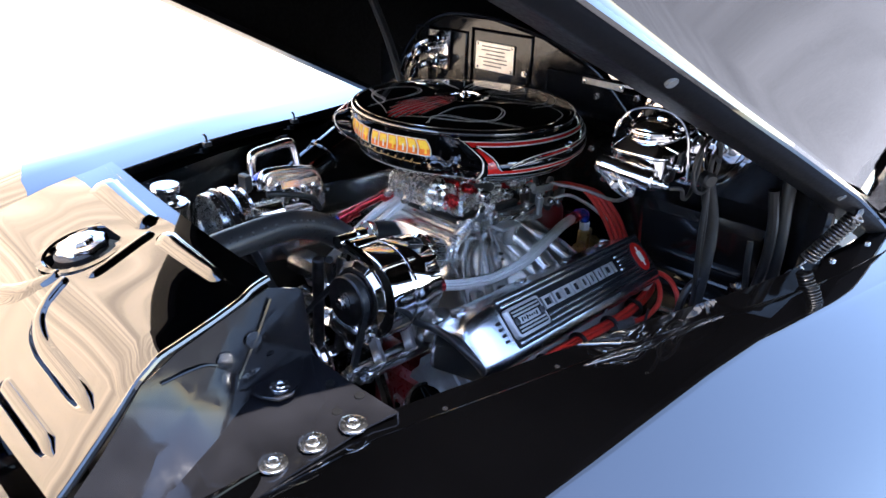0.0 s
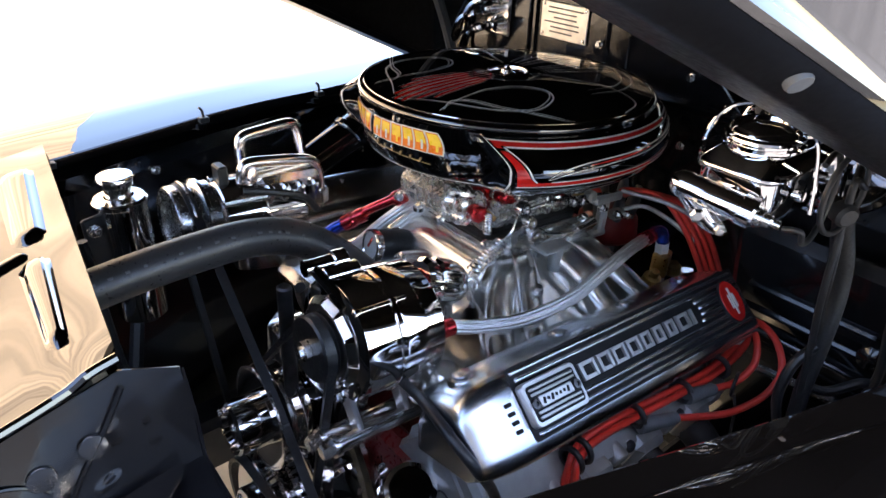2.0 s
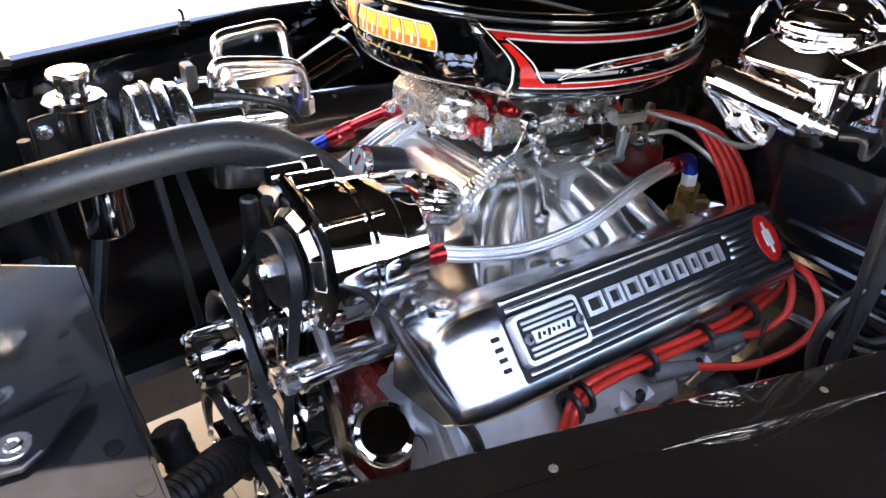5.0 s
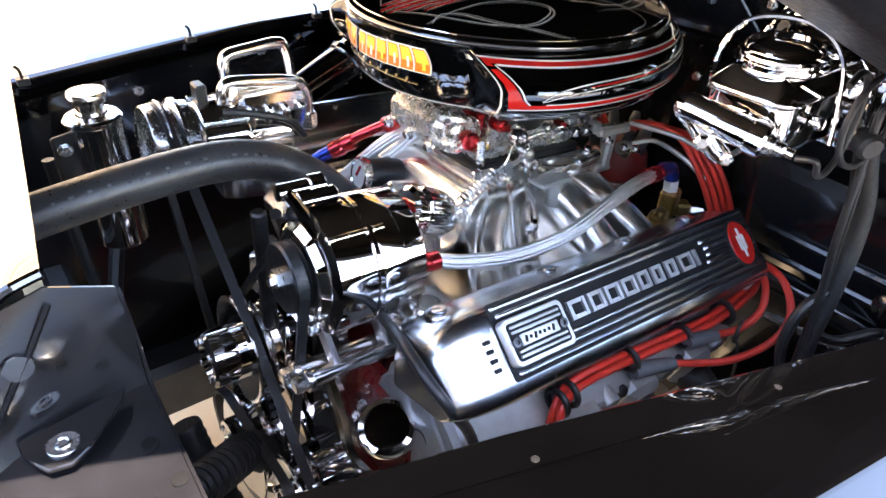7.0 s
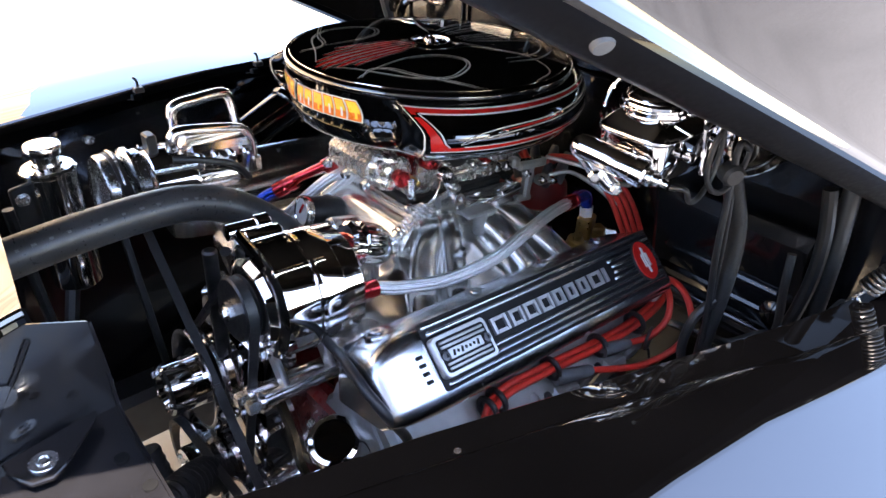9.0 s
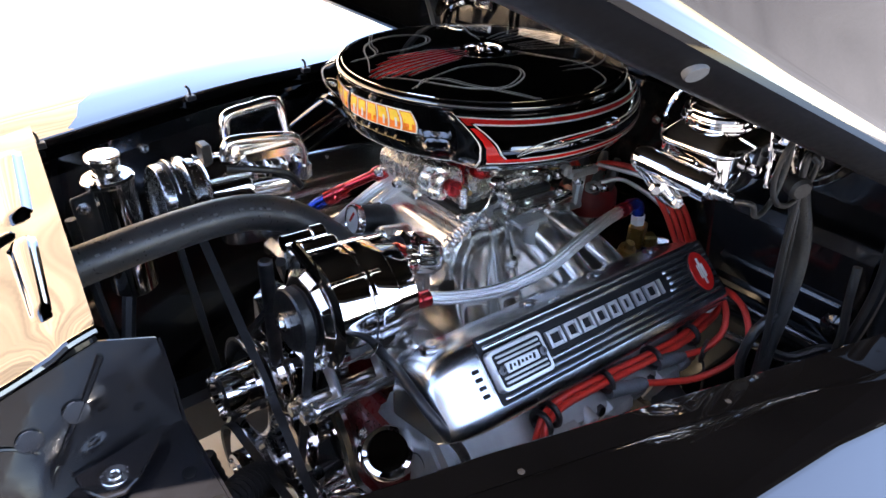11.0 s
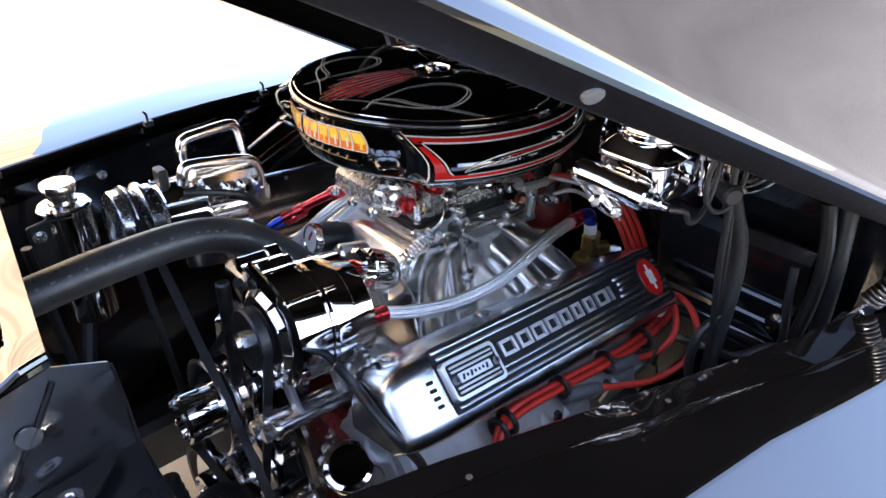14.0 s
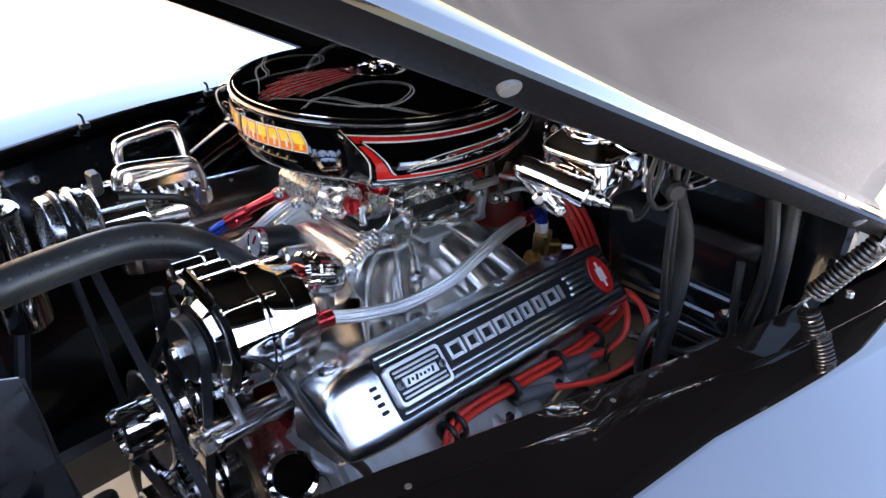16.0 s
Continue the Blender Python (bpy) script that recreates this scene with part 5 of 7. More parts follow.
cyl(bm, (0.10, CENTRE, 0.925), (0.105, CENTRE, 0.985), 0.062, 0.07, 32)
part("throat", bm, DARK, cleaner)
bm = B()
lathe(bm, (LC.x, LC.y, 1.048), (0.016, 0, 1), [(0.1735, 0.0), (0.1765, 0.0015), (0.1775, 0.005), (0.1765, 0.0085), (0.1735, 0.0105), (0.170, 0.0105), (0.164, 0.0118), (0.150, 0.0150), (0.125, 0.0185), (0.09, 0.0205), (0.05, 0.0215), (0.028, 0.0210), (0.024, 0.0175), (0, 0.0175)], 96)
part("lid", bm, PAINT, cleaner, angle=60)


def lid_point(x, y, up=0.0006):
    """A place on the lid, from its middle."""
    r = math.hypot(x, y)
    h = lerp([(0.024, 0.0185), (0.028, 0.0210), (0.05, 0.0215), (0.09, 0.0205), (0.125, 0.0185), (0.150, 0.0150), (0.164, 0.0118), (0.172, 0.0105)], r)
    return Vector((LC.x + x + 0.016 * h, LC.y + y, 1.048 + h - 0.016 * x + up))


bm = B()
lathe(bm, (LC.x, LC.y, 1.065), (0.016, 0, 1), [(0.0265, 0.003), (0.0270, 0.0052), (0.0245, 0.0050), (0.0235, 0.0015), (0.0235, 0.0)], 40)
part("centre_ring", bm, CHROME, cleaner)
bm = B()
lathe(bm, (LC.x, LC.y, 1.0655), (0.016, 0, 1), [(0.011, 0), (0.011, 0.0015), (0.0075, 0.002), (0.0065, 0.0065), (0.0035, 0.0075), (0.0035, 0.010), (0, 0.0105)], 20)
box(bm, (LC.x - 0.001, LC.y, 1.0715), (0.022, 0.004, 0.007), 0.0018, (0, 0, 40))
part("wing_nut", bm, CHROME, cleaner)


def stripe(pts, w=0.0008, mt=None, n=10):
    bm = B()
    Q = spline([Vector((x, y, 0)) for x, y in pts], n)
    rows = []
    for i, q in enumerate(Q):
        d = (Q[min(i + 1, len(Q) - 1)] - Q[max(i - 1, 0)]).normalized()
        s = Vector((-d.y, d.x, 0))
        k = w * (0.35 + 0.65 * min(1, 6 * min(i, len(Q) - 1 - i) / len(Q)))
        rows.append([lid_point(q.x - s.x * k, q.y - s.y * k), lid_point(q.x + s.x * k, q.y + s.y * k)])
    sheet(bm, rows)
    part("pinstripe" if mt is not REDPAINT else "red_stripe", bm, mt or WHITELINE, cleaner)


# scrolls, mirrored about the car's axis: an open loop with crossing tails, an S at the front, long lines behind
LOOP = [(-0.156, -0.012), (-0.138, -0.042), (-0.120, -0.078), (-0.100, -0.106), (-0.070, -0.122), (-0.036, -0.110), (-0.022, -0.084), (-0.038, -0.058), (-0.072, -0.048), (-0.108, -0.052), (-0.150, -0.060)]
ESS = [(-0.060, -0.158), (-0.082, -0.126), (-0.102, -0.094), (-0.114, -0.064), (-0.128, -0.052), (-0.146, -0.062)]
ARC = [(0.012, -0.168), (0.050, -0.152), (0.056, -0.108), (0.036, -0.066), (0.022, -0.030)]
REAR = [(0.016, -0.118), (0.066, -0.120), (0.116, -0.096), (0.150, -0.052), (0.164, -0.010)]
REAR2 = [(0.024, -0.106), (0.066, -0.108), (0.108, -0.086), (0.140, -0.046), (0.152, -0.008)]
for s in (1, -1):
    stripe([(x, s * y) for x, y in LOOP], 0.0009)
    stripe([(x * 0.97 - 0.004, s * (y + 0.0035 if y < -0.09 else y - 0.0032)) for x, y in LOOP[2:-2]], 0.0006)
    stripe([(x, s * y) for x, y in ESS], 0.0008)
    stripe([(x + 0.005, s * (y - 0.002)) for x, y in ESS[:-1]], 0.0005)
    stripe([(x, s * y) for x, y in ARC], 0.0008)
    stripe([(x, s * y) for x, y in REAR], 0.0008)
    stripe([(x, s * y) for x, y in REAR2], 0.0006)
    for y0, y1, x1 in ((-0.008, -0.014, 0.150), (-0.014, -0.030, 0.158), (-0.022, -0.048, 0.140), (-0.030, -0.066, 0.128)):
        stripe([(0.034, s * y0), (0.070, s * (y0 * 0.6 + y1 * 0.4)), (0.108, s * (y0 * 0.3 + y1 * 0.7)), (x1, s * y1)], 0.0007)
# red spears running forward from the middle, edged in white
for off, x0, x1, w in ((0.0, -0.164, -0.026, 0.0032), (0.0085, -0.156, -0.028, 0.0030), (-0.0085, -0.162, -0.028, 0.0030), (0.017, -0.140, -0.036, 0.0028), (-0.017, -0.150, -0.036, 0.0028), (0.0255, -0.118, -0.052, 0.0024), (-0.0255, -0.134, -0.052, 0.0024)):
    pts = [(x0 + (x1 - x0) * t, off * (1.25 - 0.45 * t)) for t in (0, 0.3, 0.7, 1)]
    stripe(pts, w, REDPAINT)
    for sg in (-1, 1):
        stripe([(x, y + sg * (w + 0.0006)) for x, y in pts], 0.0004)
bm = B()
tube(bm, [lid_point(0.1705 * math.cos(2 * math.pi * i / 72), 0.1705 * math.sin(2 * math.pi * i / 72), 0.0002) for i in range(73)], 0.0007, 6, 1, smooth=False)
part("rim_line", bm, CHROME, cleaner)


def side_band(pts, w, mt, name, up=0.0006):
    """A painted band along (degrees, k, share of the width) points on the side."""
    bm = B()
    Q = spline([Vector((a, k * 100, ww * 10)) for a, k, ww in pts], 12)
    sheet(bm, [[side_point(q.x, q.y / 100 - max(0.0, q.z) / 10 * w, up), side_point(q.x, q.y / 100 + max(0.0, q.z) / 10 * w, up)] for q in Q])
    part(name, bm, mt, cleaner)


for s in (-1, 1):
    # the horn's red edge, from its tip at the lid down to the low corner, and two long red bands behind it
    edge = [(129.6, 0.05, 0.8), (129.6, 0.11, 1.4), (129.6, 0.20, 1.9), (129.6, 0.31, 2.3), (129.6, 0.42, 2.8), (129.5, 0.53, 3.6), (129.4, 0.61, 5.0), (129.3, 0.665, 7.0)]
    bm = B()
    sheet(bm, [[side_point(s * (u - w * j / 3), k, 0.0007) for j in range(4)] for u, k, w in edge])
    part("red_stripe", bm, REDPAINT, cleaner)
    side_band([(s * 129.4, 0.085, 0.9), (s * 112, 0.105, 1), (s * 90, 0.115, 1), (s * 66, 0.135, 0.8), (s * 48, 0.17, 0.3)], 0.026, REDPAINT, "red_stripe")
    side_band([(s * 129.2, 0.635, 0.9), (s * 112, 0.645, 1), (s * 90, 0.63, 1), (s * 62, 0.60, 0.9), (s * 34, 0.53, 0.3)], 0.034, REDPAINT, "red_stripe")
    for pts, w in (([(s * 130, 0.05, 1), (s * 110, 0.073, 1), (s * 80, 0.085, 1), (s * 56, 0.12, 0.8), (s * 46, 0.17, 0.5)], 0.009),
                   ([(s * 127, 0.12, 1), (s * 110, 0.138, 1), (s * 80, 0.148, 1), (s * 58, 0.165, 0.8), (s * 46, 0.18, 0.5)], 0.009),
                   ([(s * 129.4, 0.680, 1), (s * 110, 0.69, 1), (s * 84, 0.672, 1), (s * 58, 0.635, 1), (s * 32, 0.545, 0.5)], 0.010),
                   ([(s * 120, 0.60, 1), (s * 100, 0.60, 1), (s * 80, 0.588, 1), (s * 58, 0.56, 1), (s * 34, 0.515, 0.5)], 0.009),
                   ([(s * 121, 0.55, 0.5), (s * 117, 0.43, 1), (s * 107, 0.34, 1), (s * 90, 0.315, 1), (s * 70, 0.29, 1), (s * 52, 0.25, 1), (s * 43, 0.15, 0.6)], 0.009),
                   ([(s * 121, 0.56, 0.5), (s * 113, 0.46, 1), (s * 100, 0.41, 1), (s * 84, 0.385, 1), (s * 66, 0.345, 1), (s * 50, 0.30, 1), (s * 40, 0.17, 0.6)], 0.008)):
        side_band(pts, w, WHITELINE, "pinstripe", 0.0010)
    side_band([(s * 108, 0.385, 0.2), (s * 96, 0.365, 1), (s * 82, 0.345, 0.2)], 0.02, REDPAINT, "red_stripe")
    for u0, w in ((131.2, 0.5), (123.8, 0.45)):
        bm = B()
        ks = [0.03 + 0.94 * i / 24 for i in range(25)] if u0 > 130 else [0.12 + 0.48 * i / 16 for i in range(17)]
        uu = lambda k: u0 if u0 > 130 else 129.2 - lerp([(e[1], e[2]) for e in edge], k) - 0.3
        sheet(bm, [[side_point(s * (uu(k) - w / 2), k, 0.0009), side_point(s * (uu(k) + w / 2), k, 0.0009)] for k in ks])
        part("pinstripe", bm, WHITELINE, cleaner)
side_band([(-131, 0.965, 1), (-150, 0.965, 1), (-179.9, 0.965, 1)], 0.008, WHITELINE, "pinstripe", 0.0009)
side_band([(131, 0.965, 1), (150, 0.965, 1), (179.9, 0.965, 1)], 0.008, WHITELINE, "pinstripe", 0.0009)
# painted sign on the front: plain flame-coloured blocks with pale edges, and a gold script row below


def sign_block(u0, u1, k0, k1, lean, mt, nm, up):
    bm = B()
    ks = [k0 + (k1 - k0) * i / 5 for i in range(6)]
    wrap = lambda u: u - 360 if u > 180 else u
    sheet(bm, [[side_point(wrap(u0 + (u1 - u0) * j / 3 - lean * (k - k0)), k, up) for j in range(4)] for k in ks])
    part(nm, bm, mt, cleaner)


u = 147.5
for i, (w, gap) in enumerate(((5.0, 0.9), (5.2, 0.9), (4.6, 0.9), (4.8, 3.2), (5.0, 0.8), (5.2, 0.8), (5.2, 0.8), (4.8, 0.8), (4.8, 0.8), (5.4, 0.0))):
    up_k = 0.02 * math.sin(0.55 * i)
    sign_block(u - 0.35, u + w + 0.6, 0.135 + up_k, 0.535 + up_k, 4, WHITELINE, "sign_edge", 0.0006)
    sign_block(u, u + w, 0.155 + up_k, 0.515 + up_k, 4, ORANGE, "sign_shadow", 0.0010)
    sign_block(u + 0.5, u + w - 0.3, 0.170 + up_k, 0.365 + up_k, 4, YELLOW, "sign_bar", 0.0014)
    sign_block(u + w * 0.42, u + w * 0.62, 0.30 + up_k, 0.47 + up_k, 4, WHITELINE if i % 3 else YELLOW, "sign_bar", 0.0018)
    u += w + gap
for k in range(9):
    hgt = (0.085, 0.04, 0.045, 0.065, 0.04, 0.04, 0.045, 0.04, 0.05)[k]
    kc = 0.66 - 0.10 * math.cos(math.pi * k / 8) * 0.2
    sign_block(160 + 4.6 * k, 160 + 4.6 * k + 1.0, kc - hgt, kc + hgt, 10, GOLD, "script_bar", 0.0009)
    sign_block(160.6 + 4.6 * k, 160 + 4.6 * k + 4.4, kc + hgt - 0.022, kc + hgt, 0, GOLD, "script_bar", 0.0009)


# ---- alternator and its bracket ----
AX = Vector((1, 0, -ET)).normalized()


def acc(base, prof, mt, name, parent, seg=40, wob=None, label="", angle=35):
    bm = B()
    lathe(bm, base, AX, prof, seg, wob)
    return part(name, bm, mt, parent, label, angle)


alt = thing("alternator", "chrome alternator with a cooling fan and black-belted pulley", "alternator")
A0 = Vector((-0.202, -0.021, 0.8720))
acc(A0, [(0.028, 0.0), (0.058, 0.0), (0.0625, 0.003), (0.0632, 0.010), (0.0632, 0.038), (0.0615, 0.040)], CHROME, "front_housing", alt, 48)
acc(A0, [(0.0615, 0.040), (0.0652, 0.0405), (0.0652, 0.0445), (0.0615, 0.045)], CHROME, "seam_band", alt, 48)
acc(A0, [(0.0615, 0.045), (0.0632, 0.048), (0.0632, 0.070), (0.0615, 0.0715), (0.061, 0.092), (0.050, 0.101), (0.030, 0.104), (0, 0.104)], CHROME, "rear_housing", alt, 48)
for k in range(4):
    a = radians(35 + 90 * k)
    p = A0 + Vector((0.0, 0.0595 * math.cos(a), 0.0595 * math.sin(a)))
    bm = B()
    cyl(bm, p + AX * 0.004, p + AX * 0.062, 0.0045, None, 10, 0.001)
    part("through_bolt", bm, ZINC, alt)
acc(A0, [(0.0, 0.001), (0.050, 0.001), (0.052, 0.003)], STEEL, "vented_front", alt, 36)
acc(A0 - AX * 0.010, [(0.012, 0.003), (0.040, 0.003), (0.040, 0.0018), (0.012, 0.0018)], POLISH, "fan_disc", alt, 36)
for k in range(11):
    a = 2 * math.pi * k / 11
    R = Matrix.Rotation(a, 3, "X") @ Matrix.Rotation(radians(38), 3, "Z")
    bm = B()
    box(bm, A0 - AX * 0.0035 + Vector((0, 0.044 * math.cos(a), 0.044 * math.sin(a))), (0.0100, 0.0016, 0.022), 0.0005, R)
    part("fan_blade", bm, POLISH, alt)
acc(A0 - AX * 0.027, [(0.010, 0), (0.032, 0.0), (0.034, 0.002), (0.024, 0.007), (0.024, 0.010), (0.034, 0.015), (0.032, 0.017), (0, 0.017)], STEEL, "pulley", alt, 36)
acc(A0 - AX * 0.038, [(0, 0), (0.006, 0), (0.006, 0.004), (0.0105, 0.0045), (0.0105, 0.012), (0.014, 0.0125), (0.014, 0.0145), (0, 0.0145)], ZINC, "shaft_nut", alt, 6)
for y, z in ((0.004, 0.93), (-0.03, 0.812)):
    bm = B()
    cyl(bm, (-0.196, y, z), (-0.155, y, z - 0.003), 0.010, None, 16, 0.002)
    part("mounting_ear", bm, CHROME, alt)
bm = B()
tube(bm, [(-0.197, 0.022, 0.936), (-0.198, 0.004, 0.934), (-0.198, -0.02, 0.929), (-0.197, -0.04, 0.920)], 0.006, 8, 6)
part("ear_web", bm, PAINT, alt)
bm = B()
lathe(bm, (-0.207, 0.018, 0.937), AX, [(0, 0), (0.0085, 0), (0.0085, 0.03), (0.0115, 0.031), (0.0115, 0.045), (0.009, 0.047), (0, 0.047)], 18)
part("top_bolt", bm, CHROME, alt)
bm = B()
box(bm, (-0.10, -0.045, 0.832), (0.03, 0.024, 0.034), 0.009)
part("terminal_boss", bm, CHROME, alt)

brk = thing("alternator_bracket", "polished billet alternator bracket with standoff bars", "bracket")
for y, z, r in ((-0.031, 0.767, 0.0085), (-0.060, 0.779, 0.0085)):
    bm = B()
    cyl(bm, (-0.226, y, z), (-0.118, y, z - 0.006), r, None, 18, 0.0015)
    part("standoff", bm, POLISH, brk)
    bm = B()
    hexbolt(bm, (-0.226, y, z), (-1, 0, 0), 0.0085, 0.018)
    part("standoff_bolt", bm, ZINC, brk)
    bm = B()
    cyl(bm, (-0.118, y, z - 0.006), (-0.098, y, z - 0.008), 0.011, None, 6, 0.001)
    part("end_nut", bm, ZINC, brk)
for x in (-0.199, -0.143):
    bm = B()
    box(bm, (x, -0.047, 0.797), (0.006, 0.024, 0.060), 0.002, (-14, -8, 0))
    part("plate", bm, BILLET, brk)
    bm = B()
    hexbolt(bm, (x - 0.005, -0.036, 0.817), (-1, 0, 0), 0.0065, 0.010)
    part("plate_bolt", bm, BRASS if x > -0.15 else ZINC, brk)
bm = B()
tube(bm, [(-0.205, -0.058, 0.772), (-0.20, -0.068, 0.73), (-0.197, -0.078, 0.68), (-0.18, -0.085, 0.64), (-0.175, -0.105, 0.60)], 0.0085, 8, 6)
part("lower_arm", bm, POLISH, brk)

# ---- pulleys and belts ----
def pulley(c, R, grooves, hub_r, hub_l, label, bolts=0):
    p = thing("pulley", label, "pulley", "accessory pulleys")
    prof = [(hub_r * 0.8, 0.004)]
    x = 0.0
    for _ in range(grooves):
        prof += [(R, x), (R, x + 0.002), (R - 0.012, x + 0.007), (R - 0.012, x + 0.009), (R, x + 0.014), (R, x + 0.016)]
        x += 0.016
    prof += [(R * 0.7, x), (R * 0.6, x - 0.004), (0.0, x - 0.004)]
    acc(c, prof, CHROME, "sheave", p, 48)
    for k in range(grooves):
        for o in (0.0, 0.0135):
            acc(Vector(c) + AX * (0.016 * k + o), [(R - 0.003, 0), (R + 0.0008, 0.0004), (R + 0.0008, 0.0022), (R - 0.003, 0.0026)], POLISH, "rim", p, 48)
    acc(c - AX * hub_l, [(0, 0.006), (hub_r * 0.55, 0.006), (hub_r * 0.62, 0.0), (hub_r * 0.93, 0.0), (hub_r, 0.003), (hub_r, hub_l + 0.004), (0, hub_l + 0.004)], CHROME, "hub", p, 36)
    for k in range(bolts):
        a = 2 * math.pi * k / bolts + 0.3
        bm = B()
        hexbolt(bm, Vector(c) - AX * hub_l + Vector((0.001, hub_r * 0.78 * math.cos(a), hub_r * 0.78 * math.sin(a))), -AX, 0.0036, 0.0035)
        part("hub_bolt", bm, ZINC, p)
    return p


WPC, CRC, ALC, CMC = Vector((-0.248, 0.084, 0.720)), Vector((-0.262, 0.098, 0.562)), A0 - AX * 0.0185, Vector((-0.252, 0.252, 0.902))
pulley(WPC, 0.062, 2, 0.032, 0.036, "chrome two-groove water pump pulley with a bolted hub cup", 6)
pulley(CRC, 0.075, 3, 0.035, 0.012, "chrome three-groove crankshaft pulley", 4)
pulley(Vector((-0.255, -0.035, 0.60)), 0.045, 2, 0.016, 0.01, "chrome steering pump pulley low in the bay", 3)
bm = B()
cyl(bm, WPC + AX * 0.03, WPC + AX * 0.10, 0.035, 0.05, 24, 0.004)
tagged(part("water_pump", bm, CHROME), "chrome water pump snout behind its pulley", "water pump")


def belt(x_of, circles, label, w=0.0105, t=0.0055):
    """A rubber belt round circles (y, z, r), in a plane across the car."""
    pts = []
    for y, z, r in circles:
        for i in range(72):
            a = 2 * math.pi * i / 72
            pts.append((y + r * math.cos(a), z + r * math.sin(a)))
    pts = sorted(set(pts))
    hull = []
    for seq in (pts, pts[::-1]):
        h = []
        for p in seq:
            while len(h) >= 2 and (h[-1][0] - h[-2][0]) * (p[1] - h[-2][1]) - (h[-1][1] - h[-2][1]) * (p[0] - h[-2][0]) <= 1e-12:
                h.pop()
            h.append(p)
        hull += h[:-1]
    n = len(hull)
    bm = B()
    rings = []
    for i in range(n):
        p, q, o = Vector(hull[i - 1]), Vector(hull[(i + 1) % n]), Vector(hull[i])
        d = (q - p).normalized()
        out = Vector((d.y, -d.x))
        x = x_of(o.x, o.y)
        ring = []
        for dx, dt in ((-w * 0.36, -t), (w * 0.36, -t), (w / 2, 0.0), (-w / 2, 0.0)):
            e = o + out * dt
            ring.append(bm.verts.new((x + dx, e.x, e.y)))
        rings.append(ring)
    for i in range(n):
        a, b = rings[i], rings[(i + 1) % n]
        for k in range(4):
            bm.faces.new((a[k], a[(k + 1) % 4], b[(k + 1) % 4], b[k]))
    return tagged(part("drive_belt", bm, RUBBER), label, "belt", "drive belts")


belt(lambda y, z: -0.224 + 0.025 * max(0, z - 0.75), [(CRC.y, CRC.z, 0.068), (WPC.y, WPC.z, 0.058), (ALC.y, ALC.z, 0.033)], "black rubber V-belt driving the alternator")
bb = belt(lambda y, z: -0.240, [(CRC.y, CRC.z, 0.073), (CMC.y, CMC.z, 0.048), (WPC.y, WPC.z, 0.059), (-0.035, 0.60, 0.044)], "black rubber belt to the compressor with pale print")
belt(lambda y, z: -0.262, [(CRC.y, CRC.z, 0.073), (-0.035, 0.60, 0.044)], "black rubber V-belt driving the steering pump")
for k in range(9):
    z = 0.748 - 0.011 * k
    bm = B()
    box(bm, (-0.240, WPC.y - 0.0595 + 0.10 * max(0, z - 0.735) - 0.20 * max(0, 0.70 - z), z), (0.007, 0.0006, 0.006 if k % 3 else 0.004))
    part("print_bar", bm, GREY, bb)

# ---- compressor with hard lines ----
comp = thing("air_conditioning_compressor", "chrome air conditioning compressor with pulley and bent pipes", "compressor")
CB = Vector((-0.205, 0.252, 0.900))
acc(CB - AX * 0.055, [(0, 0.004), (0.026, 0.004), (0.030, 0.0), (0.044, 0.0), (0.046, 0.003), (0.046, 0.016)], ZINC, "clutch_plate", comp, 36)
acc(CB - AX * 0.04, [(0.040, 0.0), (0.049, 0.001), (0.050, 0.003), (0.042, 0.009), (0.042, 0.012), (0.050, 0.018), (0.050, 0.022), (0.046, 0.024), (0.046, 0.034), (0.02, 0.036)], ZINC, "pulley", comp, 40)
acc(CB - AX * 0.005, [(0.03, 0), (0.042, 0.002), (0.046, 0.006), (0.046, 0.05), (0.0465, 0.052), (0.0465, 0.058), (0.046, 0.06), (0.046, 0.105), (0.042, 0.11), (0.0, 0.112)], CHROME, "housing", comp, 36)
for k in range(6):
    a = radians(60 * k + 20)
    p = CB + Vector((0, 0.046 * math.cos(a), 0.046 * math.sin(a)))
    bm = B()
    cyl(bm, p, p + AX * 0.105, 0.0045, None, 8, 0.001)
    part("body_bolt", bm, ZINC, comp)
bm = B()
box(bm, (-0.118, 0.238, 0.938), (0.085, 0.05, 0.024), 0.007, (8, 4, 0))
part("manifold_block", bm, POLISH, comp)
for k in range(4):
    bm = B()
    box(bm, (-0.148 + 0.02 * k, 0.214, 0.925 - 0.002 * k), (0.010, 0.012, 0.032), 0.003, (25, 0, 0))
    part("cast_rib", bm, POLISH, comp)
bm = B()
box(bm, (-0.192, 0.25, 0.950), (0.012, 0.022, 0.03), 0.002)
part("mounting_lug", bm, DARK, comp)
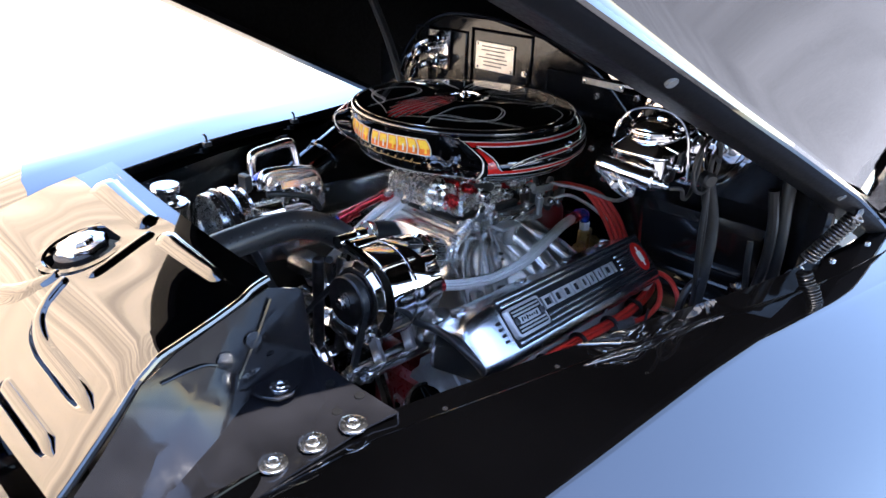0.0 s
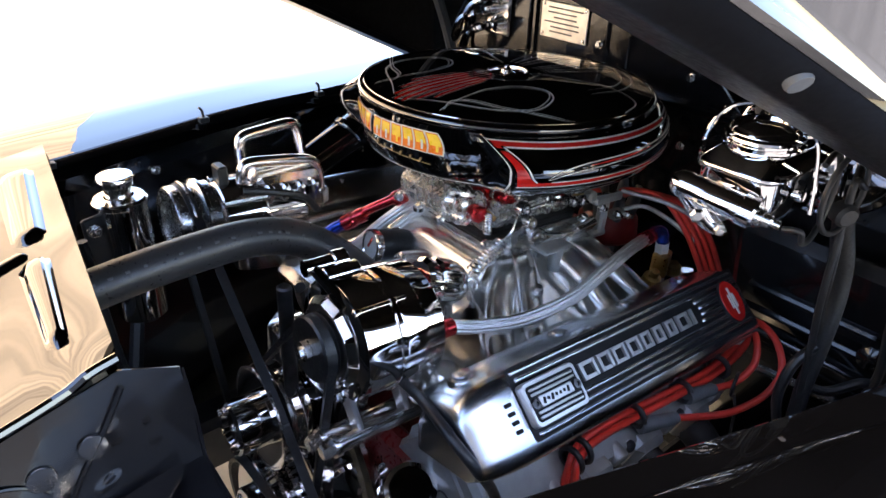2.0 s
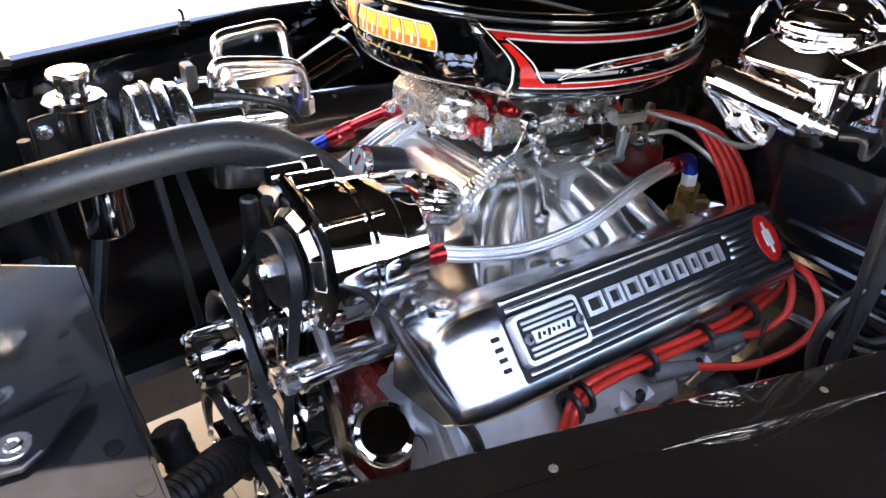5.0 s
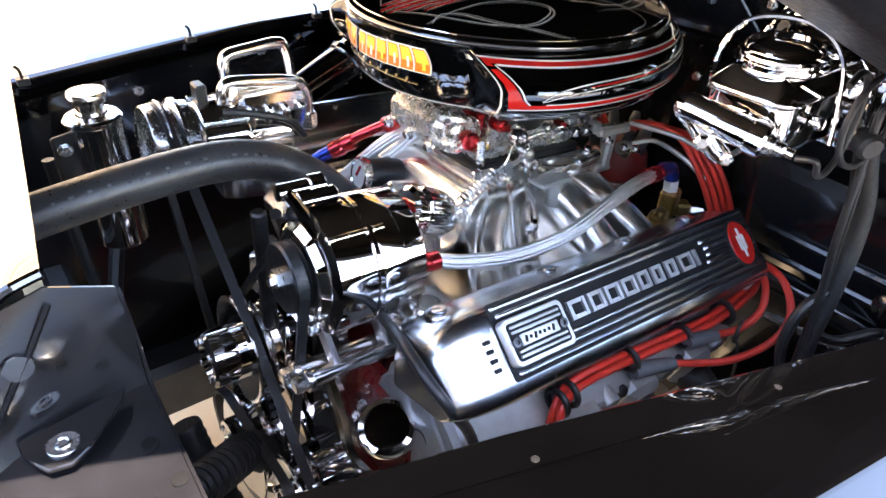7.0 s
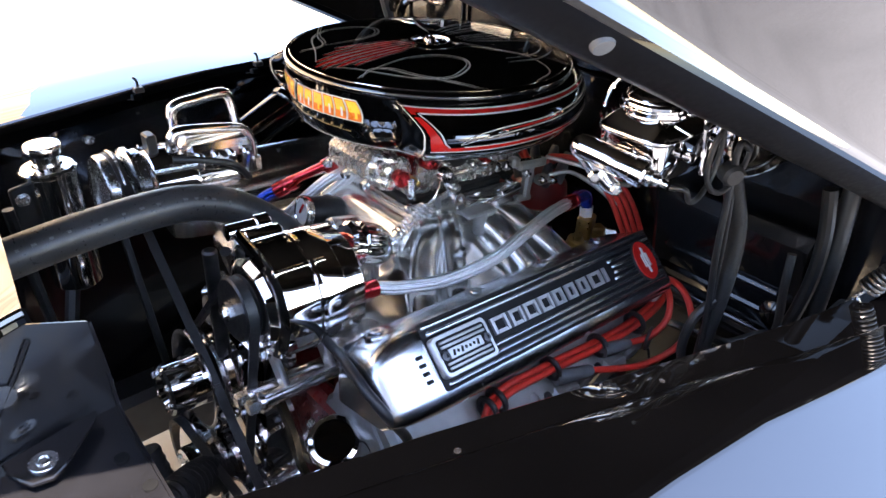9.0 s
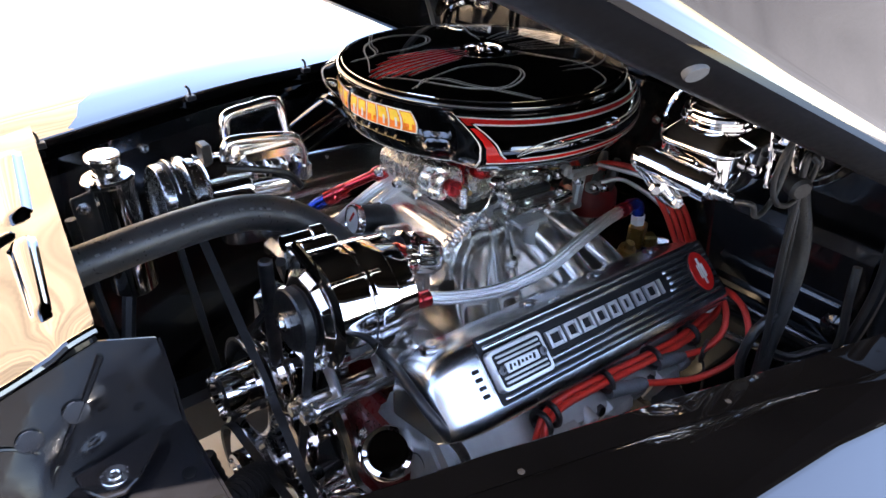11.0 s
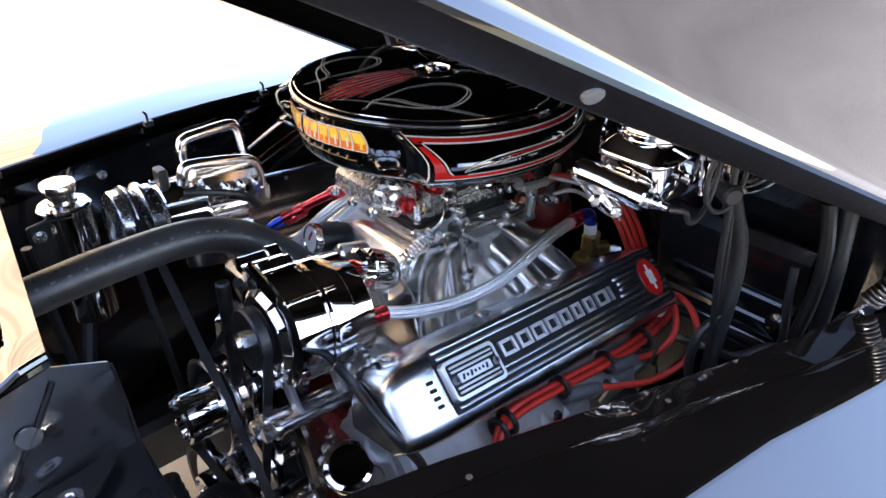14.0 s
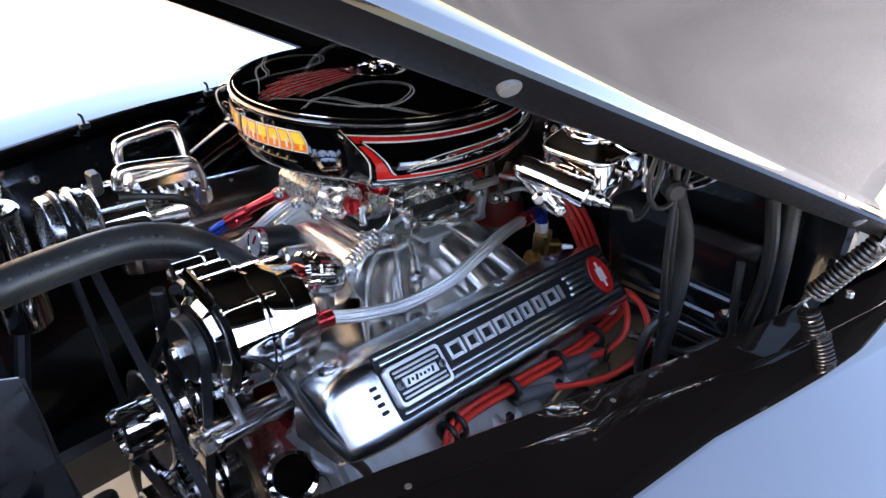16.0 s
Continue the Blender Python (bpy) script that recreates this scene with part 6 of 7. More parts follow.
for pts, r in ((((-0.138, 0.315, 0.905), (-0.138, 0.318, 0.935), (-0.136, 0.319, 0.958), (-0.128, 0.32, 0.967), (-0.10, 0.32, 0.970), (-0.066, 0.32, 0.972), (-0.055, 0.32, 0.965), (-0.052, 0.315, 0.94), (-0.052, 0.30, 0.905)), 0.0075),
               (((-0.170, 0.245, 0.925), (-0.170, 0.24, 0.945), (-0.167, 0.24, 0.957), (-0.157, 0.24, 0.962), (-0.12, 0.24, 0.957), (-0.085, 0.24, 0.95), (-0.072, 0.24, 0.942), (-0.066, 0.24, 0.925), (-0.067, 0.24, 0.90)), 0.0075)):
    bm = B()
    tube(bm, pts, r, 14, 8)
    part("hard_line", bm, POLISH, comp)
    for p in (pts[0], pts[-1]):
        bm = B()
        cyl(bm, Vector(p) + Vector((0, 0, -0.012)), Vector(p) + Vector((0, 0, 0.008)), 0.0115, None, 6, 0.001)
        part("line_nut", bm, POLISH, comp)
bm = B()
cyl(bm, (-0.150, 0.285, 0.935), (-0.142, 0.275, 0.945), 0.010, None, 14, 0.002)
part("blue_cap", bm, BLUEAN, comp)
bm = B()
tube(bm, [(-0.18, 0.215, 0.94), (-0.15, 0.205, 0.935), (-0.11, 0.20, 0.92), (-0.09, 0.205, 0.895)], 0.0045, 8)
part("clutch_wire", bm, RUBBER, comp)

# ---- reservoir ----
res = thing("power_steering_reservoir", "chrome steering fluid reservoir with a wide flat cap", "reservoir")
RC = (-0.301, 0.283)
bm = B()
lathe(bm, (*RC, 0.78), (0, 0, 1), [(0, 0), (0.026, 0), (0.029, 0.004), (0.029, 0.150), (0.0285, 0.154)], 36)
part("canister", bm, CHROME, res)
bm = B()
lathe(bm, (*RC, 0.932), (0, 0, 1), [(0.029, 0), (0.0305, 0.002), (0.0305, 0.006), (0.028, 0.0085), (0.0165, 0.010)], 36)
part("shoulder", bm, POLISH, res)
bm = B()
lathe(bm, (*RC, 0.94), (0, 0, 1), [(0.0145, 0), (0.0145, 0.014), (0.0195, 0.016), (0.0205, 0.019), (0.0205, 0.025), (0.019, 0.0275), (0, 0.0285)], 36)
part("cap", bm, POLISH, res)
bm = B()
box(bm, (-0.335, 0.27, 0.90), (0.03, 0.006, 0.06), 0.002, (0, 0, 20))
part("bracket", bm, DARK, res)
bm = B()
hexbolt(bm, (-0.338, 0.265, 0.915), (0.1, -1, 0), 0.006, 0.009)
part("bracket_bolt", bm, ZINC, res)
bm = B()
tube(bm, [(-0.31, 0.275, 0.79), (-0.33, 0.25, 0.74), (-0.35, 0.22, 0.68), (-0.35, 0.2, 0.56)], 0.009, 8)
tagged(part("steering_hose", bm, RUBBER), "black rubber steering fluid hose", "hose")

# ---- upper radiator hose ----
rh = thing("radiator_hose", "black rubber upper radiator hose with pale print bars", "hose")
HP = [(-0.435, 0.125, 0.915), (-0.386, 0.122, 0.922), (-0.31, 0.12, 0.930), (-0.225, 0.12, 0.931), (-0.175, 0.117, 0.920), (-0.14, 0.11, 0.900), (-0.11, 0.095, 0.873), (-0.085, 0.078, 0.84), (-0.075, 0.065, 0.80)]
bm = B()
tube(bm, HP, 0.0205, 22, 10)
part("hose_wall", bm, HOSE, rh)
HQ = spline(HP, 10)
for i in range(12, 44, 2):
    if i % 10 in (0,):
        continue
    p, d = HQ[i], (HQ[i + 1] - HQ[i]).normalized()
    nrm = (Vector((-0.25, -0.75, 0.62)) - d * d.dot(Vector((-0.25, -0.75, 0.62)))).normalized()
    sd = d.cross(nrm)
    bm = B()
    box(bm, p + nrm * 0.0205, (0.0032 + 0.0008 * (i % 3), 0.0024, 0.0005), 0, Matrix((d, sd, nrm)).transposed())
    part("print_bar", bm, GREY, rh)
for i in (4, 82):
    i = min(i, len(HQ) - 2)
    p, d = HQ[i], (HQ[i + 1] - HQ[i]).normalized()
    bm = B()
    lathe(bm, p - d * 0.006, d, [(0.0205, 0), (0.0225, 0.0005), (0.0225, 0.0115), (0.0205, 0.012)], 24)
    part("clamp", bm, ZINC, rh)

# ---- oil filler ----
oil = thing("oil_filler_cap", "chrome push-in oil filler cap with a dark centre", "oil cap")
OD = Vector((-0.30, -0.42, 0.85)).normalized()
OP = Vector((-0.186, -0.128, 0.752))
bm = B()
lathe(bm, OP - OD * 0.03, OD, [(0.016, -0.06), (0.016, 0.0), (0.026, 0.002), (0.0285, 0.006), (0.0285, 0.024), (0.026, 0.029), (0.0215, 0.030)], 36)
part("cap_shell", bm, CHROME, oil)
bm = B()
lathe(bm, OP, OD, [(0.0215, -0.0005), (0.020, -0.003), (0, -0.003)], 30)
part("cap_centre", bm, PAINT, oil)


# ---- ignition ----
dist = thing("distributor", "distributor with a dark red cap and grey plug boots", "distributor")
DC = Vector((0.315, 0.055, 0.0))
bm = B()
lathe(bm, (DC.x, DC.y, 0.74), (0, 0, 1), [(0.03, 0), (0.03, 0.03), (0.042, 0.035), (0.042, 0.062)], 28)
part("body", bm, POLISH, dist)
bm = B()
lathe(bm, (DC.x, DC.y, 0.80), (0, 0, 1), [(0.043, 0), (0.046, 0.004), (0.044, 0.03), (0.036, 0.042), (0, 0.044)], 28)
part("cap", bm, REDCAP, dist)
for k in range(8):
    a = 2 * math.pi * k / 8 + 0.2
    p = DC + Vector((0.031 * math.cos(a), 0.031 * math.sin(a), 0.838))
    bm = B()
    lathe(bm, p, (0.25 * math.cos(a), 0.25 * math.sin(a), 1), [(0.0085, 0), (0.0085, 0.018), (0.0075, 0.03), (0.005, 0.04), (0, 0.04)], 12)
    part("boot", bm, GREY, dist)


def wire(pts, label="red silicone spark plug wire", r=0.0042, mt=None, name="plug_wire", cat="wire", group="plug wires", n=10):
    bm = B()
    tube(bm, pts, r, 10, n)
    return tagged(part(name, bm, mt or REDWIRE), label, cat, group)


for k in range(4):
    o = 0.0095 * k
    wire([(DC.x - 0.02 + o, DC.y - 0.025, 0.872), (0.283 + o * 0.7, 0.01, 0.896 - o * 0.2), (0.308 + o * 0.9, -0.033 - o * 0.5, 0.893 - o * 0.3), (0.322 + o * 0.9, -0.072 - o * 0.5, 0.850), (0.328 + o * 0.9, -0.103 - o * 0.4, 0.80), (0.33 + o * 0.6, -0.14, 0.75)], r=0.0039)
for k in range(2):
    wire([(DC.x - 0.03, DC.y + 0.01 * k, 0.875), (0.26, 0.055 + 0.012 * k, 0.905), (0.225, 0.07 + 0.01 * k, 0.915), (0.19, 0.12 + 0.02 * k, 0.90)])
# the bundle below the near valve cover
for k, (dy, dz) in enumerate(((0.0, 0.0), (-0.009, -0.001), (-0.003, -0.0095))):
    end = ((-0.060, -0.21, 0.71), (-0.045, -0.225, 0.70), (-0.04, -0.215, 0.695))[k]
    wire([(0.30 - 0.01 * k, -0.19 + dy, 0.785 + dz), (0.272, -0.2 + dy, 0.765 + dz), (0.205, -0.203 + dy, 0.757 + dz), (0.149, -0.200 + dy, 0.757 + dz), (0.066, -0.195 + dy, 0.762 + dz), (0.0, -0.196 + dy, 0.77 + dz), (-0.03, -0.199 + dy, 0.768 + dz), (-0.046, -0.205 + dy, 0.755 + dz), end])
wire([(0.112, -0.225, 0.748), (0.14, -0.236, 0.742), (0.180, -0.252, 0.738), (0.222, -0.266, 0.750), (0.246, -0.268, 0.775), (0.262, -0.248, 0.798), (0.275, -0.22, 0.803), (0.29, -0.19, 0.79)])
wire([(0.185, -0.225, 0.752), (0.215, -0.235, 0.755), (0.242, -0.238, 0.772), (0.262, -0.222, 0.793), (0.285, -0.19, 0.79)])
bm = B()
for p, d, L in (((0.112, -0.225, 0.748), (-1, 0.35, 0.05), 0.05), ((0.185, -0.225, 0.752), (-1, 0.3, 0), 0.04)):
    lathe(bm, p, d, [(0.0, 0.0), (0.006, 0.0), (0.0075, 0.004), (0.0085, L * 0.6), (0.0095, L), (0, L)], 14)
    tagged(part("plug_boot", bm, GREY), "grey heat resistant spark plug boot", "boot", "plug boots")
    bm = B()
bm.free()
for x, y, z in ((-0.040, -0.203, 0.761), (-0.026, -0.202, 0.765), (0.066, -0.199, 0.758), (0.149, -0.204, 0.753), (0.222, -0.206, 0.755)):
    bm = B()
    R = Matrix.Rotation(radians(90), 3, "Y")
    ring = [Vector((x, y, z)) + Vector((0, 0.0135 * math.cos(2 * math.pi * i / 20), 0.0125 * math.sin(2 * math.pi * i / 20))) for i in range(21)]
    tube(bm, ring, 0.0034, 8, 1, smooth=False)
    tagged(part("wire_clamp", bm, RUBBER), "black rubber clip round the red wires", "clip", "wire clips")
bm = B()
ring = [Vector((0.212, -0.235, 0.752)) + Vector((0.013 * math.cos(2 * math.pi * i / 24), 0.004 * math.cos(2 * math.pi * i / 24), 0.014 * math.sin(2 * math.pi * i / 24))) for i in range(25)]
tube(bm, ring, 0.002, 6, 1, smooth=False)
tube(bm, [(0.212, -0.237, 0.738), (0.208, -0.245, 0.72), (0.202, -0.25, 0.69)], 0.002, 6)
tagged(part("cable_tie", bm, RUBBER), "black cable tie looped round a wire", "cable tie")
bm = B()
box(bm, (0.262, -0.205, 0.785), (0.016, 0.014, 0.026), 0.003, (20, 20, 10))
tagged(part("wire_tag", bm, WHITEP), "small pale tag by the rear plug wires", "tag")
LOOM = mat("corrugated_loom", (0.013, 0.013, 0.014), 0.45, 0, 0, 0.2, 60, 0.2, 300)
bm = B()
LP = [(-0.125, -0.02, 0.825), (-0.150, -0.053, 0.829), (-0.171, -0.125, 0.854), (-0.179, -0.160, 0.859), (-0.180, -0.183, 0.853), (-0.173, -0.205, 0.834), (-0.150, -0.205, 0.790), (-0.140, -0.21, 0.74), (-0.13, -0.2, 0.68)]
tube(bm, LP, 0.0050, 12, 14)
tagged(part("wiring_loom", bm, LOOM), "black ribbed wiring loom past the valve cover", "loom")

# ---- brake master cylinder and booster ----
mc = thing("brake_master_cylinder", "chrome brake master cylinder with two round lids and wire bails", "brake cylinder")
bm = B()
body = lambda g: round_rect(0.078 - g, 0.215 + g, -0.266 - g, -0.194 + g, 0.015 + g)
sheet(bm, [[Vector((x, y, z)) for x, y in body(g) + body(g)[:1]] for g, z in ((-0.008, 0.996), (-0.002, 0.998), (0.0, 1.002), (0.0, 1.018), (-0.0005, 1.037), (0.002, 1.0385), (0.0025, 1.041), (0.001, 1.0435), (-0.003, 1.048), (-0.008, 1.0535), (-0.013, 1.0575))])
part("reservoir", bm, CHROME, mc, angle=50)
bm = B()
prism(bm, round_rect(0.088, 0.205, -0.260, -0.202, 0.022), Matrix.Translation((0, 0, 1.056)), 0.005, 0.002)
part("top_plate", bm, CHROME, mc)
for x, y in ((0.119, -0.231), (0.183, -0.229)):
    bm = B()
    lathe(bm, (x, y, 1.059), (-0.05, 0, 1), [(0.034, 0), (0.0355, 0.002), (0.0355, 0.004), (0.0325, 0.0055), (0.0325, 0.0075), (0.0342, 0.009), (0.0338, 0.011), (0.0300, 0.0125), (0.0290, 0.0155), (0.0265, 0.0175), (0.0245, 0.0170), (0.0232, 0.0135), (0.020, 0.0130), (0.011, 0.0160), (0, 0.0165)], 48)
    part("lid", bm, CHROME, mc)
    bm = B()
    tube(bm, [(x - 0.022, y + 0.043, 1.030), (x - 0.022, y + 0.041, 1.064), (x - 0.017, y + 0.028, 1.088), (x - 0.006, y + 0.004, 1.095), (x + 0.006, y - 0.022, 1.089), (x + 0.013, y - 0.040, 1.068), (x + 0.016, y - 0.047, 1.030), (x + 0.016, y - 0.050, 1.004)], 0.0024, 8, 8)
    part("wire_bail", bm, CHROME, mc)
    for sy in (-1, 1):
        bm = B()
        cyl(bm, (x - 0.003 * sy, y + sy * 0.036, 1.022), (x - 0.003 * sy, y + sy * 0.046, 1.022), 0.0055, None, 12, 0.001)
        part("bail_boss", bm, CHROME, mc)
bm = B()
lathe(bm, (0.050, -0.196, 1.028), (0.016, -0.066, -0.011), [(0, -0.004), (0.007, -0.003), (0.0110, 0.001), (0.0125, 0.006), (0.0125, 0.058), (0.0138, 0.059), (0.0138, 0.070), (0.0120, 0.072), (0, 0.072)], 28)
part("front_bore", bm, CHROME, mc)
bm = B()
box(bm, (0.078, -0.228, 1.018), (0.045, 0.030, 0.022), 0.008, (0, 0, -14))
part("bore_web", bm, CHROME, mc)
bm = B()
tube(bm, [(0.052, -0.205, 1.024), (0.056, -0.218, 1.010), (0.061, -0.228, 0.998), (0.066, -0.236, 0.992)], 0.0105, 14, 8, radii=lambda i, n: 1.0 - 0.35 * (i / n) ** 2)
part("mounting_foot", bm, CHROME, mc)
for p, r in (((0.050, -0.222, 1.006), 0.0070), ((0.060, -0.240, 0.996), 0.0055)):
    bm = B()
    lathe(bm, p, (-0.7, -0.5, 0.1), [(0, 0), (r, 0), (r, 0.008), (r * 0.6, 0.010), (0, 0.010)], 6)
    part("port_bolt", bm, ZINC, mc)
bm = B()
lathe(bm, (0.0665, -0.264, 1.0165), (0.2, -1, -0.15), [(0, 0), (0.0085, 0), (0.0085, 0.007), (0.006, 0.008), (0.006, 0.014), (0.004, 0.016), (0.004, 0.022), (0, 0.022)], 12)
part("line_nut", bm, ZINC, mc)
mc.location = (0.004, -0.003, 0.013)
boo = thing("brake_booster", "large round chrome brake booster on the firewall", "brake booster")
bm = B()
lathe(bm, (0.222, -0.240, 1.056), (1, 0.05, -0.02), [(0, 0), (0.036, 0), (0.040, 0.005), (0.066, 0.010), (0.076, 0.018), (0.080, 0.030), (0.085, 0.032), (0.087, 0.036), (0.085, 0.040), (0.081, 0.042), (0.081, 0.052), (0.086, 0.056), (0.088, 0.060), (0.086, 0.064), (0.080, 0.067), (0.078, 0.085), (0.066, 0.105), (0, 0.110)], 64)
part("shell", bm, CHROME, boo)
bm = B()
cyl(bm, (0.31, -0.236, 1.050), (FW - 0.006, -0.234, 1.048), 0.050, None, 28, 0.004)
part("mounting_neck", bm, CHROME, boo)
for a in (20, 100, 190, 260, 320):
    bm = B()
    p = Vector((0.222, -0.240 + 0.056 * math.cos(radians(a)), 1.056 + 0.056 * math.sin(radians(a))))
    lathe(bm, p, (-1, 0, 0), [(0.007, -0.012), (0.007, 0.002), (0.004, 0.003), (0.004, 0.008), (0, 0.008)], 6)
    part("stud_nut", bm, ZINC, boo)
bm = B()
lathe(bm, (0.220, -0.19, 1.075), (-1, 0.1, 0.1), [(0.010, 0), (0.010, 0.01), (0.007, 0.012), (0.007, 0.02), (0, 0.02)], 14)
part("vacuum_port", bm, RUBBER, boo)

BLACKWIRE = mat("black_cable_sheath", (0.010, 0.010, 0.0105), 0.4, 0, 0, 0.25, 60, 0.15, 300)
loopy = [Vector((0.108, -0.300, 1.046)) + Vector((0.010 * math.cos(a), 0.004 * math.cos(a), 0.040 * math.sin(a))) + Vector((0.024 * math.cos(a), 0, 0)) for a in [radians(-150 + 30 * k) for k in range(13)]]
loopz = [Vector((0.146, -0.304, 1.042)) + Vector((0.030 * math.cos(a), -0.004 * math.cos(a), 0.038 * math.sin(a))) for a in [radians(-120 + 30 * k) for k in range(13)]]
for pts, r in (([(0.076, -0.290, 1.024)] + loopy[:10], 0.0026), (loopz, 0.0026),
               ((loopz[4], (0.156, -0.306, 1.05), (0.160, -0.306, 1.005), (0.170, -0.306, 0.93), (0.180, -0.308, 0.87), (0.185, -0.312, 0.80), (0.19, -0.315, 0.72)), 0.0034),
               (((0.170, -0.302, 1.02), (0.182, -0.304, 0.95), (0.190, -0.306, 0.87), (0.190, -0.312, 0.80), (0.20, -0.318, 0.72)), 0.0030),
               (((0.30, -0.35, 0.98), (0.305, -0.36, 0.92), (0.31, -0.36, 0.85), (0.30, -0.35, 0.76)), 0.008),
               (((0.285, -0.34, 0.90), (0.28, -0.345, 0.86), (0.285, -0.35, 0.80), (0.28, -0.34, 0.75)), 0.005),
               (((0.195, -0.308, 0.86), (0.175, -0.30, 0.84), (0.168, -0.298, 0.80), (0.18, -0.305, 0.75), (0.20, -0.31, 0.70)), 0.0055),
               (((0.21, -0.30, 0.80), (0.24, -0.32, 0.785), (0.28, -0.34, 0.79), (0.31, -0.36, 0.78)), 0.0055)):
    wire(pts, "black sheathed cable hanging by the firewall", r, BLACKWIRE, "black_cable", "cable", "firewall cables")
bm = B()
tube(bm, [(0.164, -0.302, 1.022), (0.186, -0.300, 0.990), (0.206, -0.302, 0.950), (0.210, -0.306, 0.905), (0.200, -0.310, 0.85), (0.190, -0.312, 0.80), (0.192, -0.315, 0.73)], 0.0085, 14, 10, radii=lambda i, n: 1.0 + 0.30 * math.sin(math.pi * min(1, i / n * 1.4)))
tagged(part("wiring_sleeve", bm, RUBBER), "thick black wiring sleeve hanging by the firewall", "sleeve")
bm = B()
cyl(bm, (0.152, -0.312, 1.020), (0.161, -0.297, 1.022), 0.011, None, 16, 0.003)
tagged(part("cable_grommet", bm, RUBBER), "black rubber grommet gathering the cables", "grommet")
bm = B()
tube(bm, [(0.33, -0.36, 1.02), (0.325, -0.365, 0.96), (0.325, -0.37, 0.89), (0.335, -0.37, 0.80)], 0.0095, 12, 20, radii=lambda i, n: 1 + 0.08 * (i % 2))
tagged(part("conduit", bm, LOOM), "black corrugated conduit down the firewall", "conduit")
ped = thing("pedal_box_cover", "black embossed steel cover below the booster", "cover")
bm = B()
box(bm, (0.34, -0.25, 0.83), (0.03, 0.22, 0.16), 0.012, (0, -12, 0))
part("cover_plate", bm, APRON, ped)
for k in range(4):
    bm = B()
    box(bm, (0.318 + 0.006 * k, -0.25, 0.795 + 0.026 * k), (0.008, 0.16, 0.010), 0.003, (0, -12, 0))
    part("embossed_rib", bm, APRON, ped)
bm = B()
lathe(bm, (0.318, -0.33, 0.80), (-1, 0, 0.1), [(0.016, -0.01), (0.015, 0.004), (0.008, 0.008), (0, 0.009)], 18)
part("plug", bm, APRON, ped)
bm = B()
tube(bm, [(0.26, -0.12, 0.80), (0.30, -0.20, 0.775), (0.33, -0.28, 0.755), (0.35, -0.34, 0.74)], 0.016, 12)
tagged(part("steering_column", bm, APRON), "black steering column tube beside the engine", "tube")
bm = B()
tube(bm, [(0.285, -0.22, 0.735), (0.32, -0.30, 0.72), (0.34, -0.34, 0.715)], 0.006, 8)
tagged(part("steel_rod", bm, ZINC), "bright steel clutch rod below the column", "rod")
bm = B()
box(bm, (0.36, -0.43, 0.872), (0.08, 0.03, 0.02), 0.006, (0, -20, 0))
tagged(part("hinge_bracket", bm, DARK), "dull black hinge bracket by the hood spring", "bracket")

# ---- lower bay ----
frame_rail = thing("frame_rail", "black painted chassis frame of the car", "chassis")
bm = B()
box(bm, (-0.05, -0.16, 0.47), (1.4, 0.07, 0.10), 0.012)
part("near_rail", bm, DARK, frame_rail)
bm = B()
box(bm, (-0.05, 0.36, 0.47), (1.4, 0.07, 0.10), 0.012)
part("far_rail", bm, DARK, frame_rail)
bm = B()
box(bm, (-0.385, 0.09, 0.72), (0.03, 0.40, 0.10), 0.006)
part("shroud_bar", bm, DARK, frame_rail)
bm = B()
box(bm, (-0.10, 0.10, 0.42), (0.10, 0.52, 0.09), 0.012)
part("cross_member", bm, DARK, frame_rail)
bm = B()
tube(bm, [(-0.395, -0.06, 0.69), (-0.36, -0.045, 0.685), (-0.31, -0.01, 0.66), (-0.27, 0.03, 0.62), (-0.24, 0.06, 0.56)], 0.021, 14, 14, radii=lambda i, n: 1 + 0.09 * (i % 2))
tagged(part("lower_radiator_hose", bm, RUBBER), "black ribbed lower radiator hose", "hose")
bm = B()
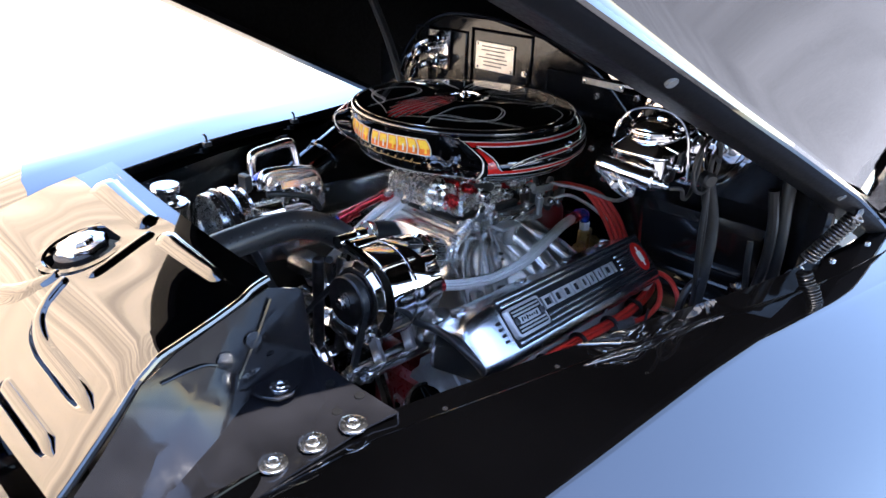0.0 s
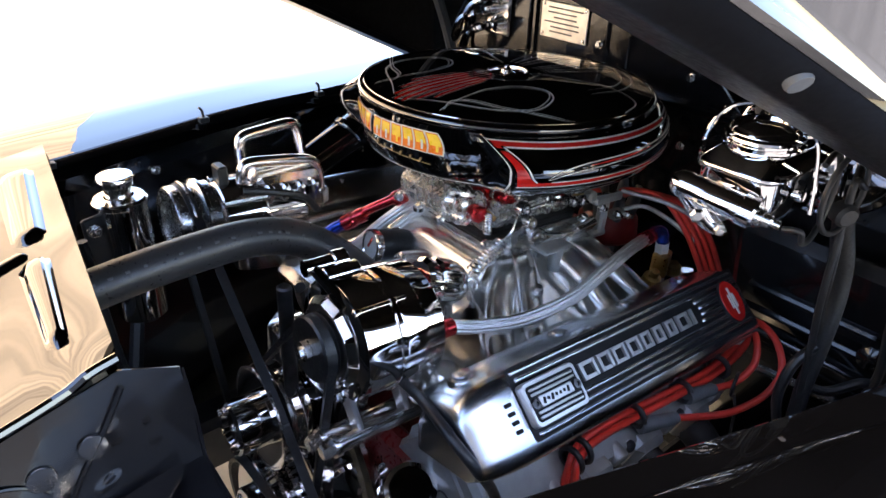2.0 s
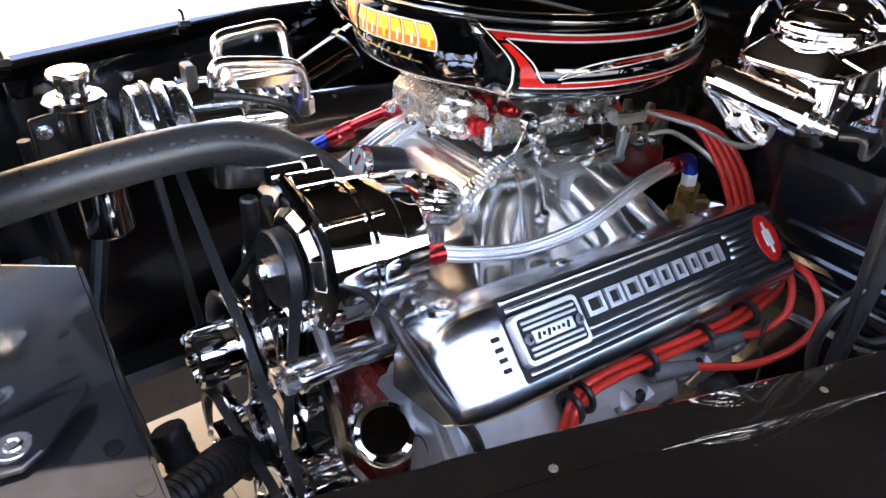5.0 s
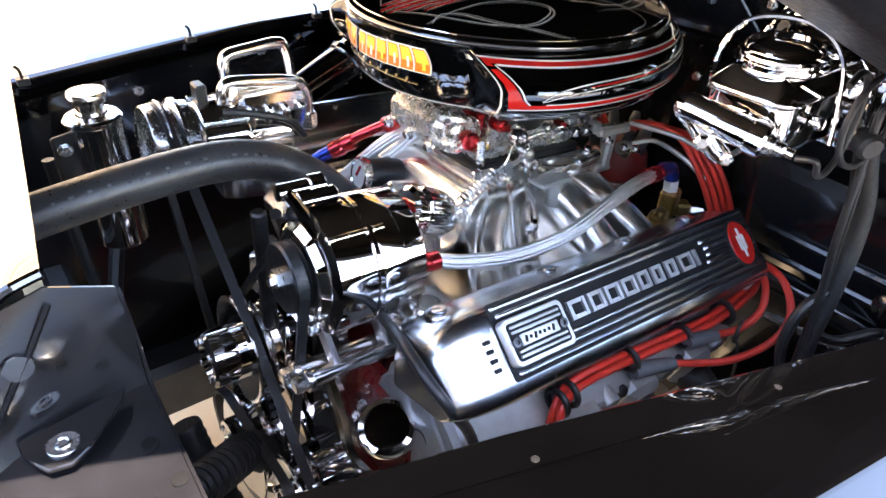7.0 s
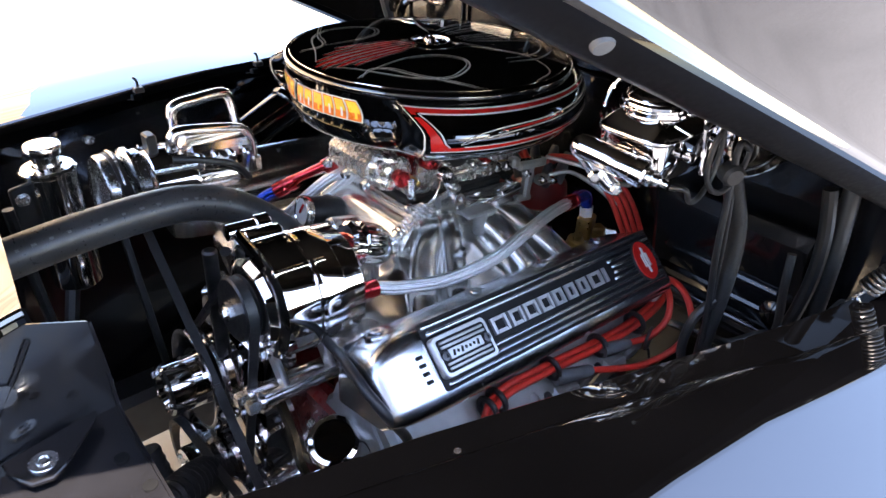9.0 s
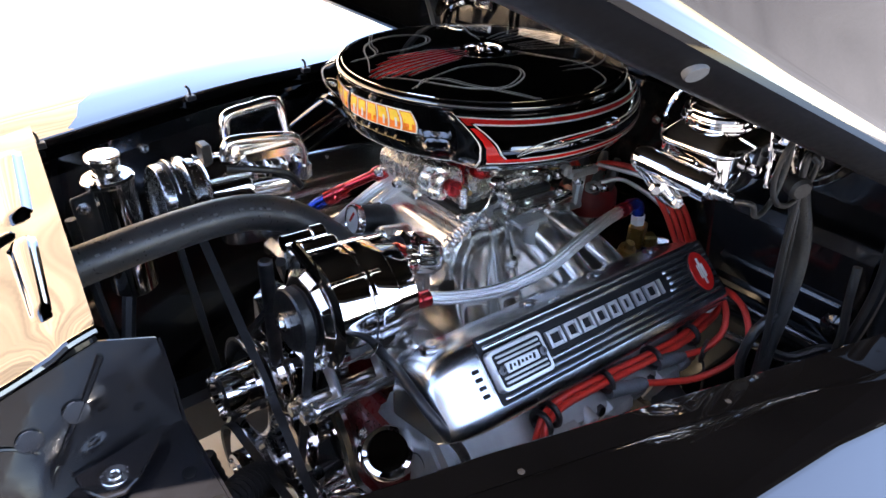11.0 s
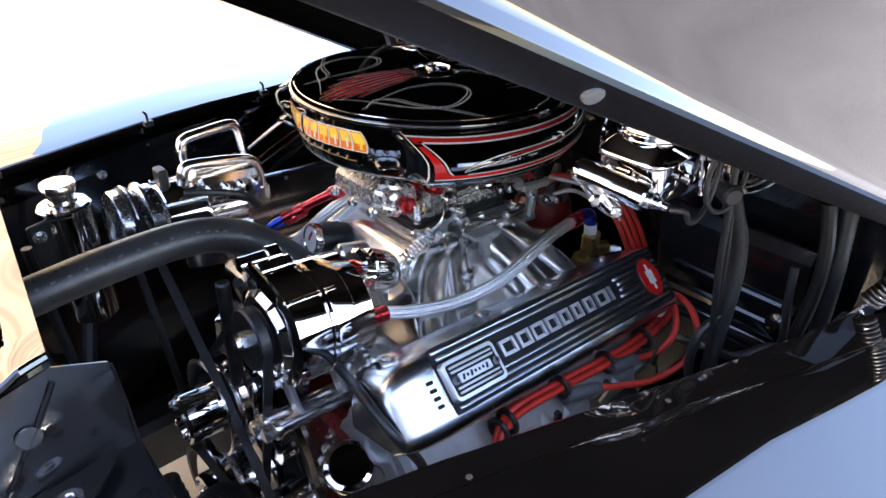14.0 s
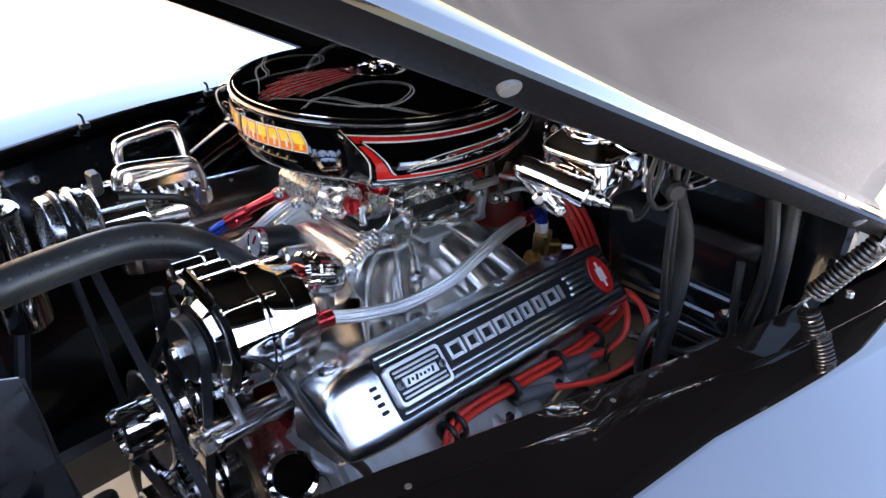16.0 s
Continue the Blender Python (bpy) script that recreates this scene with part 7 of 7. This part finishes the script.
tube(bm, [(-0.33, 0.03, 0.70), (-0.32, 0.0, 0.63), (-0.30, -0.03, 0.56), (-0.27, -0.06, 0.48)], 0.016, 12, 14, radii=lambda i, n: 1 + 0.08 * (i % 2))
tagged(part("ribbed_hose", bm, RUBBER), "black ribbed hose dropping below the pulleys", "hose")
for z in (0.67, 0.735):
    bm = B()
    hexbolt(bm, (-0.386, -0.125, z + 0.05), (1, 0.1, 0.1), 0.009, 0.016)
    tagged(part("panel_bolt", bm, ZINC), "zinc hex bolt on the radiator panel edge", "bolt", "panel bolts")
for y, r in ((0.215, 0.006),):
    bm = B()
    tube(bm, [(-0.36, y, 0.93), (-0.355, y - 0.005, 0.80), (-0.345, y - 0.02, 0.66), (-0.33, y - 0.03, 0.50)], r, 8)
    tagged(part("rubber_hose", bm, RUBBER), "thin black rubber hose in the bay", "hose", "thin hoses")
bm = B()
cyl(bm, (-0.215, 0.05, 0.905), (-0.215, 0.06, 0.74), 0.008, None, 12, 0.002)
tagged(part("support_post", bm, STEEL), "dark steel support post behind the alternator", "post")
bm = B()
tube(bm, [(-0.20, 0.045, 0.90), (-0.19, 0.06, 0.87), (-0.18, 0.05, 0.83), (-0.19, 0.03, 0.80)], 0.006, 8)
tagged(part("bypass_hose", bm, RUBBER), "short black rubber bypass hose", "hose", "thin hoses")
for x, y, z, sx, sy, sz, rr in ((-0.195, 0.06, 0.835, 0.035, 0.04, 0.03, -10), (-0.19, 0.02, 0.80, 0.03, 0.05, 0.035, 20)):
    bm = B()
    box(bm, (x, y, z), (sx, sy, sz), 0.008, (rr, 0, 10))
    tagged(part("pump_casting", bm, CHROME), "chrome pump casting between the pulleys", "casting", "pump castings")
ps = thing("steering_pump", "chrome power steering pump body low in the bay", "pump")
bm = B()
cyl(bm, (-0.235, -0.035, 0.60), (-0.15, -0.035, 0.595), 0.045, 0.05, 28, 0.008)
part("pump_body", bm, CHROME, ps)
bm = B()
tube(bm, [(-0.17, -0.03, 0.64), (-0.165, -0.05, 0.68), (-0.17, -0.06, 0.71)], 0.009, 8)
part("pump_neck", bm, CHROME, ps)
